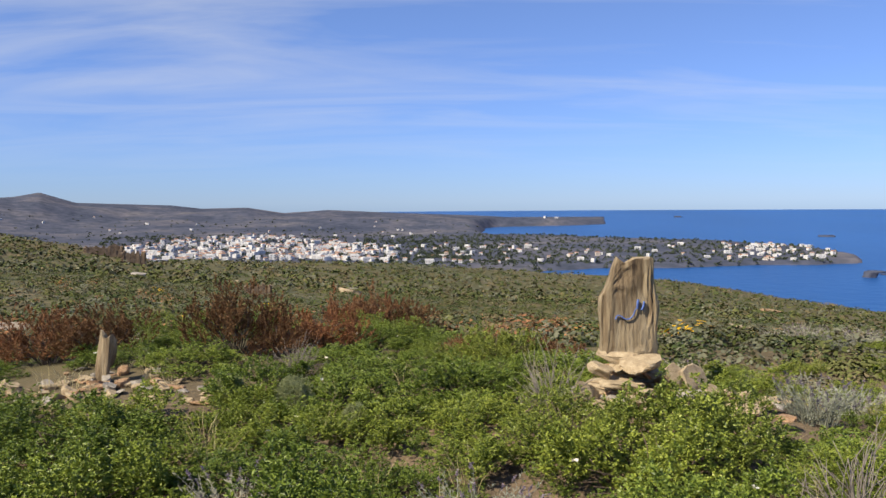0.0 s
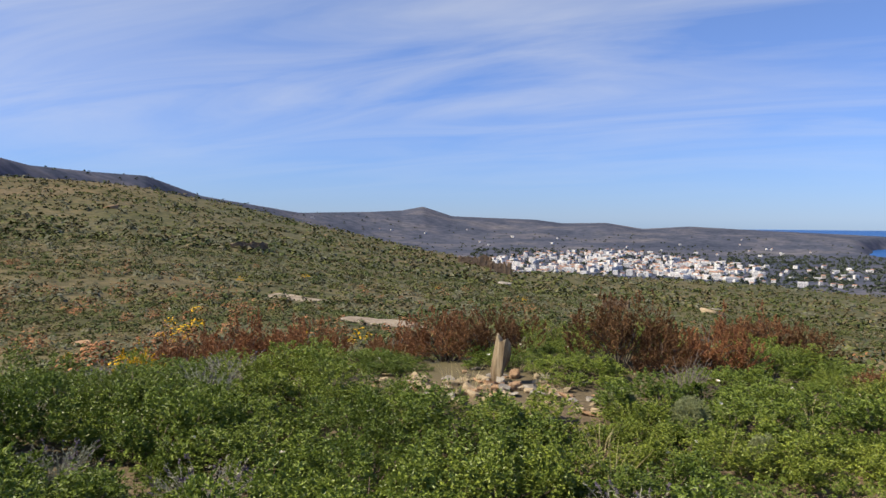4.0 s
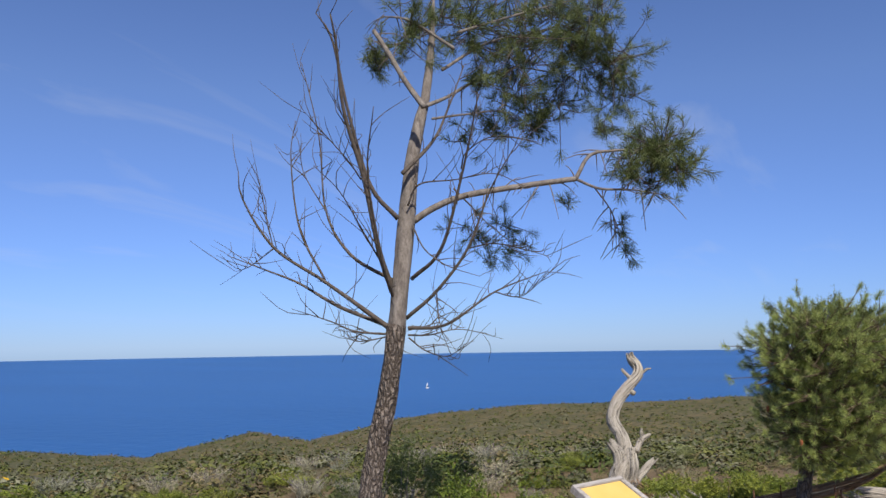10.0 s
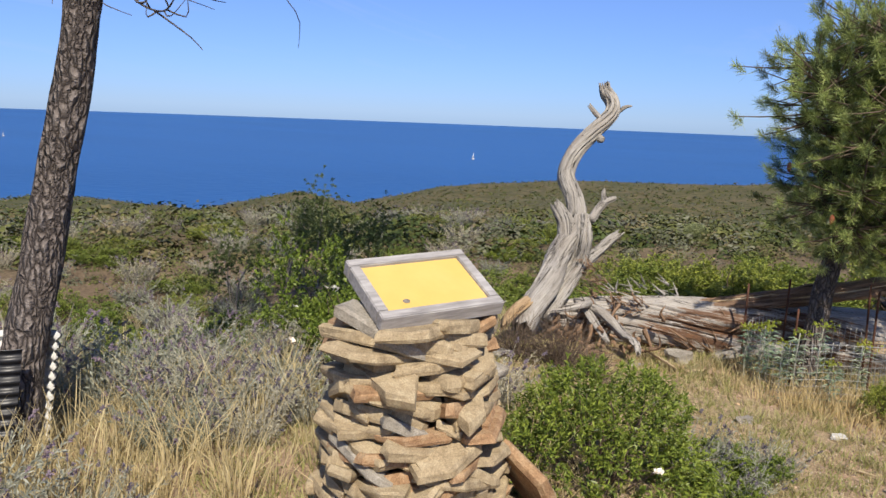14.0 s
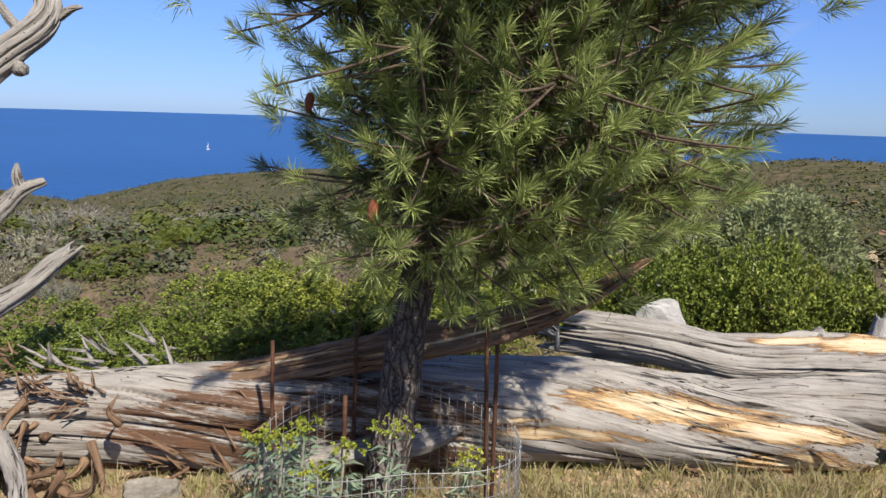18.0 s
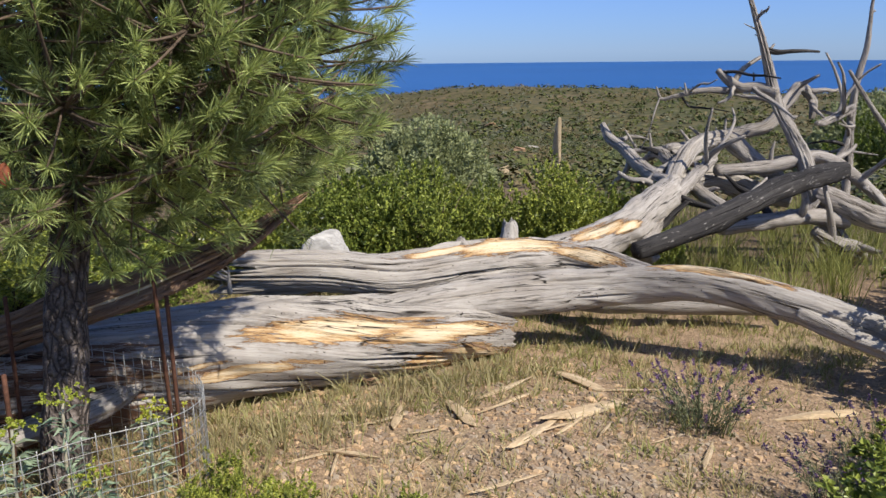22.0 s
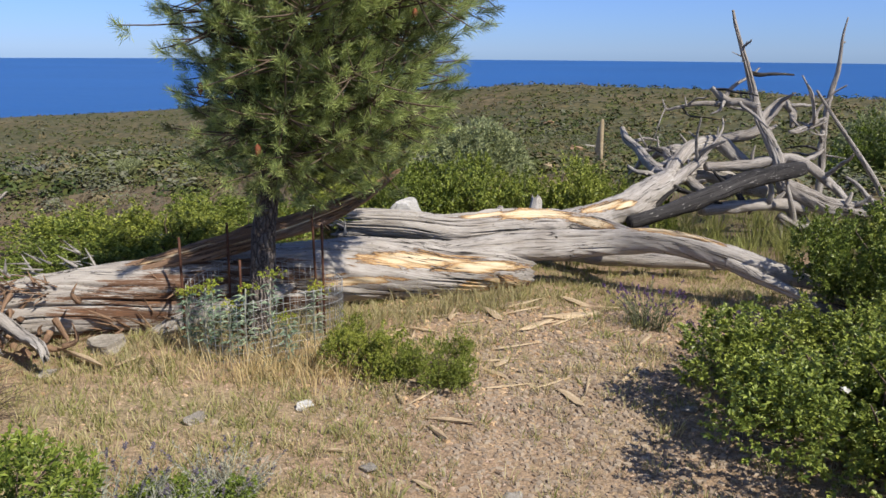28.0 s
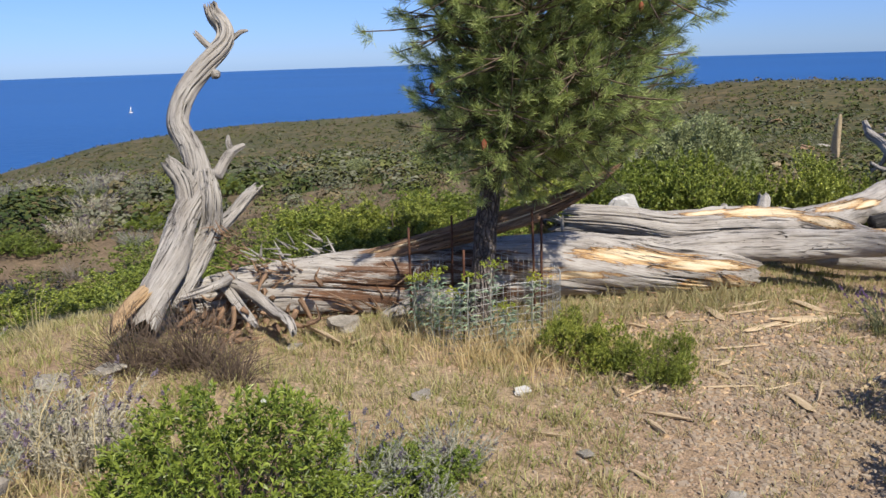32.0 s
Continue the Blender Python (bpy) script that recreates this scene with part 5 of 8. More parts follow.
def tall_pine():
    t = thing("tall_pine", "tall leaning pine with bare dead lower branches and sparse needles", "pine tree")
    tube_object("trunk", tube([(6.36, 2.93, -0.35, 0.095), (6.43, 2.95, 0.0, 0.085), (6.56, 2.93, 0.6, 0.076), (6.64, 2.84, 1.2, 0.07), (6.68, 2.80, 1.62, 0.07)], 26, 70, 0.14, 3, 12), MAT_BARK, t, "dark plated lower bark")
    tube_object("stem", tube([(6.675, 2.80, 1.56, 0.067), (6.73, 2.78, 2.0, 0.062), (6.775, 2.76, 2.36, 0.064), (6.83, 2.75, 2.75, 0.054), (6.92, 2.73, 3.1, 0.046), (7.02, 2.72, 3.35, 0.038), (7.1, 2.7, 3.8, 0.025), (7.15, 2.7, 4.2, 0.01)], 22, 70, 0.12, 5, 8), MAT_BARK_TOP, t, "pale smooth upper bark")
    DEAD = [
    [(6.75, 2.88, 1.59, 0.022), (6.61, 3.06, 1.76, 0.018), (6.46, 3.28, 1.95, 0.014), (6.27, 3.56, 2.18, 0.011), (6.12, 3.72, 2.52, 0.007), (6.07, 3.72, 2.71, 0.003)],
    [(6.72, 2.85, 1.86, 0.026), (6.56, 2.87, 2.15, 0.022), (6.38, 2.88, 2.62, 0.018), (6.18, 2.92, 3.07, 0.014), (6.03, 2.88, 3.46, 0.010), (5.91, 2.85, 3.63, 0.006)],
    [(6.50, 3.28, 1.95, 0.010), (6.44, 3.46, 2.33, 0.008), (6.41, 3.52, 2.85, 0.005), (6.45, 3.51, 3.14, 0.003)],
    [(6.71, 2.84, 1.94, 0.016), (6.67, 3.17, 2.14, 0.013), (6.66, 3.38, 2.48, 0.009), (6.68, 3.46, 3.07, 0.006), (6.66, 3.61, 3.67, 0.003)],
    [(6.68, 2.78, 2.38, 0.022), (6.53, 2.92, 2.61, 0.017), (6.36, 3.00, 3.13, 0.013), (6.22, 3.04, 3.60, 0.009), (6.11, 3.10, 3.76, 0.004)],
    [(6.73, 2.90, 1.62, 0.018), (6.67, 3.28, 1.77, 0.014), (6.63, 3.60, 1.95, 0.010), (6.62, 3.89, 2.06, 0.007), (6.57, 4.23, 2.19, 0.003)],
    [(6.74, 2.83, 1.76, 0.016), (6.47, 2.78, 2.02, 0.012), (6.16, 2.72, 2.59, 0.007), (5.93, 2.54, 2.97, 0.003)],
    [(6.73, 2.92, 1.56, 0.010), (6.52, 3.04, 1.58, 0.007), (6.32, 3.12, 1.65, 0.005), (6.09, 3.27, 1.73, 0.002)],
    [(6.79, 2.78, 1.67, 0.018), (6.79, 2.54, 1.85, 0.014), (6.79, 2.29, 2.14, 0.011), (6.74, 2.09, 2.53, 0.007), (6.71, 1.89, 2.81, 0.004)],
    [(6.77, 2.72, 1.95, 0.018), (6.66, 2.43, 2.14, 0.013), (6.49, 2.18, 2.64, 0.009), (6.30, 1.98, 3.07, 0.004)],
    [(6.80, 2.77, 1.60, 0.016), (6.85, 2.49, 1.62, 0.012), (6.91, 2.14, 1.84, 0.007), (6.99, 1.79, 1.97, 0.003)],
    [(6.80, 2.77, 1.55, 0.008), (6.96, 2.68, 1.55, 0.006), (7.13, 2.54, 1.59, 0.004), (7.32, 2.39, 1.56, 0.002)],
    [(6.66, 2.73, 2.70, 0.018), (6.88, 2.59, 2.97, 0.013), (7.05, 2.54, 3.26, 0.009), (7.21, 2.47, 3.64, 0.004)],
    [(6.81, 2.77, 1.53, 0.007), (6.75, 2.61, 1.44, 0.005), (6.70, 2.42, 1.40, 0.004), (6.62, 2.25, 1.47, 0.002)],
    [(6.32, 3.60, 2.18, 0.006), (6.26, 3.75, 2.06, 0.004), (6.22, 3.85, 2.02, 0.002)],
    [(6.32, 3.60, 2.18, 0.006), (6.33, 3.65, 2.33, 0.004), (6.28, 3.73, 2.77, 0.002)],
    [(6.46, 3.24, 2.43, 0.006), (6.52, 3.48, 2.75, 0.004), (6.65, 3.61, 3.00, 0.002)],
    [(6.54, 3.00, 2.66, 0.007), (6.35, 3.01, 2.78, 0.005), (6.07, 3.17, 3.07, 0.002)],
    [(6.92, 2.35, 2.16, 0.007), (6.91, 2.14, 2.18, 0.005), (6.90, 1.93, 2.13, 0.004), (6.90, 1.72, 2.06, 0.002)],
    [(6.86, 2.57, 1.86, 0.006), (6.75, 2.50, 1.66, 0.004), (6.64, 2.42, 1.55, 0.002)],
    [(6.73, 2.69, 2.33, 0.007), (6.64, 2.55, 2.14, 0.005), (6.57, 2.35, 2.01, 0.004), (6.52, 2.09, 1.92, 0.002)],
    [(6.57, 2.95, 2.62, 0.008), (6.40, 2.98, 2.94, 0.005), (6.20, 3.07, 3.25, 0.002)],
    [(7.04, 2.20, 1.85, 0.006), (7.03, 1.99, 1.81, 0.004), (7.00, 1.78, 1.95, 0.002)],
    [(6.67, 2.90, 2.05, 0.008), (6.40, 2.92, 2.29, 0.006), (6.15, 2.93, 2.50, 0.004), (5.89, 2.96, 2.63, 0.002)],
    [(6.75, 2.87, 1.55, 0.006), (6.53, 3.00, 1.51, 0.004), (6.34, 3.05, 1.55, 0.002)],
    [(6.84, 2.35, 2.73, 0.007), (6.67, 2.23, 2.80, 0.005), (6.55, 1.98, 2.85, 0.004), (6.50, 1.66, 2.76, 0.002)],
    [(6.70, 2.71, 2.47, 0.008), (6.68, 2.61, 2.61, 0.007), (6.74, 2.35, 2.63, 0.005), (6.81, 2.09, 2.66, 0.004), (6.86, 1.89, 2.56, 0.003)],
    ]
    rng = np.random.default_rng(4)
    for k, rows in enumerate(DEAD):
        rows = [(x, y, z, r * 0.9) for x, y, z, r in rows]
        limb = [tube(rows, 8, 26, 0.12, k)]
        q = spline(rows, 24)
        for j in range(3, 24):
            if rng.uniform() < 0.62:
                p = q[j]
                way = unit(unit(q[j, :3] - q[j - 1, :3]) * 0.8 + rng.normal(size=3) * 0.5 + np.array([0, 0, 0.45]))
                L = rng.uniform(0.08, 0.36)
                a = p[:3] + way * L * 0.5 + rng.normal(size=3) * 0.02
                b = p[:3] + way * L + np.array([0, 0, 0.08 * L]) + rng.normal(size=3) * 0.03
                limb.append(tube([(*p[:3], min(p[3], 0.004)), (*a, 0.0026), (*b, 0.0012)], 4, 6))
        tube_object("dead_branch", limb, MAT_DEADTWIG, t)
    LIVE = [
    [(6.90, 2.79, 2.38, 0.036), (6.98, 2.64, 2.49, 0.033), (7.09, 2.43, 2.58, 0.031), (7.29, 2.05, 2.65, 0.028), (7.47, 1.69, 2.70, 0.026)],
    [(7.47, 1.69, 2.70, 0.022), (7.57, 1.60, 2.89, 0.018), (7.71, 1.45, 2.94, 0.014), (7.88, 1.26, 2.96, 0.010)],
    [(7.47, 1.69, 2.70, 0.016), (7.63, 1.55, 2.64, 0.013), (7.81, 1.34, 2.64, 0.009), (7.99, 1.13, 2.61, 0.006)],
    [(7.61, 1.58, 2.64, 0.008), (7.90, 1.54, 2.52, 0.007), (8.16, 1.54, 2.38, 0.005), (8.41, 1.56, 2.28, 0.004)],
    [(6.68, 2.56, 3.17, 0.028), (6.69, 2.71, 3.38, 0.026), (6.69, 2.87, 3.65, 0.024), (6.71, 2.99, 3.83, 0.022)],
    [(6.95, 2.67, 3.27, 0.022), (7.32, 2.67, 3.44, 0.018), (7.72, 2.56, 3.69, 0.015), (8.17, 2.39, 3.90, 0.011), (8.69, 2.10, 3.95, 0.008)],
    [(6.98, 2.64, 3.17, 0.014), (7.43, 2.58, 3.31, 0.011), (7.94, 2.41, 3.44, 0.008), (8.45, 2.30, 3.37, 0.005)],
    [(7.14, 2.63, 3.60, 0.018), (7.59, 2.40, 3.94, 0.014), (8.10, 2.11, 4.12, 0.010), (8.68, 1.73, 4.11, 0.006)],
    [(7.37, 2.65, 2.70, 0.010), (7.96, 2.73, 2.63, 0.008), (8.54, 2.82, 2.57, 0.006), (9.18, 2.80, 2.44, 0.004)],
    [(7.08, 2.50, 3.73, 0.018), (6.99, 2.83, 3.98, 0.013), (6.98, 3.07, 4.06, 0.008)],
    [(7.17, 2.50, 3.89, 0.016), (7.62, 2.17, 4.14, 0.011), (8.12, 1.76, 4.40, 0.006)],
    ]
    for k, rows in enumerate(LIVE):
        rows = [(x, y, z, r * 0.75) for x, y, z, r in rows]
        limb = [tube(rows, 10, 26, 0.14, k + 60)]
        q = spline(rows, 20)
        for j in range(6, 20):
            p = q[j]
            way = unit(rng.normal(size=3) * 0.8 + np.array([0, 0, -0.25]))
            L = rng.uniform(0.08, 0.3)
            limb.append(tube([(*p[:3], min(p[3], 0.006)), (*(p[:3] + way * L * 0.5), 0.004), (*(p[:3] + way * L + [0, 0, -0.04]), 0.0018)], 4, 5))
        tube_object("branch", limb, MAT_BARK_TOP, t)
    TUFTS = [
    (7.95, 1.13, 3.00, 0.16, 22),
    (8.08, 1.01, 2.85, 0.12, 12),
    (7.81, 1.33, 2.87, 0.13, 10),
    (7.95, 1.20, 2.71, 0.14, 12),
    (8.42, 1.54, 2.23, 0.06, 4),
    (8.16, 1.54, 2.43, 0.06, 3),
    (7.58, 1.79, 2.57, 0.03, 2),
    (8.22, 2.52, 3.44, 0.22, 12),
    (8.45, 2.29, 3.44, 0.12, 8),
    (7.75, 2.23, 3.83, 0.27, 22),
    (8.37, 1.85, 3.93, 0.29, 24),
    (8.70, 1.65, 3.85, 0.17, 14),
    (8.11, 2.06, 4.22, 0.33, 26),
    (7.48, 2.50, 4.01, 0.31, 18),
    (7.08, 2.88, 3.94, 0.24, 14),
    (6.81, 3.06, 3.69, 0.09, 6),
    (8.92, 3.16, 2.65, 0.19, 7),
    (9.06, 2.87, 2.65, 0.22, 9),
    (9.03, 3.04, 2.30, 0.12, 5),
    (9.18, 2.69, 2.46, 0.11, 4),
    (7.72, 2.71, 3.21, 0.09, 4),
    (8.22, 1.64, 3.29, 0.07, 3),
    (7.52, 2.81, 4.23, 0.27, 16),
    (8.08, 1.66, 4.22, 0.23, 16),
    (7.78, 2.23, 4.45, 0.41, 26),
    (7.49, 2.79, 4.55, 0.32, 18),
    (7.74, 2.20, 4.00, 0.25, 26),
    (8.06, 1.95, 4.18, 0.28, 30),
    (8.47, 1.63, 3.94, 0.26, 28),
    (8.65, 1.55, 3.71, 0.17, 16),
    (8.31, 2.05, 3.63, 0.19, 14),
    (8.06, 2.32, 3.67, 0.19, 16),
    (7.64, 2.51, 3.67, 0.16, 12),
    (8.42, 2.32, 3.50, 0.20, 16),
    (8.07, 2.61, 3.40, 0.12, 8),
    (7.00, 2.86, 3.81, 0.13, 10),
    (6.92, 3.06, 3.69, 0.09, 8),
    (8.61, 1.73, 3.40, 0.09, 5),
    (8.26, 1.79, 4.11, 0.23, 24),
    (7.36, 2.52, 4.04, 0.17, 14),
    (7.91, 1.21, 2.99, 0.17, 22),
    (8.04, 1.09, 2.85, 0.15, 16),
    (7.75, 1.37, 2.81, 0.12, 8),
    (9.15, 3.19, 2.53, 0.12, 5),
    (9.21, 2.86, 2.41, 0.11, 5),
    ]
    tips, ways, twigs = [], [], []
    for x, y, z, s, n in TUFTS:
        for k in range(int(n * 1.7)):
            o = rng.normal(size=3) * s * 0.75
            p = np.array([x, y, z]) + o
            w = unit(o * 0.6 / max(s, 0.05) + rng.normal(size=3) * 0.35 + np.array([0, 0, 0.25]))
            tips.append(p)
            ways.append(w)
            twigs.append(tube([(*(p - o * 0.55 - w * 0.1), 0.004), (*(p - w * 0.06), 0.0035), (*p, 0.002)], 4, 4))
    tube_object("twigwork", twigs, MAT_DEADTWIG, t)
    ob = new("foliage", quad_mesh("foliage", needle_tufts(np.array(tips), np.array(ways), rng, 64, 0.10, 0.0036, 0.55, 0.09), MAT_NEEDLE_DARK))
    ob.parent = t
    return t


young_pine()
tall_pine()

# ---- stones and built things ----
MAT_SCHIST = mottled("tan schist slab", [(0.3, (0.30, 0.228, 0.14)), (0.5, (0.43, 0.335, 0.21)), (0.72, (0.53, 0.435, 0.29))], 7.0, 55, 0.88, 0.6, 0.008)
MAT_SCHIST_RED = mottled("ochre schist slab", [(0.3, (0.27, 0.15, 0.08)), (0.5, (0.40, 0.25, 0.14)), (0.72, (0.50, 0.36, 0.22))], 7.0, 55, 0.88, 0.6, 0.008)
MAT_SCHIST_GREY = mottled("grey schist slab", [(0.3, (0.25, 0.22, 0.18)), (0.5, (0.36, 0.325, 0.27)), (0.72, (0.47, 0.43, 0.37))], 7.0, 55, 0.88, 0.6, 0.008)
MAT_MENHIR = mottled("streaked standing stone", [(0.32, (0.075, 0.052, 0.034)), (0.44, (0.22, 0.16, 0.095)), (0.58, (0.34, 0.27, 0.17)), (0.74, (0.44, 0.37, 0.26))], 13.0, 48, 0.9, 1.0, 0.02, (1, 1, 0.12))
MAT_PAINT = plain("worn blue paint", (0.10, 0.17, 0.42), 0.7, 0, 40, 0.4)
MAT_FRAME = mottled("grey weathered timber", [(0.3, (0.30, 0.28, 0.27)), (0.55, (0.40, 0.38, 0.37)), (0.75, (0.48, 0.46, 0.45))], 9, 70, 0.8, 0.4, 0.003, (0.15, 1, 1))
MAT_PANEL = mottled("faded yellow panel", [(0.3, (0.62, 0.42, 0.12)), (0.7, (0.68, 0.475, 0.16))], 4, 14, 0.45, 0.02, 0.001)
for node_ in MAT_PANEL.node_tree.nodes:
    if node_.type == "MIX":
        node_.inputs[0].default_value = 0.12
MAT_PIPE = plain("black corrugated plastic", (0.022, 0.022, 0.025), 0.35, 0, 30, 0.3, 0.05)
MAT_PIPE_IN = plain("white plastic lining", (0.78, 0.77, 0.74), 0.5, 0, 20, 0.06, 0.03)
MAT_WIRE = plain("galvanised wire", (0.42, 0.42, 0.40), 0.45, 0.6, 60, 0.2)
MAT_NET = plain("green plastic net", (0.10, 0.26, 0.19), 0.6, 0, 60, 0.2)
MAT_ROD = plain("rusty iron rod", (0.13, 0.062, 0.04), 0.8, 0.3, 40, 0.4)


def stone_bm(w, d, h, seed, cuts=3, jag=0.12):
    """A split slab: a box with broken, uneven faces and knocked-off corners."""
    bm = bmesh.new()
    bmesh.ops.create_cube(bm, size=1.0)
    bmesh.ops.subdivide_edges(bm, edges=bm.edges[:], cuts=cuts, use_grid_fill=True)
    rng = np.random.default_rng(seed)
    ox, oy = rng.uniform(0, 50, 2)
    cut = rng.uniform(-0.25, 0.25, (4, 2))
    cuts_ = [(Vector(unit(rng.normal(size=3) * (1, 1, 0.45)).tolist()), rng.uniform(0.30, 0.46)) for _ in range(7)]
    for v in bm.verts:
        for n_, d_ in cuts_:
            over = v.co.dot(n_) - d_
            if over > 0:
                v.co = v.co - n_ * over * 0.9
        x, y, z = v.co
        k = 1 - 0.16 * (abs(x) > 0.45) * (abs(y) > 0.45) - 0.05 * (abs(z) > 0.45)
        nx = noise.noise(Vector((x * 2 + ox, y * 2 + oy, z * 2)))
        ny = noise.noise(Vector((x * 2 + oy, y * 2 - ox, z * 2 + 7)))
        nz = noise.noise(Vector((x * 1.6 + ox, y * 1.6, z * 1.2 + oy)))
        x2 = x * k * (1 + cut[0, 0] * y + cut[1, 0] * y * y) + jag * nx
        y2 = y * k * (1 + cut[2, 0] * x + cut[3, 0] * x * x) + jag * ny
        v.co = (x2 * w, y2 * d, (z + 0.16 * nz + cut[0, 1] * 0.5 * x) * h)
    return bm


STONES = []
for k, (sw, sd, sh) in enumerate([(1, 0.7, 0.2), (1, 0.55, 0.16), (1, 0.8, 0.3), (1, 0.65, 0.24), (1, 0.9, 0.45), (1, 0.5, 0.12), (1, 0.75, 0.55), (1, 0.6, 0.35)]):
    sb_ = stone_bm(sw, sd, sh, k + 3)
    per = []
    for mat_ in (MAT_SCHIST, MAT_SCHIST_RED, MAT_SCHIST_GREY):
        me_ = bpy.data.meshes.new("stone")
        sb_.to_mesh(me_)
        me_.materials.append(mat_)
        per.append(me_)
    sb_.free()
    STONES.append(per)


def stone_at(name, parent, x, y, z, size, rng, flat=True, tilt=8, pick=None):
    me = STONES[rng.integers(8) if pick is None else pick][rng.choice([0, 0, 0, 1, 2])]
    m = pose(x, y, z, rng.normal() * tilt, rng.normal() * tilt, rng.uniform(0, 360)) @ Matrix.Diagonal((size, size, size * rng.uniform(0.8, 1.2), 1))
    return shared(name, me, parent, m)


def slab_mesh(seed, mat):
    """A flat split stone about 1 long: an uneven many-cornered plate with chipped edges."""
    rng = np.random.default_rng(seed)
    n = int(rng.integers(6, 9))
    a = np.sort(np.linspace(0, 2 * np.pi, n, endpoint=False) + rng.uniform(-0.3, 0.3, n))
    rad = rng.uniform(0.75, 1.15, n)
    flat = np.stack([np.cos(a) * 0.5 * rad, np.sin(a) * 0.30 * rad], 1)
    tilt = rng.normal(size=2) * 0.06
    vs, fs = [], []
    for k, (z, f) in enumerate(((-0.06, 0.93), (-0.03, 1.0), (0.03, 1.0), (0.06, 0.92))):
        jit = flat * (f + rng.uniform(-0.05, 0.05, (n, 1)))
        vs += [(x, y, z + x * tilt[0] + y * tilt[1] + rng.normal() * 0.006) for x, y in jit]
    vs += [(0, 0, -0.062), (rng.normal() * 0.1, rng.normal() * 0.05, 0.064)]
    for k in range(3):
        fs += [[k * n + j, k * n + (j + 1) % n, (k + 1) * n + (j + 1) % n, (k + 1) * n + j] for j in range(n)]
    fs += [[4 * n, (j + 1) % n, j] for j in range(n)] + [[4 * n + 1, 3 * n + j, 3 * n + (j + 1) % n] for j in range(n)]
    return faces_mesh("slab", vs, fs, mat, None, False)


def info_panel():
    """Yellow sheet in a grey timber frame, tilted on a dry stone pedestal."""
    rng = np.random.default_rng(12)
    c, zg = Vector((6.75, 1.36, 0.0)), -0.32
    p = thing("stone_pedestal", "dry-stacked pedestal of tan schist slabs with a flared foot", "stone pedestal")
    slabs = [slab_mesh(600 + k, (MAT_SCHIST, MAT_SCHIST, MAT_SCHIST_RED, MAT_SCHIST, MAT_SCHIST)[k % 5] if k != 9 else MAT_SCHIST_GREY) for k in range(20)]
    z, layer = zg, 0
    while z < 0.435:
        f = (z - zg) / 0.78
        rw, rd = 0.35 - 0.09 * f, 0.31 - 0.09 * f
        hgt = rng.uniform(0.024, 0.046)
        n = int(11 - 3 * f)
        for k in range(n):
            a = 2 * math.pi * (k + rng.uniform(-0.25, 0.25)) / n + layer * 0.7
            ca, sa = math.cos(a), math.sin(a)
            size = rng.uniform(0.15, 0.36)
            me = slabs[rng.integers(20)]
            u, v = ca * rw * 0.74, sa * rd * 0.74
            x = c.x + u * 0.85 + v * 0.53
            y = c.y - u * 0.53 + v * 0.85
            turn = math.degrees(a) - 32 + 90 + rng.normal() * 22
            m = pose(x, y, z + hgt / 2 + rng.normal() * 0.008, rng.normal() * 9, rng.normal() * 13, turn) @ Matrix.Diagonal((size, size * rng.uniform(0.7, 1.0), hgt / 0.115, 1))
            shared("slab", me, p, m)
        core = STONES[0][0]
        shared("slab", core, p, pose(c.x, c.y, z + hgt / 2, 0, 0, rng.uniform(0, 360)) @ Matrix.Diagonal((rw * 0.95, rw * 0.95, hgt / 0.18, 1)))
        z += hgt * 0.92
        layer += 1
    for x, y, zz, s, tx, ty, tz in ((6.98, 1.02, -0.16, 0.42, 0, 58, -30), (7.12, 1.12, -0.2, 0.40, 10, 50, -20), (6.45, 1.05, -0.22, 0.36, 50, 5, 20), (6.85, 0.92, -0.25, 0.3, 45, 0, 10), (6.3, 1.3, -0.24, 0.34, 5, -48, 25), (7.2, 1.35, -0.25, 0.3, 0, 48, 20)):
        shared("slab", slabs[int(s * 100) % 20], p, pose(x, y, zz, tx, ty, tz) @ Matrix.Diagonal((s, s, s * 0.9, 1)))
    # panel
    o, ux = Vector((6.47, 1.31, 0.475)), Vector((0.36, -0.22, 0.015))
    uy = Vector((0.155, 0.225, 0.125))
    w, d = ux.length, uy.length
    ex = ux.normalized()
    ez = ex.cross(uy).normalized()
    ey = ez.cross(ex)
    m = Matrix(((ex.x, ey.x, ez.x, o.x), (ex.y, ey.y, ez.y, o.y), (ex.z, ey.z, ez.z, o.z), (0, 0, 0, 1)))
    t = thing("information_panel", "blank faded yellow panel in grey timber frame on stone pedestal", "information panel", m)

    def board(name, x0, y0, x1, y1, z0, z1, mat, label=""):
        bm = bmesh.new()
        bmesh.ops.create_cube(bm, size=1.0)
        for v in bm.verts:
            v.co = (x0 + (v.co.x + 0.5) * (x1 - x0), y0 + (v.co.y + 0.5) * (y1 - y0), z0 + (v.co.z + 0.5) * (z1 - z0))
        bmesh.ops.bevel(bm, geom=bm.edges[:], offset=0.003, segments=2, affect="EDGES")
        return part(name, bm, mat, t, label, False)
    rim = 0.036
    board("rail", 0, 0, w, rim, -0.038, 0.012, MAT_FRAME)
    board("rail", 0, d - rim, w, d, -0.038, 0.012, MAT_FRAME)
    board("rail", 0, rim + 0.001, rim, d - rim - 0.001, -0.038, 0.011, MAT_FRAME)
    board("rail", w - rim, rim + 0.001, w, d - rim - 0.001, -0.038, 0.011, MAT_FRAME)
    board("sheet", rim - 0.004, rim - 0.004, w - rim + 0.004, d - rim + 0.004, -0.012, 0.0, MAT_PANEL, "faded yellow sheet with a small stain")
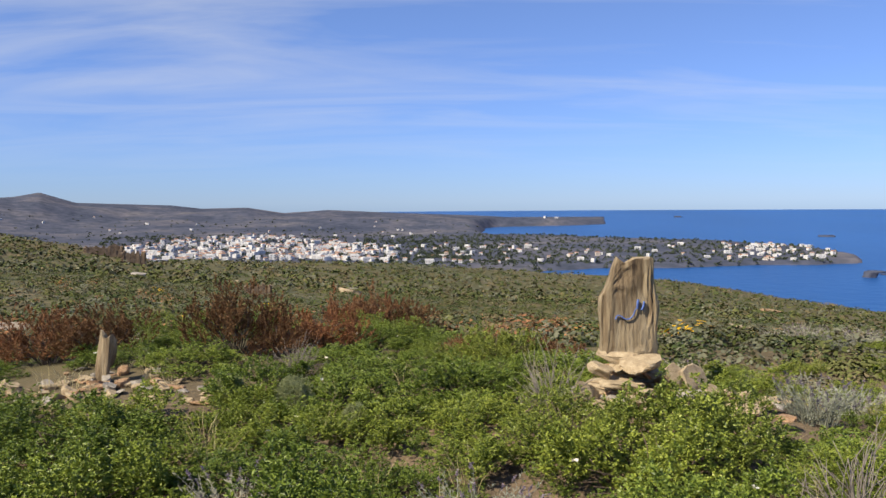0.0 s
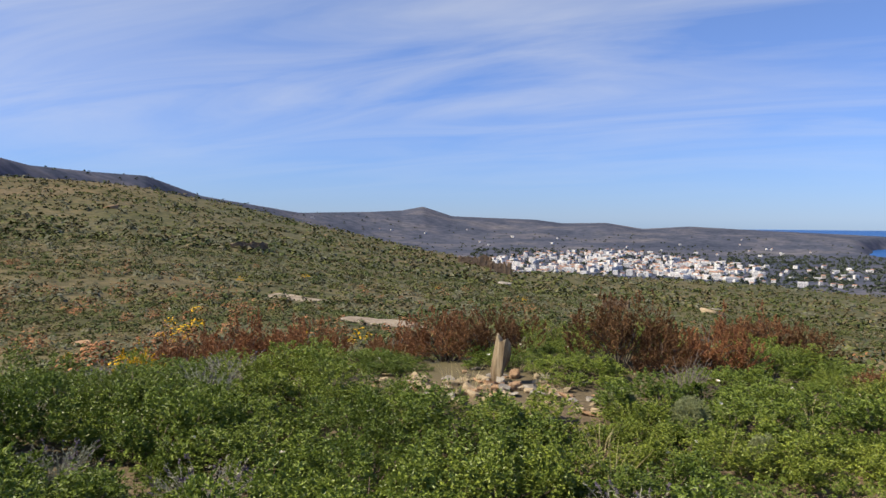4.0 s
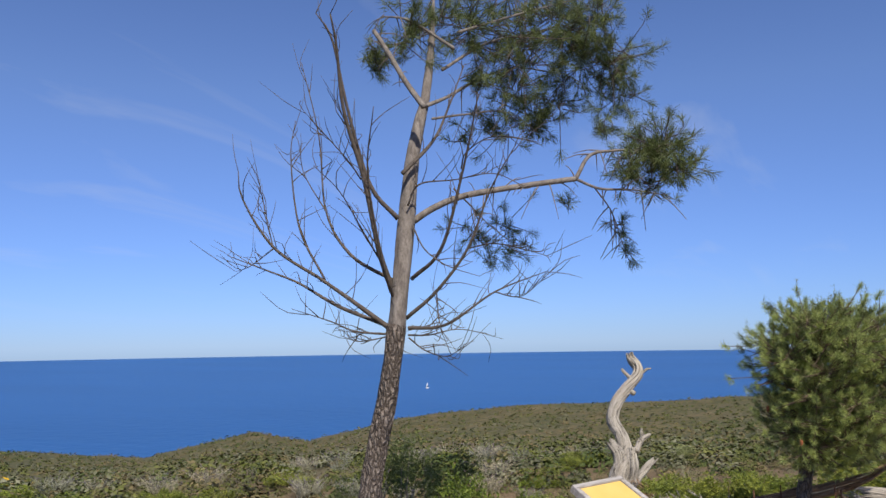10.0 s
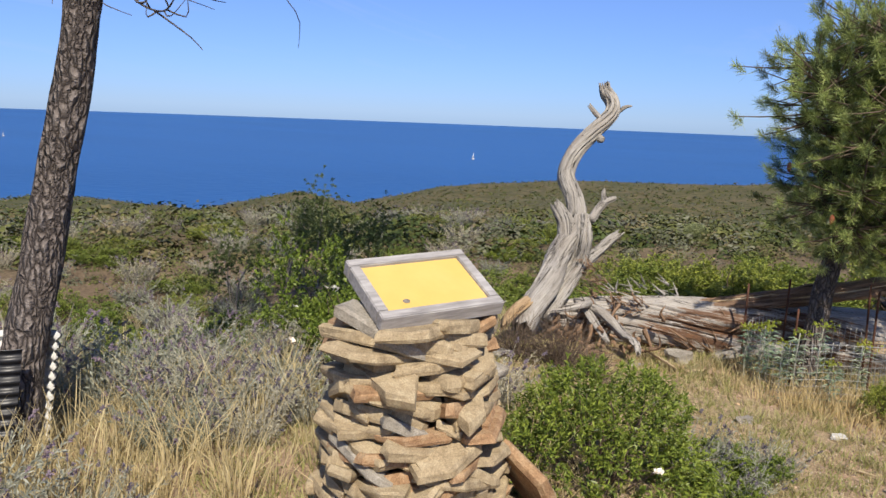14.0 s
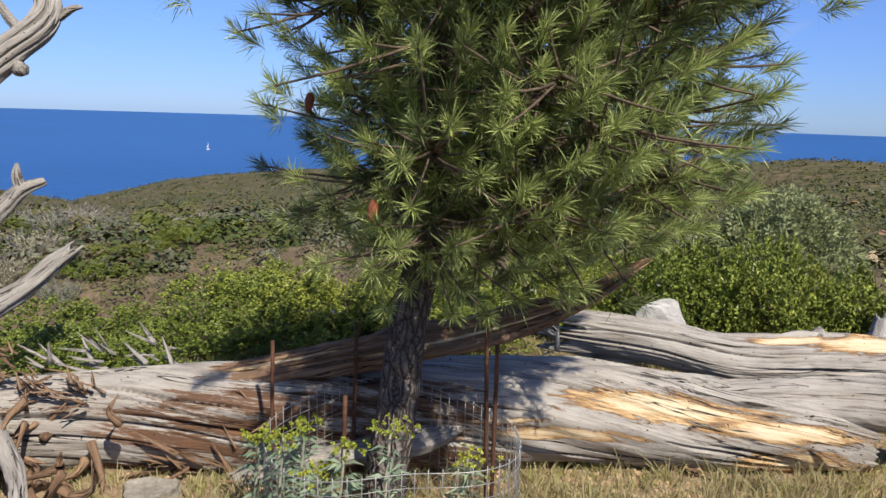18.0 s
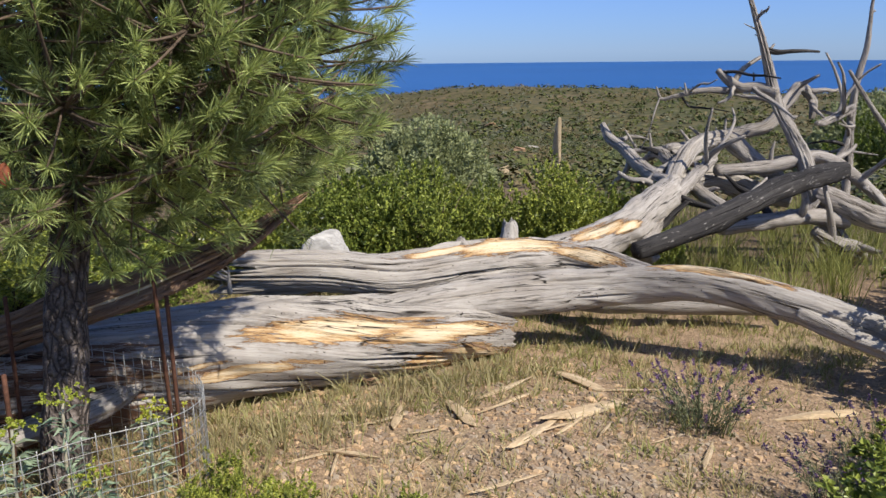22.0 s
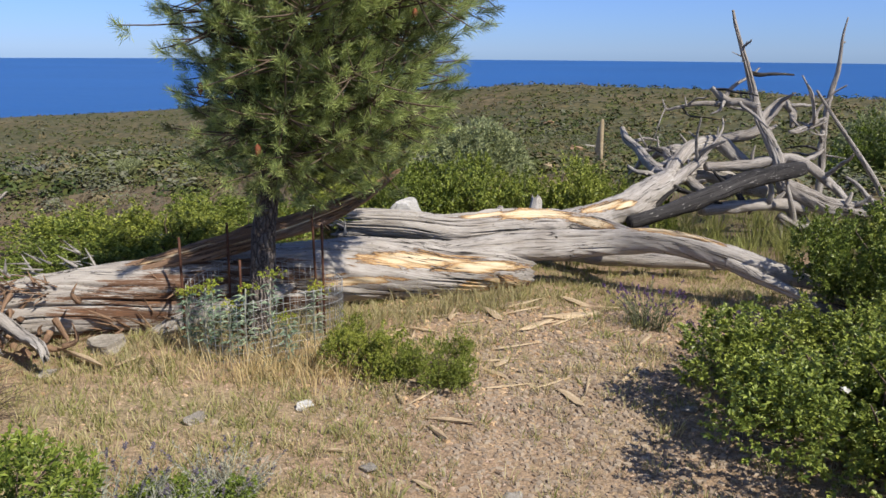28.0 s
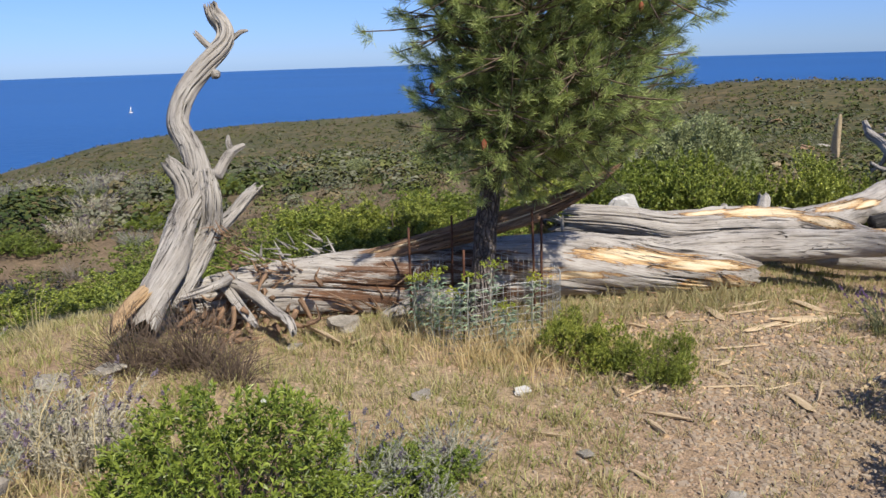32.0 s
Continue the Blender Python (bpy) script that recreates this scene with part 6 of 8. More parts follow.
    board("backing", 0.004, 0.004, w - 0.004, d - 0.004, -0.034, -0.014, MAT_FRAME)
    stain = bmesh.new()
    bmesh.ops.create_circle(stain, cap_ends=True, radius=0.010, segments=14)
    for v in stain.verts:
        v.co = (w * 0.27 + v.co.x * 1.2, d * 0.26 + v.co.y, 0.0015 + 0.0005 * math.sin(v.co.x * 400))
    part("stain", stain, MAT_GREYTWIG, t, "small grey stain")
    board("leg", w * 0.8, d * 0.35, w * 0.8 + 0.04, d * 0.35 + 0.04, -0.20, -0.035, MAT_FRAME)


def tree_guard():
    t = thing("corrugated_pipe", "black corrugated plastic pipe with white lining round trunk foot", "tree guard")
    n, rows = 44, 70
    for name, off, mat in (("shell", 0.0, MAT_PIPE), ("lining", -0.006, MAT_PIPE_IN)):
        vs = []
        for i in range(rows):
            f = i / (rows - 1)
            z = -0.36 + 0.52 * f
            r = 0.152 + off + 0.008 * math.cos(f * 2 * math.pi * 13)
            for j in range(n):
                a = radians(-40 + 285 * j / (n - 1))
                vs.append((6.33 + 0.16 * f * 0.5 + r * math.cos(a), 2.94 + r * math.sin(a), z))
        i, j = np.meshgrid(np.arange(rows - 1), np.arange(n - 1), indexing="ij")
        f = np.stack([i * n + j, i * n + j + 1, (i + 1) * n + j + 1, (i + 1) * n + j], -1).reshape(-1, 4)
        mesh_object(name, vs, f, mat, t)


def wire_cage():
    t = thing("wire_cage", "round guard of galvanised wire mesh with green netting below", "wire guard")
    cx, cy, r, z0, z1 = 9.98, 0.34, 0.40, -0.60, -0.18
    ring_n = 40

    def rad(a):
        return r * (1 + 0.07 * math.sin(3 * a + 1) + 0.04 * math.sin(5 * a))
    for k in range(11):
        z = z0 + (z1 - z0) * k / 10
        rows = [(cx + rad(a) * math.cos(a), cy + rad(a) * math.sin(a), z + 0.02 * math.sin(2 * a), 0.0014 if k < 10 else 0.002) for a in np.linspace(0, 2 * math.pi, ring_n + 1)]
        tube_object("wire", tube(rows, 4, 120), MAT_NET if k < 3 else MAT_WIRE, t)
    upright = tubes_mesh("wire", [tube([(0, 0, z0, 0.0014), (0.004, 0, -0.4, 0.0014), (0, 0, z1 + 0.012, 0.0014)], 4, 6)], MAT_WIRE)
    for k in range(64):
        a = 2 * math.pi * k / 64
        shared("wire", upright, t, pose(cx + rad(a) * math.cos(a), cy + rad(a) * math.sin(a), 0.02 * math.sin(2 * a)))
    for k, (x, y, z, lx, ly) in enumerate(((10.05, 0.03, 0.10, 0.02, 0.0), (10.17, 0.08, 0.12, 0.05, -0.02), (9.80, 0.45, -0.02, 0.0, 0.01), (10.05, 0.78, 0.05, -0.02, 0.0), (10.25, 0.55, 0.08, 0.0, 0.01))):
        s = thing("iron_stake", "thin rusty iron rod driven in beside the wire guard", "stake", group="stakes of the wire guard")
        tube_object("rod", tube([(x + lx, y + ly, -0.66, 0.007), (x + lx * 0.5, y + ly * 0.5, -0.3, 0.007), (x, y, z, 0.007)], 8, 8, 0.05, k), MAT_ROD, s)


def standing_stone():
    t = thing("standing_stone", "tall tan standing stone streaked brown with blue paint marks", "standing stone")
    nz = 44
    W, D, H, x0, y0, z0 = 0.47, 0.20, 0.74, 1.315, 6.47, 0.31
    rows = []
    for i in range(nz):
        f = i / (nz - 1)
        left = -0.5 + 0.02 * math.sin(f * 9) + 0.34 * max(0, f - 0.62) ** 1.1 / 0.38 * 0.9
        right = 0.5 - 0.10 * max(0, f - 0.55) / 0.45 + 0.02 * math.sin(f * 13 + 1) - 0.06 * max(0, 0.12 - f) / 0.12
        for j in range(48):
            a = 2 * math.pi * j / 48
            ca, sa = math.cos(a), math.sin(a)
            sx = math.copysign(abs(ca) ** 0.35, ca)
            sy = math.copysign(abs(sa) ** 0.55, sa)
            u = left + (sx + 1) / 2 * (right - left)
            rid = 0.16 * noise.noise(Vector((u * 9, sy * 2, f * 1.2))) + 0.16 * noise.noise(Vector((u * 24, sy * 3, f * 2.0)))
            top = 1 + 0.10 * noise.noise(Vector((u * 6, 3.1, 0.4))) * f
            rows.append((x0 + u * W, y0 + sy * D * (0.5 - 0.14 * f) * (1 + rid * 2.2) + rid * 0.03, z0 + f * H * top - 0.04 * (1 - f) * (sx > 0.5)))
    i, j = np.meshgrid(np.arange(nz - 1), np.arange(48), indexing="ij")
    jn = (j + 1) % 48
    faces = np.stack([i * 48 + j, i * 48 + jn, (i + 1) * 48 + jn, (i + 1) * 48 + j], -1).reshape(-1, 4).tolist()
    faces += [list(range((nz - 1) * 48, nz * 48)), list(range(47, -1, -1))]
    me = faces_mesh("slab", rows, faces, MAT_MENHIR, None, False)
    ob = new("slab", me)
    ob.parent = t
    # paint strokes lie on the front face
    front = y0 - D * 0.5 * 0.93 - 0.012
    strokes = ([(-0.30, 0.385), (-0.27, 0.425), (-0.2, 0.425), (-0.1, 0.39), (0.0, 0.40), (0.06, 0.44), (0.1, 0.50)], [(0.13, 0.50), (0.14, 0.56), (0.15, 0.60)], [(0.22, 0.49), (0.26, 0.54), (0.27, 0.58)])
    for k, s in enumerate(strokes):
        tube_object("paint", tube([(x0 + u * W * 0.85, front + 0.012 * f, z0 + f * H, 0.006 if k == 0 else 0.010) for u, f in s], 8, 40, 0.4, k, 0, 0.9), MAT_PAINT, t, "worn blue paint stroke")
    rng = np.random.default_rng(21)
    pile = thing("stone_pile", "heap of flat tan stones heaped under the standing stone", "stone pile")
    for k in range(92):
        x = 1.52 + rng.normal() * 0.40
        y = 6.28 + rng.normal() * 0.22
        h = 0.34 * math.exp(-((x - 1.40) / 0.50) ** 2 - ((y - 6.38) / 0.35) ** 2)
        stone_at("stone", pile, x, y, -0.06 + h * rng.uniform(0.3, 0.98), rng.uniform(0.12, 0.30), rng, True, 12, int(rng.choice([0, 1, 3, 5, 5, 2])))
    for x, y, z, s, tx, ty, tz, p_ in ((1.62, 6.12, 0.20, 0.24, 75, 20, 10, 3), (1.74, 6.15, 0.16, 0.26, 70, -15, 40, 2), (1.92, 6.12, 0.05, 0.22, 60, 10, 20, 3), (2.06, 6.15, 0.02, 0.2, 50, 0, 70, 2), (1.18, 6.12, 0.13, 0.40, 5, 4, 5, 5), (1.05, 6.2, 0.22, 0.2, 20, 10, 50, 4), (1.38, 6.2, 0.27, 0.34, 4, -5, 15, 0), (0.92, 6.1, 0.08, 0.25, 60, 0, 30, 3), (1.3, 6.45, 0.27, 0.5, 0, 0, 10, 3)):
        shared("stone", STONES[p_][0], pile, pose(x, y, z, tx, ty, tz) @ Matrix.Diagonal((s, s, s, 1)))
    # the little one
    t2 = thing("small_standing_stone", "small reddish-tan standing stone in a patch of rubble", "standing stone")
    bm = stone_bm(0.19, 0.12, 0.44, 77, 5, 0.07)
    for v in bm.verts:
        f = v.co.z / 0.46 + 0.5
        v.co.x = v.co.x * (1.0 - 0.12 * f) + 0.05 * max(0, f - 0.3)
        v.co += Vector((-3.27, 7.02, 0.14))
    part("slab", bm, MAT_MENHIR, t2, "", False)
    rub = thing("rubble_patch", "scatter of pale broken stones on bare ground", "rubble")
    for k in range(150):
        x, y = -3.25 + rng.normal() * 0.62, 6.7 + rng.normal() * 0.36
        stone_at("stone", rub, x, y, float(ground(x, y)) + 0.015, rng.uniform(0.04, 0.16), rng, True, 14)
    # grey schist post far behind the log
    t3 = thing("stone_post", "slim upright schist post on a low cairn", "stone post")
    bm = stone_bm(0.20, 0.15, 0.95, 79, 4, 0.06)
    for v in bm.verts:
        v.co += Vector((20.8, -5.57, -0.83))
    part("slab", bm, MAT_SCHIST, t3, "", False)
    cairn = thing("stone_cairn", "low heap of loose stones at the foot of the post", "cairn")
    for k in range(46):
        x, y = 20.4 + rng.normal() * 0.5, -5.9 + rng.normal() * 0.9
        stone_at("stone", cairn, x, y, float(ground(x, y)) + rng.uniform(0.03, 0.22), rng.uniform(0.15, 0.4), rng, True, 14)


MAT_STUB = mottled("bleached broken wood", [(0.3, (0.32, 0.305, 0.285)), (0.5, (0.45, 0.435, 0.41)), (0.72, (0.54, 0.525, 0.50))], 9.0, 70, 0.9, 0.6, 0.006, (1, 0.25, 1))
fallen_tree()
snag()
info_panel()
tree_guard()
wire_cage()
standing_stone()

# ---- plants ----
CISTUS = [mounds_mesh("foliage", 10 + k, 1.1, (0.72, 0.62, 0.80, 0.66, 0.58)[k], 9, 125, 14, 0.029, 0.0135, MAT_CISTUS) for k in range(5)]
CISTUS_STEM = [stems_mesh("stems", 10 + k, 1.0, 1.0, (0.50, 0.42, 0.56, 0.46, 0.38)[k], 42, MAT_TWIG, 0.006) for k in range(5)]
LENTISK = [mounds_mesh("foliage", 30 + k, 1.25, 0.74, 11, 165, 15, 0.027, 0.0150, MAT_LENTISK, 1.0, 0.06, 0.4) for k in range(4)]
LENTISK_STEM = [stems_mesh("stems", 30 + k, 1.15, 1.0, 0.62, 44, MAT_TWIG, 0.007) for k in range(4)]
OLIVE = bush_mesh("foliage", 40, 1.3, 1.3, 1.02, 2600, 14, 0.046, 0.0150, MAT_OLIVE, 0.9, 0.07, 0.22, 0.25)
OLIVE_STEM = stems_mesh("twigwork", 40, 1.2, 1.2, 0.9, 60, MAT_GREYTWIG, 0.009)
LUSH = bush_mesh("foliage", 44, 1.0, 0.95, 0.52, 980, 18, 0.029, 0.0090, MAT_LUSH, 1.15, 0.09, 0.35, 0.4)
LUSH_STEM = stems_mesh("stems", 44, 1.0, 0.95, 0.52, 60, MAT_TWIG, 0.005)


def rust_meshes(seed):
    """A chunky dead bush: heads of short upright brown brushes on bare stems."""
    leaf = mounds_mesh("foliage", seed, 1.0, 0.80, 12, 46, 34, 0.026, 0.011, MAT_RUST, 0.85, 0.10, 0.7, 0.5)
    return leaf, stems_mesh("stems", seed, 0.9, 0.9, 0.6, 60, MAT_DEADTWIG, 0.006)


RUST = [rust_meshes(60 + k) for k in range(3)]


def lavender_meshes(seed, w=0.5, h=0.36, count=120, heads=0.32, leaf=None, head_mat=None):
    leaf, head_mat = leaf or MAT_LAV, head_mat or MAT_LAVHEAD
    rng = np.random.default_rng(seed)
    (v, f), tip, way = spikes_mesh("x", seed, w, h, count, MAT_LAV, 0.0028, 0.75)
    n, m = len(tip), 22
    t = rng.uniform(0.1, 1, (n, m, 1))
    base = tip[:, None] - way[:, None] * t * h * 0.75
    lw = unit(way[:, None] + rng.normal(size=(n, m, 3)) * 0.55)
    low = quad_mesh("foliage", merge_quads((v, f), leaf_quads(base.reshape(-1, 3), lw.reshape(-1, 3), 0.032, 0.0062, rng)), leaf)
    sel = rng.uniform(0, 1, n) < heads
    tb, wb = tip[sel], way[sel]
    t = rng.uniform(0, 1, (len(tb), 22, 1))
    base = tb[:, None] + wb[:, None] * (t * 0.034 - 0.006)
    lw = unit(wb[:, None] * 0.8 + rng.normal(size=(len(tb), 22, 3)) * 0.7)
    head = quad_mesh("flower_heads", leaf_quads(base.reshape(-1, 3), lw.reshape(-1, 3), 0.014, 0.008, rng), head_mat)
    return low, head


MAT_LAVGREEN = leafy("green lavender leaf", (0.085, 0.105, 0.055), (0.20, 0.22, 0.13), 0.8, trans=0.15)
MAT_LAVDEEP = leafy("deep purple lavender head", (0.07, 0.045, 0.11), (0.20, 0.13, 0.26), 0.8, trans=0.1)
LAVENDER = [lavender_meshes(70 + k) for k in range(3)] + [lavender_meshes(79, 0.42, 0.36, 75, 0.8, MAT_LAVGREEN, MAT_LAVDEEP)]
DRYTWIG = stems_mesh("twigwork", 75, 0.7, 0.6, 0.42, 110, MAT_GREYTWIG, 0.003, 1.0)
DRYRED = stems_mesh("stems", 76, 0.8, 0.6, 0.36, 210, MAT_TWIG, 0.0022, 1.0)


def flower_mesh(seed, mat, r=0.02):
    rng = np.random.default_rng(seed)
    a = np.arange(5) * 2 * np.pi / 5 + rng.uniform(0, 1)
    way = np.stack([np.cos(a), np.sin(a), np.full(5, 0.35)], 1)
    return quad_mesh("flower", leaf_quads(np.zeros((5, 3)), unit(way), r, r * 0.95, rng, 0.0, 0.1), mat)


FLOWER_WHITE, FLOWER_PINK, FLOWER_YELLOW = flower_mesh(1, MAT_PETAL, 0.024), flower_mesh(2, MAT_PINK, 0.03), flower_mesh(3, MAT_YELLOW, 0.017)
prng = np.random.default_rng(99)


def plant(name, label, category, x, y, meshes, size=1.0, high=1.0, turn=None, group="", sink=0.03, flowers=0, flower=None):
    z = float(ground(x, y)) - sink
    m = pose(x, y, z, 0, 0, prng.uniform(0, 360) if turn is None else turn) @ Matrix.Diagonal((size, size, size * high, 1))
    t = thing(name, label, category, m, group)
    for nm, me in meshes:
        shared(nm, me, t)
    for k in range(flowers):
        a, u = prng.uniform(0, 6.28), prng.uniform(0.45, 0.98)
        c = math.sqrt(1 - u * u)
        shared("flower", flower or FLOWER_WHITE, t, pose(0.52 * c * math.cos(a), 0.52 * c * math.sin(a), 0.50 * u, prng.uniform(-35, 35), prng.uniform(-35, 35), 0) @ Matrix.Diagonal((1 / size, 1 / size, 1 / (size * high), 1)))
    return t


def cistus(x, y, size=1.0, high=1.0, k=None, flowers=None):
    k = int(prng.integers(5)) if k is None else k
    fl = int(prng.choice([0, 0, 1, 1, 2, 3])) if flowers is None else flowers
    return plant("rockrose_bush", "bright green rockrose bush dotted with small white flowers" if fl else "bright green rockrose bush", "bush", x, y, [("foliage", CISTUS[k]), ("twigwork", CISTUS_STEM[k])], size, high, group="rockrose bushes", flowers=fl)


def lentisk(x, y, size=1.0, high=1.0, k=None, flowers=0):
    k = int(prng.integers(4)) if k is None else k
    return plant("mastic_bush", "dense dark green mastic bush on dry ground", "bush", x, y, [("foliage", LENTISK[k]), ("twigwork", LENTISK_STEM[k])], size, high, group="mastic bushes", flowers=flowers)


def rust(x, y, size=1.0, high=1.0):
    return plant("dead_heath", "rust-brown dried heath bush with upright sprays", "bush", x, y, list(zip(("foliage", "twigwork"), RUST[int(prng.integers(3))])), size, high, group="dried heath bushes")


def lavender(x, y, size=1.0, high=1.0, k=None):
    low, head = LAVENDER[int(prng.integers(3)) if k is None else k]
    return plant("lavender", "grey-green wild lavender with purple flower heads", "lavender", x, y, [("foliage", low), ("flowering", head)], size, high, group="lavender plants")


def drytwigs(x, y, size=1.0, high=1.0, red=False):
    return plant("dry_shrub", "leafless dry shrub of fine grey-brown twigs", "shrub", x, y, [("twigwork", DRYRED if red else DRYTWIG)], size, high, group="dry shrubs")


# the slope round the starting point
taken = []
BARE = [(-3.3, 6.7, 1.05), (-4.0, 6.6, 0.8), (-2.5, 6.5, 0.7), (-2.9, 5.9, 0.5), (1.5, 6.25, 0.62), (2.5, 5.7, 0.55), (3.0, 5.2, 0.4), (6.4, 2.9, 0.75), (5.6, 2.2, 0.5), (6.75, 1.4, 0.9),
        (-2.3, 8.5, 0.9), (-1.5, 8.7, 0.7), (-4.2, 8.4, 0.8), (-5.2, 8.3, 0.6), (-6.6, 8.0, 0.7), (1.3, 5.55, 0.35), (1.8, 5.4, 0.4)]


def free(x, y, gap):
    return all((x - a) ** 2 + (y - b) ** 2 > gap * gap for a, b in taken) and all((x - a) ** 2 + (y - b) ** 2 > r * r for a, b, r in BARE)


for trial in range(6500):
    x, y = prng.uniform(-13, 9.5), prng.uniform(1.6, 10.5)
    if y < 1.75 + 0.20 * max(x, 0) or not free(x, y, 0.60) or (x > 5.2 and y < 3.5) or (x < -1 and y < 1.8):
        continue
    taken.append((x, y))
    if x > 1.6 and math.hypot(x - 0.3, y) > 7.4 + 0.5 * math.sin(x * 3):
        v = prng.uniform()
        if v < 0.40:
            lavender(x, y, prng.uniform(0.8, 1.2), 0.7)
        elif v < 0.75:
            lentisk(x, y, prng.uniform(0.5, 0.8), 0.5)
        else:
            cistus(x, y, prng.uniform(0.5, 0.8), 0.5, None, 0)
        continue
    u = prng.uniform()
    near_tree = (x - 6.4) ** 2 + (y - 3.4) ** 2 < 3.2
    s = prng.uniform(0.7, 1.2)
    if prng.uniform() < 0.07:
        continue
    if near_tree and u < 0.7:
        lavender(x, y, prng.uniform(1.0, 1.5), 1.0)
    elif u < 0.80:
        cistus(x, y, s, prng.uniform(0.8, 1.3) * float(np.interp(y, [3.0, 4.4, 7.0, 7.8], [0.78, 0.54, 0.48, 0.4])))
    elif u < 0.87:
        lentisk(x, y, s * 0.85, 0.8)
    elif u < 0.95:
        lavender(x, y, prng.uniform(0.8, 1.15), 0.9)
    else:
        drytwigs(x, y, prng.uniform(0.9, 1.3), 1.0)
# small ones fill the gaps
fill = []
for trial in range(5200):
    x, y = prng.uniform(-8, 8.0), prng.uniform(1.7, 6.5)
    if y < 1.8 + 0.20 * max(x, 0) or not free(x, y, 0.38) or (x > 5.2 and y < 3.5):
        continue
    taken.append((x, y))
    fill.append((x, y, prng.uniform(0.45, 0.7), prng.uniform(0.7, 1.1) * float(np.interp(y, [3.0, 4.4], [1.0, 0.7]))))
for x, y, s, h in ((-2.5, 8.5, 1.1, 1.0), (-1.6, 8.8, 1.0, 0.9), (-2.0, 8.4, 0.8, 0.8), (-4.5, 8.4, 1.0, 0.85), (-5.2, 8.5, 0.9, 0.7), (-3.9, 8.3, 1.0, 0.85), (-6.3, 8.1, 1.1, 0.8), (-7.3, 8.0, 1.2, 0.9), (-8.3, 8.0, 1.2, 0.9),
                   (0.6, 9.5, 1.1, 0.62), (1.1, 9.4, 1.0, 0.6), (0.1, 9.6, 1.0, 0.55), (-1.5, 11.6, 1.3, 0.8), (-0.9, 11.8, 1.1, 0.7), (7.6, 8.3, 1.1, 0.6), (8.3, 8.1, 1.1, 0.55), (7.0, 8.5, 0.9, 0.5)):
    rust(x, y, s, h * 1.05)
for trial in range(1500):
    b, r = radians(prng.uniform(-5, 82)), prng.uniform(6.5, 17)
    x, y = HUB[0] + r * math.sin(b), HUB[1] + r * math.cos(b)
    if y < 3.9 or (y < 9.5 and x < 9.5) or not free(x, y, 0.62):
        continue
    taken.append((x, y))
    u, s = prng.uniform(), prng.uniform(0.55, 1.0)
    if u < 0.10:
        cistus(x, y, s, 0.5, None, 0)
    elif u < 0.30:
        lentisk(x, y, s * 0.8, 0.42)
    elif u < 0.85:
        lavender(x, y, s * 1.2, 0.9)
    else:
        drytwigs(x, y, s, 0.8)
# a gorse bush in flower at the edge of the slope
GORSE = (bush_mesh("flowering", 47, 0.8, 0.7, 0.5, 160, 16, 0.022, 0.016, MAT_GORSE, 1.0, 0.07, 0.5, 0.4), bush_mesh("foliage", 48, 0.82, 0.72, 0.5, 260, 14, 0.03, 0.008, MAT_CISTUS, 1.0, 0.09, 0.5, 0.5))
for x, y, s in ((-7.6, 6.6, 0.95), (-8.2, 6.9, 0.7), (2.9, 8.6, 0.5)):
    plant("gorse_bush", "gorse bush covered in bright yellow flowers", "bush", x, y, [("flowering", GORSE[0]), ("foliage", GORSE[1])], s, 1.0, None, "gorse bushes")
for trial in range(700):
    x, y = prng.uniform(8.3, 12.5), prng.uniform(3.9, 7.5)
    if free(x, y, 0.42):
        taken.append((x, y))
        fill.append((x, y, prng.uniform(0.5, 0.8), prng.uniform(0.3, 0.5)))


def low_shrubs():
    """The small shrubs between the large ones, too many to tell apart."""
    rng = np.random.default_rng(52)
    sets = []
    for k in range(4):
        me = mounds_mesh("foliage", 52 + k, 1.1, 0.6, 5, 60, 13, 0.036, 0.013, MAT_CISTUS)
        v = np.empty(len(me.vertices) * 3)
        me.vertices.foreach_get("co", v)
        sets.append(v.reshape(-1, 3))
        bpy.data.meshes.remove(me)
    vs = []
    for k, (x, y, s, h) in enumerate(fill[:170]):
        v, a = sets[k % 4], rng.uniform(0, 6.28)
        c, q = math.cos(a) * s, math.sin(a) * s
        vs.append(np.stack([v[:, 0] * c - v[:, 1] * q + x, v[:, 0] * q + v[:, 1] * c + y, v[:, 2] * s * h + float(ground(x, y)) - 0.03], 1))
    vs = np.vstack(vs)
    tagged(mesh_object("low_rockrose", vs, np.arange(len(vs)).reshape(-1, 4), MAT_CISTUS, None, False), "low green rockrose shrubs filling gaps between bushes", "shrubs", kind="stuff")


low_shrubs()
# by the panel, the snag and the log
plant("rockrose_bush", "rounded lush green rockrose bush with narrow leaves", "bush", 7.6, 0.98, [("foliage", LUSH), ("twigwork", LUSH_STEM)], 0.95, 1.0, 30, "rockrose bushes", flowers=2)
cistus(7.95, 0.62, 0.5, 0.8, 1, 1)
cistus(8.2, 0.55, 0.45, 0.7, 3, 0)
cistus(8.35, 2.75, 0.95, 1.15, 2, 14)
for x, y, s in ((8.05, 0.72, 0.85), (7.95, 0.5, 0.7), (8.35, 0.42, 0.6), (8.15, 1.75, 0.95), (8.3, 2.05, 0.8), (7.75, 1.95, 0.8), (7.4, 2.3, 0.9), (7.2, 2.7, 1.0), (9.05, 2.9, 0.7)):
    lavender(x, y, s)
for x, y, s in ((10.0, -1.87, 0.82), (9.36, -2.0, 0.75), (9.15, -1.85, 0.7), (9.5, -2.25, 0.7), (8.95, -1.95, 0.75)):
    lavender(x, y, s, 1.0, 3)
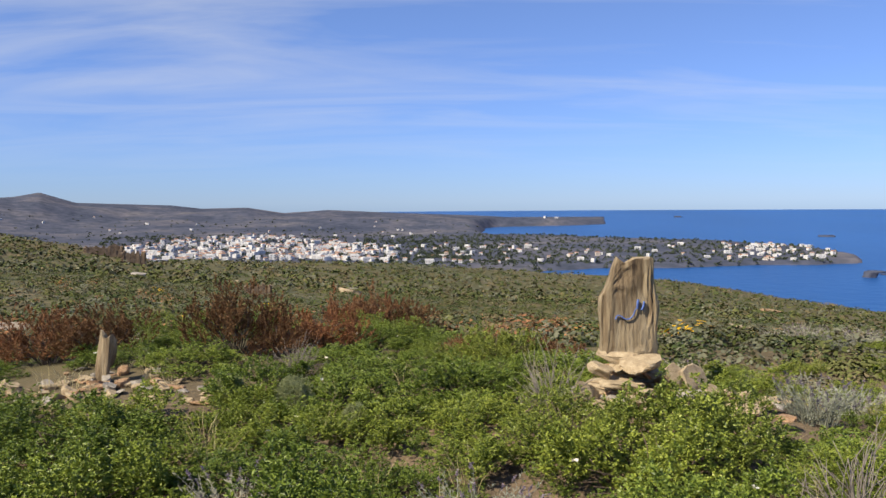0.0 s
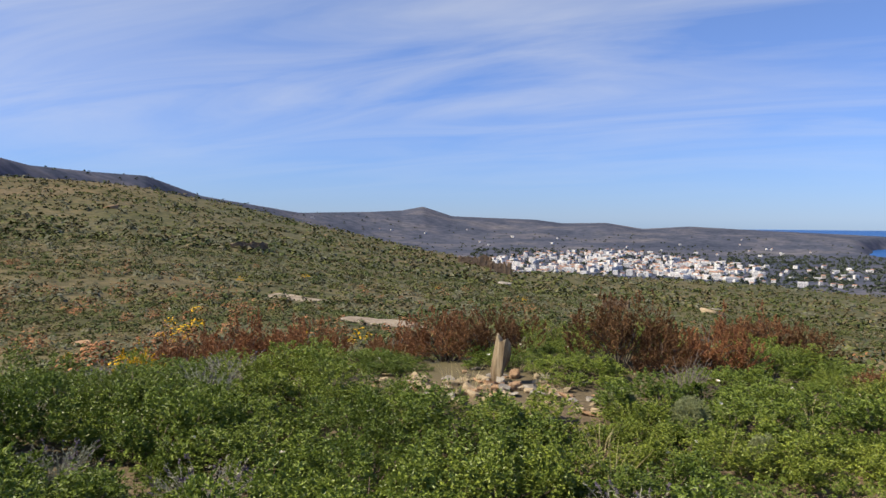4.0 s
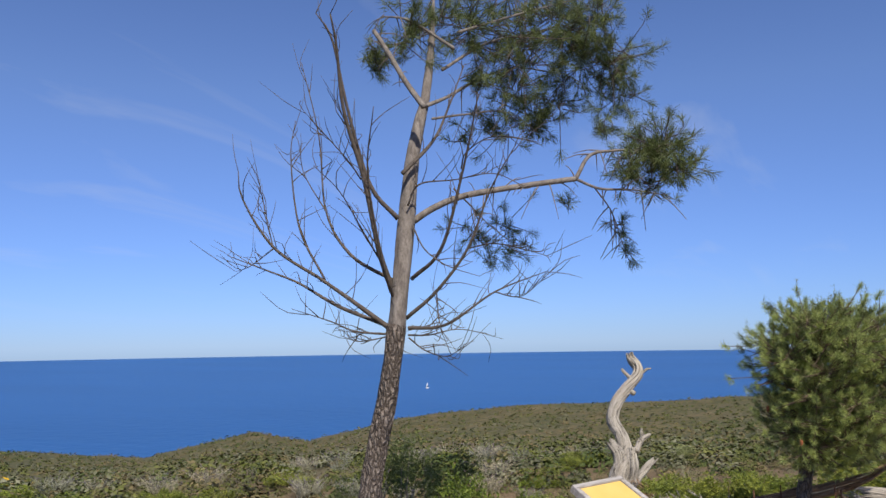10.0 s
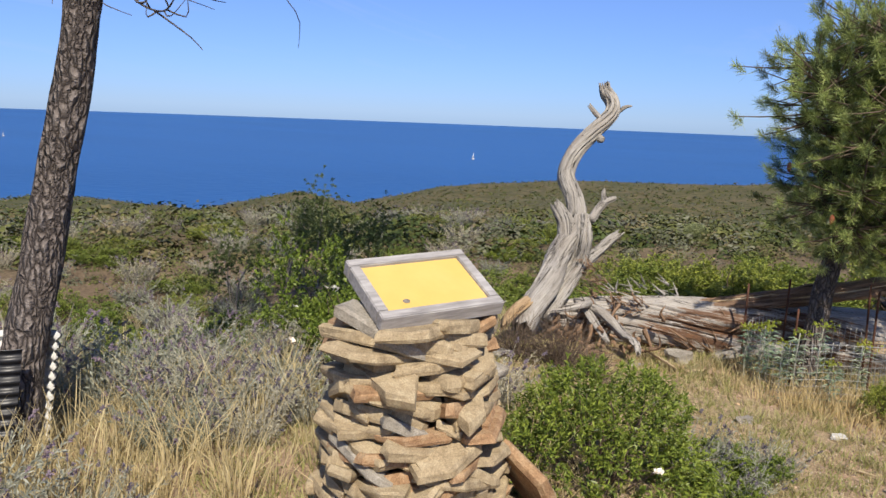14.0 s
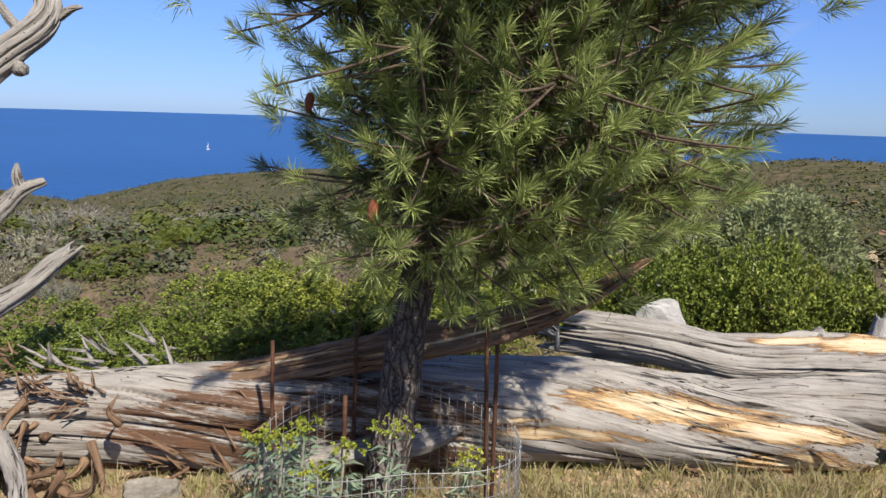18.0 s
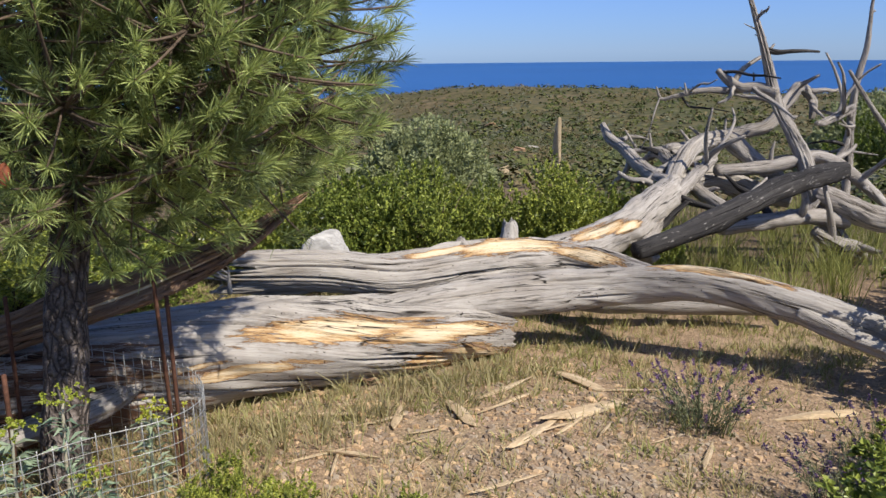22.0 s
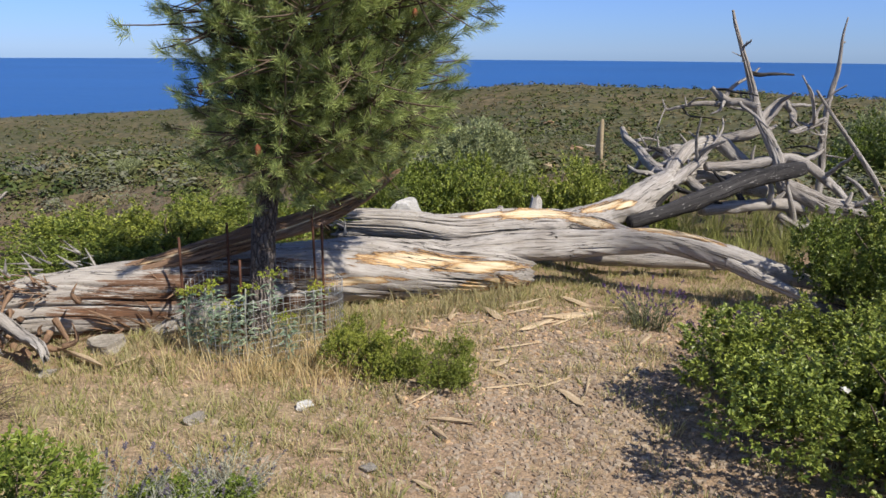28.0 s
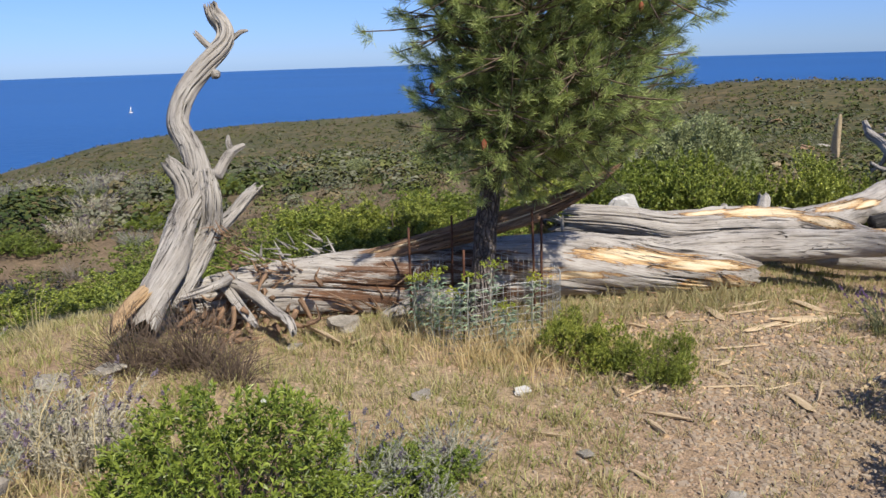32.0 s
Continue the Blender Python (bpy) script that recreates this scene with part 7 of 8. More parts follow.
for x, y, s in ((5.9, 2.5, 1.1), (6.0, 3.2, 1.2), (5.5, 2.9, 1.1), (6.9, 3.1, 1.2), (7.1, 2.9, 1.0), (6.8, 2.5, 0.9), (7.4, 3.2, 1.2), (5.7, 3.5, 1.2), (6.5, 3.6, 1.3), (7.7, 2.7, 1.0), (7.0, 2.3, 0.8), (5.4, 2.2, 0.9), (6.1, 2.2, 0.8), (7.0, 3.7, 1.2), (7.9, 3.3, 1.0)):
    lavender(x, y, s, 0.95)
for x, y, s in ((4.9, 2.5, 0.9), (4.5, 2.0, 0.8), (5.1, 3.3, 1.0), (4.3, 1.5, 0.7), (5.2, 1.9, 0.6)):
    cistus(x, y, s, 0.9)
for x, y, s in ((-1.35, 6.1, 0.26), (-0.8, 5.6, 0.2), (-1.9, 6.3, 0.22)):
    plant("grey_rockrose", "grey-leaved rockrose bush with pink flowers", "bush", x, y, [("foliage", OLIVE), ("twigwork", OLIVE_STEM)], s, 1.2, None, "grey rockroses", flowers=2, flower=FLOWER_PINK)
drytwigs(9.2, 1.75, 1.0, 1.1, True)
drytwigs(9.1, 2.0, 0.9, 1.1, True)
drytwigs(9.05, 1.5, 0.8, 0.95, True)
drytwigs(9.25, -2.15, 0.7, 0.9)
plant("mastic_bush", "small dark green mastic bush in dry grass", "bush", 9.62, -0.16, [("foliage", LENTISK[1]), ("twigwork", LENTISK_STEM[1])], 0.42, 1.0, 0, "mastic bushes")
plant("mastic_bush", "small dark green mastic bush in dry grass", "bush", 9.5, -0.3, [("foliage", LENTISK[3]), ("twigwork", LENTISK_STEM[3])], 0.22, 0.9, 70, "mastic bushes")
plant("mastic_bush", "small dark green mastic bush in dry grass", "bush", 9.36, -0.53, [("foliage", LENTISK[0]), ("twigwork", LENTISK_STEM[0])], 0.32, 1.2, 140, "mastic bushes")
for x, y, s, h in ((8.64, -2.16, 1.08, 0.74), (8.15, -2.15, 1.1, 0.75), (8.95, -2.5, 0.9, 0.66), (9.85, -3.35, 0.95, 1.1), (9.5, -3.6, 1.0, 1.1), (10.15, -3.8, 0.9, 1.0), (8.2, -3.1, 1.0, 0.85), (7.6, -2.75, 1.0, 0.85), (8.8, -3.3, 0.9, 0.8), (10.6, -4.3, 1.1, 0.9)):
    lentisk(x, y, s, h, None, 1)
for x, y, s, h in ((12.75, -2.75, 0.9, 1.0), (12.65, -2.1, 1.0, 1.05), (12.6, -1.45, 1.05, 1.08), (12.55, -0.85, 1.0, 1.05), (12.9, -0.2, 0.95, 1.0), (13.3, -0.6, 0.8, 0.9), (13.5, -2.7, 0.8, 0.8), (12.5, 0.55, 1.0, 1.05), (12.45, 1.2, 1.1, 1.15),
                   (12.3, 1.85, 1.05, 1.0), (11.9, 2.5, 1.0, 0.95), (11.6, 3.1, 1.05, 0.9), (11.2, 3.8, 1.1, 0.9), (10.6, 4.3, 1.0, 0.9), (13.2, 0.9, 1.1, 1.0), (13.1, 2.1, 1.2, 1.0), (12.7, 3.3, 1.2, 0.9), (9.9, 4.1, 1.0, 0.9), (9.2, 4.4, 1.0, 0.75), (8.6, 4.6, 0.9, 0.75), (9.6, 3.5, 0.7, 0.8)):
    lentisk(x, y, s, h * (0.52 if y > 0.3 else 1.08), None, 2)
plant("olive_bush", "pale grey-green rounded wild olive bush", "bush", 13.45, -1.55, [("foliage", OLIVE), ("twigwork", OLIVE_STEM)], 1.0, 1.0, 0, "wild olives", 0.05)
plant("olive_bush", "pale grey-green rounded wild olive bush", "bush", 17.5, 2.6, [("foliage", OLIVE), ("twigwork", OLIVE_STEM)], 0.5, 0.7, 80, "wild olives", 0.12)
plant("olive_bush", "broad dark grey-green wild olive at the hill edge", "bush", 19.6, -11.3, [("foliage", OLIVE), ("twigwork", OLIVE_STEM)], 2.1, 0.95, 40, "wild olives", 0.2)
lentisk(16.2, -8.6, 1.5, 1.3, 2)
lentisk(15.4, -8.9, 1.2, 1.2, 1)
plant("olive_bush", "small grey-green wild olive bush", "bush", 20.2, -6.6, [("foliage", OLIVE), ("twigwork", OLIVE_STEM)], 0.9, 0.8, 200, "wild olives", 0.1)


def heath_tree(x, y, h, seed):
    t = thing("tree_heath", "slender tree heath with dark tufts on bare stems", "shrub", pose(x, y, float(ground(x, y)) - 0.03), "tree heaths")
    rng = np.random.default_rng(seed)
    for k in range(3):
        a = rng.uniform(0, 6.28)
        top = np.array([math.cos(a) * 0.22 * h, math.sin(a) * 0.22 * h, h * rng.uniform(0.7, 1.0)])
        tube_object("stem", tube([(0, 0, 0, 0.012), (*(top * 0.5 + rng.normal(size=3) * 0.04), 0.008), (*top, 0.003)], 5, 10), MAT_GREYTWIG, t)
        c = top - [0, 0, 0.12] + rng.normal(size=(90, 3)) * np.array([0.07, 0.07, 0.15])
        q = leaf_quads(np.repeat(c, 14, 0), unit(rng.normal(size=(1260, 3)) + [0, 0, 0.8]), 0.030, 0.010, rng)
        ob = new("foliage", quad_mesh("foliage", q, MAT_NEEDLE_DARK))
        ob.parent = t


for k, (x, y, h) in enumerate(((11.0, 5.5, 1.1), (10.85, 4.95, 1.2), (10.9, 4.4, 1.0), (11.6, 5.2, 0.95), (10.2, 5.4, 0.85), (10.6, 4.6, 0.85))):
    heath_tree(x, y, h, k + 5)


def spurge(x, y, h, seed):
    t = thing("spurge", "bluish spurge with yellow-green flower head inside wire guard", "spurge", pose(x, y, float(ground(x, y)) - 0.02), "spurges in the wire guard")
    rng = np.random.default_rng(seed)
    tube_object("stem", tube([(0, 0, 0, 0.005), (0.01, 0.01, h * 0.5, 0.005), (0.02, 0.0, h, 0.004)], 6, 8), MAT_LAV, t)
    u = rng.uniform(0.25, 0.92, 70)
    a = rng.uniform(0, 6.28, 70)
    base = np.stack([0.015 * u, np.zeros(70), u * h], 1)
    way = unit(np.stack([np.cos(a), np.sin(a), np.full(70, 0.45)], 1))
    ob = new("leaves", quad_mesh("leaves", leaf_quads(base, way, 0.075, 0.011, rng, 0.3), MAT_SPURGELEAF))
    ob.parent = t
    c = np.array([0.02, 0, h]) + rng.normal(size=(26, 3)) * (0.03, 0.03, 0.014)
    ob = new("flowering", quad_mesh("flowering", leaf_quads(np.repeat(c, 7, 0), unit(rng.normal(size=(182, 3)) + [0, 0, 0.5]), 0.012, 0.009, rng), MAT_SPURGE))
    ob.parent, ob["kind"] = t, "stuff"


MAT_SPURGELEAF = leafy("blue green spurge leaf", (0.17, 0.25, 0.17), (0.32, 0.41, 0.29), 0.6)
for k, (x, y, h) in enumerate(((9.72, 0.62, 0.40), (9.68, 0.42, 0.42), (9.74, 0.30, 0.48), (9.66, 0.22, 0.28), (9.8, 0.08, 0.40), (9.85, 0.6, 0.38), (9.78, 0.72, 0.36), (9.7, 0.5, 0.33))):
    spurge(x, y, h, k)


# ---- grass, grit, chips ----
def tuft_field(name, count, place, h, blades, mat, seed, label, thick=0.0022, w=0.13, bend=0.7):
    rng = np.random.default_rng(seed)
    sets = [spikes_mesh("x", seed + k, w, h, blades, mat, thick, bend)[0] for k in range(12)]
    pts = place(rng, count)
    z = ground(pts[:, 0], pts[:, 1])
    vs, fs, base = [], [], 0
    for k, (x, y) in enumerate(pts):
        v, f = sets[k % 12]
        a, s = rng.uniform(0, 6.28), rng.uniform(0.5, 1.2)
        c, q = math.cos(a) * s, math.sin(a) * s
        vs.append(np.stack([v[:, 0] * c - v[:, 1] * q + x, v[:, 0] * q + v[:, 1] * c + y, v[:, 2] * s + z[k]], 1))
        fs.append(f + base)
        base += len(v)
    ob = mesh_object(name, np.vstack(vs), np.vstack(fs), mat, None, False)
    return tagged(ob, label, "grass", kind="stuff")


def lawn(rng, n):
    """Grass round the panel, the snag and the log, thin on the grit by the path."""
    out = []
    while len(out) < n:
        x, y = rng.uniform(5.2, 13.0), rng.uniform(-3.6, 4.4)
        d = 1.0
        if y < -0.35 and x < 10.4:
            d = 0.22
        if x < 7.2 and y < 0.6:
            d = 0.15
        d *= 0.35 + 1.3 * hash_noise(x * 1.4, y * 1.4, 4)
        if rng.uniform() < d:
            out.append((x, y))
    return np.array(out)


def wild(rng, n):
    out = []
    while len(out) < n:
        x, y = rng.uniform(-9, 12), rng.uniform(1.4, 11)
        if rng.uniform() < 0.3 + hash_noise(x * 0.8, y * 0.8, 6):
            out.append((x, y))
    return np.array(out)


def behind(rng, n):
    out = np.stack([rng.uniform(11.2, 14, n), rng.uniform(-5.5, -1.8, n)], 1)
    return out


MAT_OLIVEGRASS = leafy("olive dry grass", (0.24, 0.245, 0.08), (0.45, 0.44, 0.19), 0.7, trans=0.3)
tuft_field("dry_grass", 6500, lawn, 0.085, 17, MAT_STRAW, 1, "short dry straw-coloured grass tufts", 0.0022)
tuft_field("green_grass", 9000, lawn, 0.07, 14, MAT_OLIVEGRASS, 20, "low olive-green grass tufts", 0.0030)
tuft_field("tall_dry_grass", 260, wild, 0.30, 16, MAT_STRAW, 40, "tall dry grass among the bushes", 0.0024, 0.2)
tuft_field("long_grass", 420, behind, 0.34, 18, MAT_GRASS, 60, "long green grass behind the fallen tree", 0.0026, 0.2)


def straggle(rng, n):
    a = rng.uniform(0, 1, n)
    side = rng.normal(size=n) * 0.13 * (1 + 2.2 * rng.uniform(0, 1, n) ** 2)
    return np.stack([10.05 + a * 0.75 + side * 0.7 - 0.15, 1.0 - a * 2.3 - side * 0.3, ], 1)


tuft_field("tree_grass", 380, lambda rng, n: np.stack([rng.normal(6.5, 0.8, n), rng.normal(2.7, 0.7, n)], 1), 0.32, 16, MAT_STRAW, 120, "tall dry straw grass round the pine's foot", 0.0022, 0.2)
tuft_field("guard_grass", 90, lambda rng, n: np.stack([rng.normal(9.62, 0.13, n), rng.normal(0.15, 0.33, n)], 1), 0.20, 16, MAT_STRAW, 140, "tall straw grass round the wire guard", 0.002, 0.16)
tuft_field("log_grass", 170, straggle, 0.15, 15, MAT_STRAW, 80, "dry grass along the foot of the log", 0.002)


def pebble_field(name, count, place, size, mat, seed, label):
    rng = np.random.default_rng(seed)
    pts = place(rng, count)
    z = ground(pts[:, 0], pts[:, 1])
    cube = np.array([[-1, -1, -0.6], [1, -1, -0.6], [1, 1, -0.6], [-1, 1, -0.6], [-0.7, -0.6, 0.6], [0.6, -0.7, 0.7], [0.7, 0.6, 0.5], [-0.6, 0.7, 0.6]]) * 0.5
    cf = np.array([[0, 3, 2, 1], [4, 5, 6, 7], [0, 1, 5, 4], [1, 2, 6, 5], [2, 3, 7, 6], [3, 0, 4, 7]])
    n = len(pts)
    s = size * rng.uniform(0.35, 1.0, (n, 1, 1)) ** 1.5
    v = cube[None] * rng.uniform(0.7, 1.3, (n, 8, 3)) * s * np.stack([rng.uniform(0.7, 1.5, n), rng.uniform(0.6, 1.0, n), rng.uniform(0.4, 0.9, n)], 1)[:, None]
    a = rng.uniform(0, 6.28, n)
    c, q = np.cos(a)[:, None], np.sin(a)[:, None]
    w = np.stack([v[..., 0] * c - v[..., 1] * q + pts[:, :1], v[..., 0] * q + v[..., 1] * c + pts[:, 1:2], v[..., 2] + z[:, None] + s[..., 0] * 0.1], -1)
    f = (cf[None] + 8 * np.arange(n)[:, None, None]).reshape(-1, 4)
    return tagged(mesh_object(name, w.reshape(-1, 3), f, mat, None, False), label, "pebbles", kind="stuff")


def grit(rng, n):
    return np.stack([rng.uniform(5.6, 10.6, n), rng.uniform(-2.8, 1.2, n)], 1)


MAT_SPLINT = leafy("wood splinters", (0.30, 0.21, 0.12), (0.52, 0.40, 0.26), 0.9, trans=0)
MAT_GRIT = leafy("reddish grit", (0.25, 0.178, 0.132), (0.47, 0.37, 0.29), 0.9, trans=0)
pebble_field("grit", 16000, grit, 0.014, MAT_GRIT, 3, "loose reddish-tan grit and pebbles")
pebble_field("gravel", 9000, lambda rng, n: np.stack([rng.normal(9.0, 0.75, n), rng.normal(-1.15, 0.6, n)], 1), 0.030, MAT_GRIT, 7, "loose reddish gravel on bare ground")
pebble_field("wood_litter", 1800, lambda rng, n: np.stack([rng.normal(10.2, 0.5, n), rng.normal(-0.6, 0.9, n)], 1), 0.03, MAT_SPLINT, 5, "small tan splinters of rotten wood on the ground")

MAT_CHIP = mottled("split pale wood", [(0.3, (0.42, 0.30, 0.18)), (0.55, (0.58, 0.45, 0.29)), (0.75, (0.68, 0.56, 0.40))], 6, 60, 0.85, 0.4, 0.004, (0.2, 1, 1))
CHIPS = []
for k in range(4):
    cb = stone_bm(1.0, (0.15, 0.09, 0.19, 0.11)[k], 0.05, 200 + k, 3, 0.05)
    for v in cb.verts:
        v.co.y *= 1.0 - (0.2, 0.5, 0.35, 0.6)[k] * abs(v.co.x) + 0.25 * v.co.x * (k % 2)
    me = bpy.data.meshes.new("wood_chip")
    cb.to_mesh(me)
    cb.free()
    me.materials.append(MAT_CHIP)
    CHIPS.append(me)
for k, (x, y, s, a) in enumerate(((8.87, -0.42, 0.22, 20), (8.95, -0.5, 0.3, 60), (9.55, -0.87, 0.24, -35), (9.42, -0.8, 0.2, 40), (10.2, -1.5, 0.5, -70), (10.05, -1.2, 0.42, -55), (10.3, -1.0, 0.3, 10), (10.0, -2.4, 0.4, 85), (9.2, -0.3, 0.16, 10), (8.7, 0.02, 0.2, 70),
                                  (9.1, -1.1, 0.25, 15), (9.7, 1.0, 0.3, -20), (9.6, 0.85, 0.24, 25), (10.1, -0.55, 0.26, 70), (10.35, -0.75, 0.22, -20), (9.9, -0.2, 0.3, -50), (8.4, -0.3, 0.16, 40), (8.3, 0.4, 0.14, -60), (10.5, -1.6, 0.3, 30), (9.95, 0.75, 0.35, 15))):
    ob = shared("wood_chip", CHIPS[k % 4], None, pose(x, y, float(ground(x, y)) + 0.014, prng.normal() * 4, prng.normal() * 4, a) @ Matrix.Diagonal((s, s, s, 1)))
    tagged(ob, "splintered tan wood chip lying on dry ground", "wood chip", "wood chips")
for k in range(34):
    x, y, s, a = prng.uniform(9.2, 10.6), prng.uniform(-2.2, -0.1), prng.uniform(0.10, 0.42), prng.normal(-60, 35)
    if (x - 10.2) * 0.42 > y + 1.9:
        continue
    ob = shared("wood_splinter", CHIPS[k % 4], None, pose(x, y, float(ground(x, y)) + 0.012, prng.normal() * 5, prng.normal() * 3, a) @ Matrix.Diagonal((s, s * 0.45, s * 0.5, 1)))
    tagged(ob, "thin pale wood splinter on dry ground", "wood splinter", "wood splinters")
WHITE_STONE = STONES[4][0].copy()
WHITE_STONE.materials.clear()
WHITE_STONE.materials.append(plain("white quartz", (0.66, 0.64, 0.60), 0.7, 0, 30, 0.15))
for k, (x, y, s) in enumerate(((9.17, 0.14, 0.085), (8.55, -0.1, 0.10), (9.0, 0.6, 0.09), (8.21, -0.57, 0.17), (9.9, 1.15, 0.2), (7.6, 0.1, 0.08), (8.9, -1.6, 0.08), (9.55, 1.35, 0.16), (8.9, 2.3, 0.2), (9.0, 2.1, 0.24), (8.7, 2.5, 0.16), (8.6, 1.9, 0.15), (8.0, -0.85, 0.14))):
    ob = shared("stone", WHITE_STONE if k == 0 else STONES[(k * 3) % 8][2], None, pose(x, y, float(ground(x, y)) + s * 0.08, 0, 5, k * 50) @ Matrix.Diagonal((s, s, s, 1)))
    tagged(ob, "loose pale stone lying in dry grass", "stone", "loose stones")
ob = shared("board", CHIPS[1], None, pose(9.66, 1.2, float(ground(9.66, 1.2)) + 0.05, 22, -4, 50) @ Matrix.Diagonal((0.40, 0.62, 0.35, 1)))
tagged(ob, "weathered tan board lying against the log", "board")

# ---- scrub on the hillside ----
def clump_field(name, r0, r1, count, size, leaves, leaf, mat, seed, label, b0=-63, b1=135, patch=None, flat=0.55):
    rng = np.random.default_rng(seed)
    b = np.radians(rng.uniform(b0, b1, count * 2) + TURN0)
    r = np.sqrt(rng.uniform(r0**2, r1**2, count * 2)) if r1 / r0 < 3 else r0 * (r1 / r0) ** rng.uniform(0, 1, count * 2)
    x, y = HUB[0] + r * np.sin(b), HUB[1] + r * np.cos(b)
    keep = hash_noise(x * 0.09, y * 0.09, seed) * 0.6 + hash_noise(x * 0.35, y * 0.35, seed + 1) * 0.4 > (0.40 if patch is None else patch)
    keep &= ~((x < 9.6) & (x > -14) & (y > 1.0) & (y < np.where(x > 1.5, 8.5, 11.0)))
    x, y, r = x[keep][:count], y[keep][:count], r[keep][:count]
    n = len(x)
    s = size * (0.5 + 1.1 * rng.uniform(0, 1, n) ** 3)
    d = unit(rng.normal(size=(n, leaves, 3)) + np.array([0, 0, 0.15]))
    d[..., 2] = np.abs(d[..., 2])
    lump = rng.uniform(0, 50, (n, 1))
    k = 0.72 + 0.5 * hash_noise(d[..., 0] * 2.2 + lump, d[..., 1] * 2.2 + d[..., 2] * 1.5, seed) + 0.16 * rng.uniform(0, 1, (n, leaves))
    c = np.stack([x, y, ground(x, y) - 0.04], 1)[:, None] + d * k[..., None] * (s[:, None, None] * np.array([0.5, 0.5, flat]))
    # leaf sprays lie roughly along the outside of each clump
    nor = unit(d + np.array([0, 0, 0.8]) + rng.normal(size=d.shape) * 0.4)
    t1 = unit(np.cross(nor, rng.normal(size=d.shape)))
    t2 = np.cross(nor, t1)
    L = (size * 0.6 + s[:, None, None] * 0.4) * leaf * rng.uniform(0.7, 1.3, (n, leaves, 1)) * 0.5
    v = np.stack([c - t1 * L, c - t2 * L * 0.6, c + t1 * L, c + t2 * L * 0.6], 2).reshape(-1, 3)
    return tagged(mesh_object(name, v, np.arange(len(v)).reshape(-1, 4), mat, None, False), label, "scrub", kind="stuff")


def patchy_leaf(name, dark, light, every=0.8):
    """Leaves whose colour changes from clump to clump more than from leaf to leaf."""
    m, nt, b = material(name, 0.75)
    geo = nt.nodes.new("ShaderNodeNewGeometry")
    n1 = noise_node(nt, every, 2, 0.5)
    r = ramp_node(nt, n1.outputs["Fac"], [(0.38, dark), (0.62, light)])
    r2 = ramp_node(nt, geo.outputs["Random Per Island"], [(0.0, (0.75, 0.78, 0.72)), (1.0, (1.2, 1.17, 1.15))])
    nt.links.new(mix_node(nt, 1.0, r.outputs[0], r2.outputs[0], "MULTIPLY"), b.inputs["Base Color"])
    b.inputs["Specular IOR Level"].default_value = 0.15
    return m


MAT_SC1 = patchy_leaf("scrub green", (0.070, 0.082, 0.022), (0.125, 0.132, 0.046))
MAT_SC2 = patchy_leaf("scrub dark", (0.038, 0.056, 0.018), (0.080, 0.104, 0.034))
MAT_SC3 = patchy_leaf("scrub dun", (0.105, 0.086, 0.042), (0.172, 0.142, 0.078))
MAT_SC4 = patchy_leaf("scrub grey", (0.105, 0.110, 0.068), (0.160, 0.163, 0.112))
for seed, (mat, share, word, pt) in enumerate(((MAT_SC1, 0.34, "green", 0.36), (MAT_SC2, 0.27, "dark green", 0.40), (MAT_SC3, 0.25, "dun brown", 0.36), (MAT_SC4, 0.22, "grey-green", 0.4))):
    clump_field("scrub", 9.6, 26, int(4200 * share), 0.62, 110, 0.13, mat, 300 + seed, f"{word} low scrub covering the slope", patch=pt, flat=0.42)
    clump_field("scrub", 24, 62, int(15000 * share), 0.62, 36, 0.22, mat, 310 + seed, f"{word} low scrub covering the slope", patch=pt, flat=0.4)
    clump_field("scrub", 56, 150, int(21000 * share), 0.95, 22, 0.30, mat, 320 + seed, f"{word} low scrub covering the hillside", patch=pt, flat=0.42)
    clump_field("scrub", 140, 430, int(24000 * share), 1.6, 11, 0.46, mat, 340 + seed, f"{word} scrub on the far hillside", patch=pt, flat=0.42)
clump_field("scrub", 6.6, 12, 330, 0.42, 130, 0.085, MAT_SC1, 350, "green low scrub behind the fallen tree", 18, 88, 0.3, 0.5)
clump_field("scrub", 6.6, 12, 150, 0.40, 130, 0.085, MAT_SC4, 351, "grey-green low scrub behind the fallen tree", 18, 88, 0.3, 0.5)
clump_field("gorse", 45, 140, 190, 1.5, 46, 0.2, MAT_GORSE, 400, "yellow flowering gorse patches on the hillside", 34, 84, 0.55)
clump_field("gorse", 18, 120, 150, 0.8, 40, 0.2, MAT_GORSE, 402, "yellow flowering gorse on the slope", -62, 40, 0.62)
clump_field("dead_scrub", 17, 110, 330, 1.15, 120, 0.10, MAT_RUST, 404, "rust-brown dried scrub on the slope", -63, 10, 0.55)
MAT_SLOPEROCK = mottled("pale outcrop rock", [(0.3, (0.24, 0.19, 0.14)), (0.6, (0.38, 0.32, 0.24)), (0.8, (0.46, 0.40, 0.32))], 1.5, 12, 0.9, 0.6, 0.05)
ROCKS = []
for k in range(8):
    me = STONES[k][0].copy()
    me.materials.clear()
    me.materials.append(MAT_SLOPEROCK)
    ROCKS.append(me)
orng = np.random.default_rng(17)
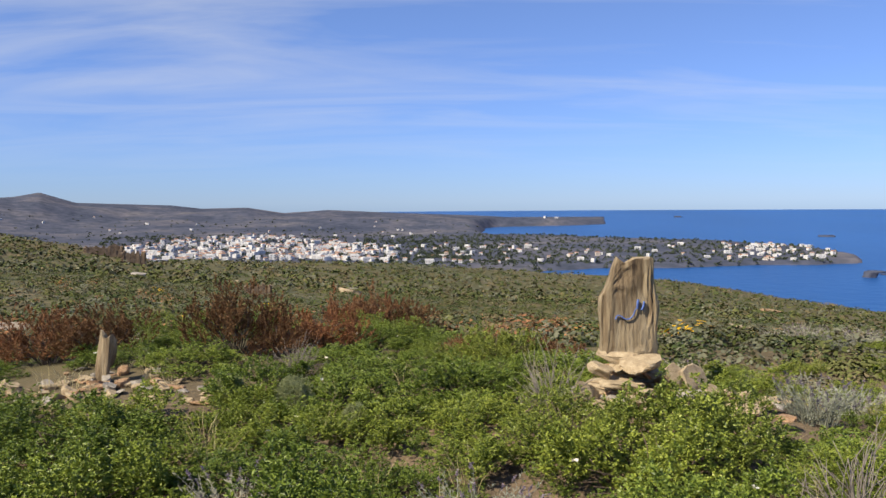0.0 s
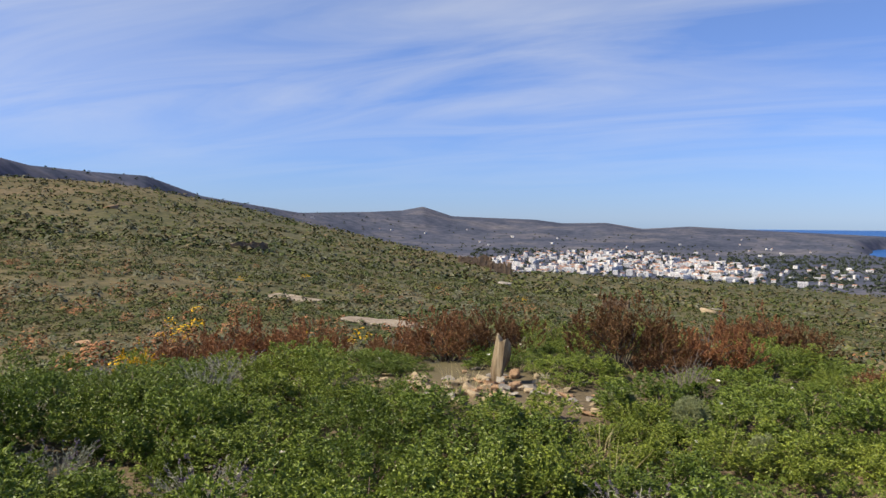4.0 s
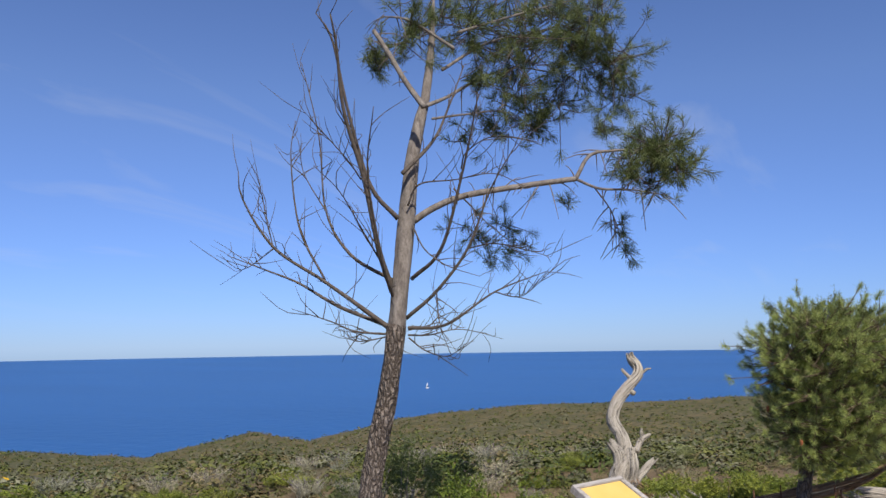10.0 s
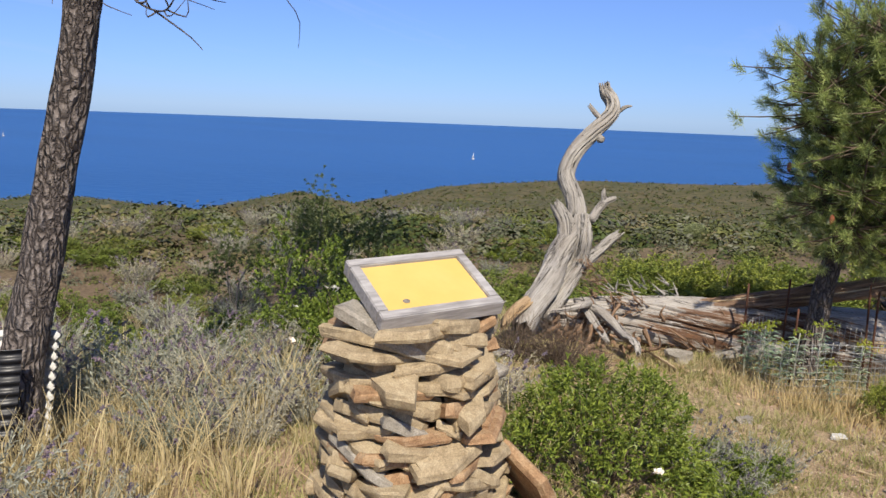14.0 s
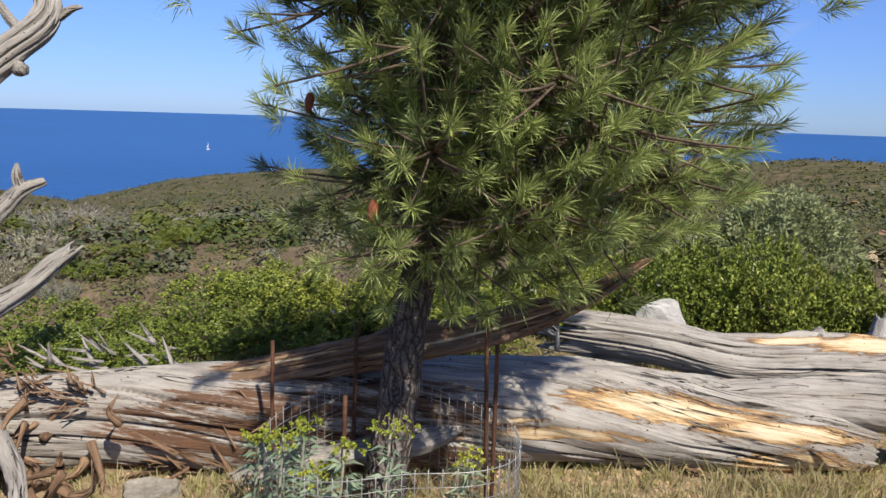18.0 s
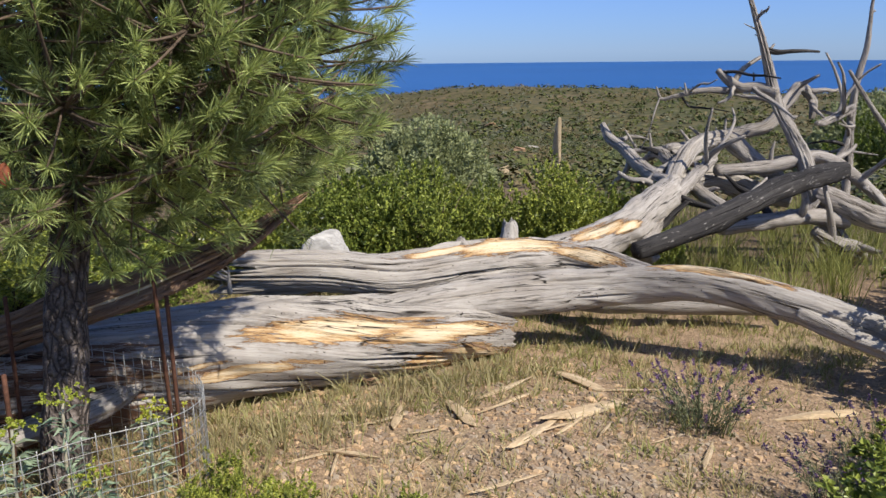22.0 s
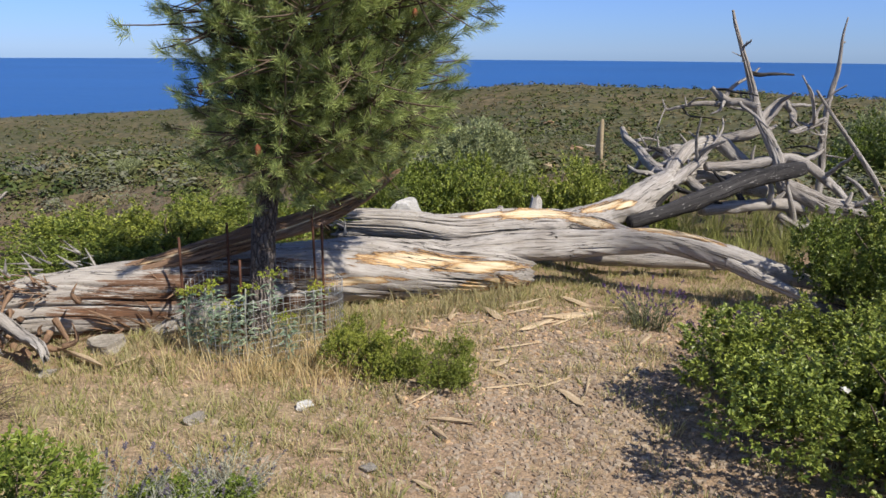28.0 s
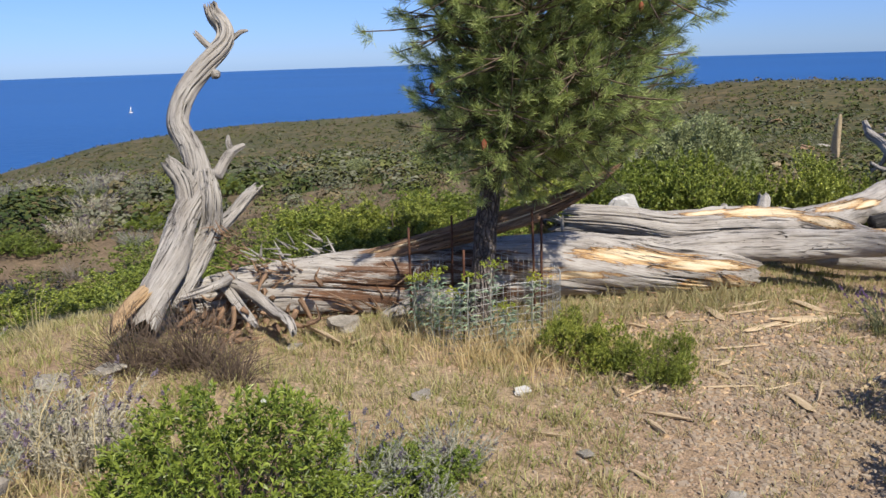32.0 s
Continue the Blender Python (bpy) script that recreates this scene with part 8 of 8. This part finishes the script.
for k in range(70):
    b, r = radians(orng.uniform(-60, 120) + TURN0), 16 * 18 ** orng.uniform(0, 1)
    x, y = HUB[0] + r * math.sin(b), HUB[1] + r * math.cos(b)
    s = orng.uniform(0.5, 1.6) * (0.5 + r / 120)
    ob = shared("outcrop", STONES[k % 8][k % 3], None, pose(x, y, float(ground(x, y)) + 0.05 * s, orng.normal() * 6, orng.normal() * 6, orng.uniform(0, 360)) @ Matrix.Diagonal((s * 1.5, s * 1.2, s * 0.9, 1)))
    tagged(ob, "pale tan rock outcrop showing through scrub", "rock", "rock outcrops")


for x, y, s, a in ((-23.1, 36.9, 2.8, 40), (-21.9, 36.2, 2.0, 20), (-40.0, 50.6, 2.6, 10), (-38.5, 52, 1.8, 70), (6.2, 11.6, 0.8, 0), (6.7, 11.9, 0.6, 50), (5.7, 11.8, 0.5, 90), (14.2, 15.5, 1.6, 30)):
    ob = shared("outcrop", ROCKS[int(s * 7) % 8], None, pose(x, y, float(ground(x, y)) + 0.02 * s, 4, 5, a) @ Matrix.Diagonal((s * 1.5, s, s * 0.3, 1)))
    tagged(ob, "broad pale tan rock slab bare of scrub", "rock", "rock outcrops")


def sight(x, r):
    """A spot on the hillside on that bearing."""
    return HUB[0] + r * math.sin(radians(x)), HUB[1] + r * math.cos(radians(x))


MAT_RUIN = mottled("brown ruin stone", [(0.3, (0.13, 0.09, 0.06)), (0.6, (0.25, 0.18, 0.12)), (0.8, (0.33, 0.25, 0.18))], 1.2, 5, 0.95, 0.8, 0.15)


def ruin(b, r, w, h, seed):
    x, y = sight(b, r)
    z = float(ground(x, y))
    t = thing("ruined_hut", "roofless ruined stone hut on the hillside", "ruin", pose(x, y, z - 0.4, 0, 0, -b), "ruined huts")
    rng = np.random.default_rng(seed)
    for x0, x1, d in ((-w / 2, w / 2, -w * 0.3), (-w / 2, w / 2, w * 0.3)):
        n = 18
        vs, fs = [], []
        for i in range(n + 1):
            a = x0 + (x1 - x0) * i / n
            g = h * (0.35 + 0.65 * hash_noise(np.float64(i * 0.55), np.float64(d), seed)) + 0.4 + rng.uniform(-0.12, 0.12)
            vs += [(a, d - 0.25, 0), (a, d - 0.2 + rng.normal() * 0.04, g), (a, d + 0.2, g), (a, d + 0.25, 0)]
            if i:
                k = 4 * i
                fs += [[k - 4, k, k + 1, k - 3], [k - 3, k + 1, k + 2, k - 2], [k - 2, k + 2, k + 3, k - 1]]
        ob = new("wall", faces_mesh("wall", vs, fs + [[0, 1, 2, 3], [4 * n + 3, 4 * n + 2, 4 * n + 1, 4 * n]], MAT_RUIN, None, False))
        ob.parent = t
    for sx in (-w / 2, w / 2):
        bm = bmesh.new()
        bmesh.ops.create_cube(bm, size=1.0, matrix=pose(sx, 0, h * 0.45) @ Matrix.Diagonal((0.5, w * 0.55, h * 0.9, 1)))
        part("wall", bm, MAT_RUIN, t, "", False)


ruin(-26.3, 205, 8, 2.6, 1)
ruin(-24.6, 190, 4.6, 3.2, 2)
ruin(-17.6, 120, 3.4, 1.8, 3)
ruin(-42.5, 150, 6, 1.4, 4)

# ---- the town, the tongue of land with houses, boats ----
MAT_WHITE = mottled("white limewash", [(0.3, (0.66, 0.645, 0.61)), (0.7, (0.80, 0.79, 0.77))], 0.08, 0.6, 0.9, 0.05, 0.05)
MAT_CREAM = mottled("cream plaster", [(0.3, (0.58, 0.49, 0.40)), (0.7, (0.70, 0.62, 0.53))], 0.08, 0.6, 0.9, 0.05, 0.05)
MAT_TILE = mottled("terracotta roof", [(0.3, (0.33, 0.18, 0.12)), (0.7, (0.46, 0.28, 0.19))], 0.2, 1.5, 0.9, 0.1, 0.05)
MAT_DARK = plain("shaded window", (0.06, 0.065, 0.075), 0.4, 0, 1.0, 0.2)


def house_mesh(w, d, h, gable, wall, seed):
    """Walls with recessed windows, and a flat or gabled roof."""
    vs, fs, slots = [], [], []

    def box(x0, y0, z0, x1, y1, z1, s):
        b = len(vs)
        vs.extend([(x0, y0, z0), (x1, y0, z0), (x1, y1, z0), (x0, y1, z0), (x0, y0, z1), (x1, y0, z1), (x1, y1, z1), (x0, y1, z1)])
        fs.extend([[b, b + 1, b + 5, b + 4], [b + 1, b + 2, b + 6, b + 5], [b + 2, b + 3, b + 7, b + 6], [b + 3, b, b + 4, b + 7], [b + 4, b + 5, b + 6, b + 7]])
        slots.extend([s] * 5)
    box(-w / 2, -d / 2, -6, w / 2, d / 2, h, 0)
    if gable:
        b = len(vs)
        vs.extend([(-w / 2 - 0.3, -d / 2 - 0.3, h), (w / 2 + 0.3, -d / 2 - 0.3, h), (w / 2 + 0.3, d / 2 + 0.3, h), (-w / 2 - 0.3, d / 2 + 0.3, h), (-w / 2 - 0.3, 0, h + d * 0.22), (w / 2 + 0.3, 0, h + d * 0.22)])
        fs.extend([[b, b + 1, b + 5, b + 4], [b + 2, b + 3, b + 4, b + 5], [b + 1, b + 2, b + 5], [b + 3, b, b + 4]])
        slots.extend([1] * 4)
    else:
        box(-w / 2 + 0.3, -d / 2 + 0.3, h, w / 2 - 0.3, d / 2 - 0.3, h + 0.7, 0)
    rng = np.random.default_rng(seed)
    for row in range(int(h // 3)):
        for k in range(int(w // 3)):
            if rng.uniform() < 0.75:
                x = -w / 2 + 1.4 + k * 3
                box(x, -d / 2 - 0.05, row * 3 + 1.0, x + 1.1, -d / 2 + 0.1, row * 3 + 2.4, 2)
    return faces_mesh("house", vs, fs, [wall, MAT_TILE, MAT_DARK], slots, False)


HOUSES = [house_mesh(w, d, h, g, m, k) for k, (w, d, h, g, m) in enumerate(((11, 9, 7, 0, MAT_WHITE), (9, 8, 9, 1, MAT_WHITE), (14, 9, 6, 0, MAT_WHITE), (8, 8, 6, 1, MAT_WHITE), (12, 9, 10, 0, MAT_WHITE), (10, 8, 8, 1, MAT_CREAM), (18, 10, 8, 0, MAT_WHITE), (9, 7, 5, 1, MAT_WHITE)))]
hrng = np.random.default_rng(31)


PLACED = []


def house_at(b, r, pick=None, s=1.0):
    z = float(far_ground(np.float64(b), np.float64(r)))
    if z < SEA0 + 3:
        return False
    a = radians(b + TURN0)
    m = pose(HUB[0] + r * math.sin(a), HUB[1] + r * math.cos(a), z, 0, 0, -b + hrng.normal() * 25) @ Matrix.Diagonal((s, s, s * hrng.uniform(0.8, 1.15), 1))
    PLACED.append((r, int(hrng.integers(8)) if pick is None else pick, m))
    return True


made = 0
while made < 560:
    b = hrng.uniform(-25.0, -6.5)
    core = math.exp(-((b + 16.5) / 7.0) ** 2)
    r = 1230 + 560 * hrng.uniform(0, 1) ** 1.15 * (0.55 + 0.55 * core)
    if hrng.uniform() < 0.25 + core * 0.9 and house_at(b, r, None, hrng.uniform(0.5, 0.82)):
        made += 1
made = 0
while made < 70:
    b, r = hrng.normal(1, 6), hrng.uniform(1180, 1600)
    if -8 < b < 12 and house_at(b, r, None, hrng.uniform(0.45, 0.75)):
        made += 1
made = 0
while made < 80:
    b, r = hrng.normal(19.0, 2.6), hrng.uniform(1300, 1720)
    if 11 < b < 23.5 and house_at(b, r, None, hrng.uniform(0.42, 0.72)):
        made += 1
for k in range(26):
    house_at(hrng.uniform(-40, -3), hrng.uniform(1900, 2500), None, 0.5)
house_at(4.1, 2890, 6, 0.8), house_at(4.9, 2900, 2, 0.8)
PLACED.sort(key=lambda p: p[0])
for r, k, m in PLACED[:290]:
    tagged(shared("house", HOUSES[k], None, m), "white limewashed house of a distant coastal town", "house", "houses of the town")
jv, jf, js = [], [], []
for r, k, m in PLACED[290:]:
    me, base = HOUSES[k], len(jv)
    jv.extend(tuple(m @ v.co) for v in me.vertices)
    jf.extend([base + i for i in p.vertices] for p in me.polygons)
    js.extend(p.material_index for p in me.polygons)
rest = new("upper_town", faces_mesh("upper_town", jv, jf, [MAT_WHITE, MAT_TILE, MAT_DARK], js, False))
tagged(rest, "crowded white houses of the upper town on the slope", "houses", kind="stuff")


def grove(name, count, pick, size, label, seed):
    rng = np.random.default_rng(seed)
    b, r = pick(rng, count)
    z = far_ground(b, r)
    ok = z > SEA0 + 2
    b, r, z = b[ok], r[ok], z[ok]
    a = np.radians(b + TURN0)
    n, k = len(b), 12
    s = size * rng.uniform(0.5, 1.3, n)
    d = unit(rng.normal(size=(n, k, 3)))
    d[..., 2] = np.abs(d[..., 2])
    c = np.stack([HUB[0] + r * np.sin(a), HUB[1] + r * np.cos(a), z], 1)[:, None] + d * s[:, None, None] * np.array([0.5, 0.5, 0.6])
    way = unit(d + rng.normal(size=d.shape) * 0.6)
    L = np.repeat(s * 0.6, k)
    v, f = leaf_quads((c - way * L.reshape(n, k, 1) * 0.5).reshape(-1, 3), way.reshape(-1, 3), L, L * 0.7, rng)
    tagged(mesh_object(name, v, f, MAT_GROVE, None, False), label, "trees", kind="stuff")


MAT_GROVE = leafy("far tree green", (0.035, 0.05, 0.032), (0.075, 0.095, 0.058), 0.9, trans=0)
grove("town_trees", 900, lambda g, n: (g.uniform(-27, 2, n), g.uniform(1180, 1900, n)), 6.5, "dark trees between the houses of the town", 1)
grove("shore_trees", 2200, lambda g, n: (g.uniform(-9, 23, n), g.uniform(1120, 2100, n)), 5.5, "dark trees on the low tongue of land", 2)
grove("hill_trees", 700, lambda g, n: (g.uniform(-58, 6, n), g.uniform(1500, 2500, n)), 5, "dark scrub and trees on the distant hills", 3)


def boat(b, r, s):
    a = radians(b + TURN0)
    t = thing("sailing_boat", "small white sailing boat far out on the sea", "boat", pose(HUB[0] + r * math.sin(a), HUB[1] + r * math.cos(a), sea_level(r), 0, 0, -b + 35), "sailing boats")
    tube_object("hull", tube([(-4 * s, 0, 0.6, 0.7 * s), (0, 0, 0.4, 1.2 * s), (3 * s, 0, 0.6, 0.8 * s), (5 * s, 0, 1.0, 0.1)], 10, 14), MAT_WHITE, t)
    bm = bmesh.new()
    pts = [(-3.5 * s, 0.1, 1.6), (0.6 * s, 0.1, 1.6), (0.8 * s, 0.1, 13 * s)]
    for y in (0.05, -0.05):
        for p in pts:
            bm.verts.new((p[0], y, p[2]))
    bm.verts.ensure_lookup_table()
    v = bm.verts
    for q in ((0, 1, 2), (5, 4, 3), (0, 3, 4, 1), (1, 4, 5, 2), (2, 5, 3, 0)):
        bm.faces.new([v[i] for i in q])
    part("sail", bm, MAT_WHITE, t)
    tube_object("mast", tube([(0.8 * s, 0, 0, 0.15), (0.8 * s, 0, 14 * s, 0.08)], 6, 4), MAT_WHITE, t)


for b, r, s in ((31.0, 2200, 0.9), (33.7, 2050, 0.7), (61.9, 1750, 1.1), (26.3, 2300, 0.7)):
    boat(b, r, s)


def islet(b, r, w, h, seed):
    a = radians(b + TURN0)
    bm = stone_bm(1, 0.45, 1, seed, 5, 0.16)
    me = bpy.data.meshes.new("islet")
    bm.to_mesh(me)
    bm.free()
    # islets share the far hills' colour with its painted haze
    me.materials.append(MAT_FAR_HAZED)
    ob = shared("islet", me, None, pose(HUB[0] + r * math.sin(a), HUB[1] + r * math.cos(a), sea_level(r), 0, 0, -b) @ Matrix.Diagonal((w, w, h * 1.6, 1)))
    tagged(ob, "bare low rock islet off the coast", "islet", "islets")


islet(22.4, 2160, 40, 5, 1), islet(13.3, 3700, 40, 6, 2), islet(24.9, 1125, 16, 9, 3), islet(26.2, 1170, 26, 2, 4), islet(25.2, 1200, 24, 3, 5)
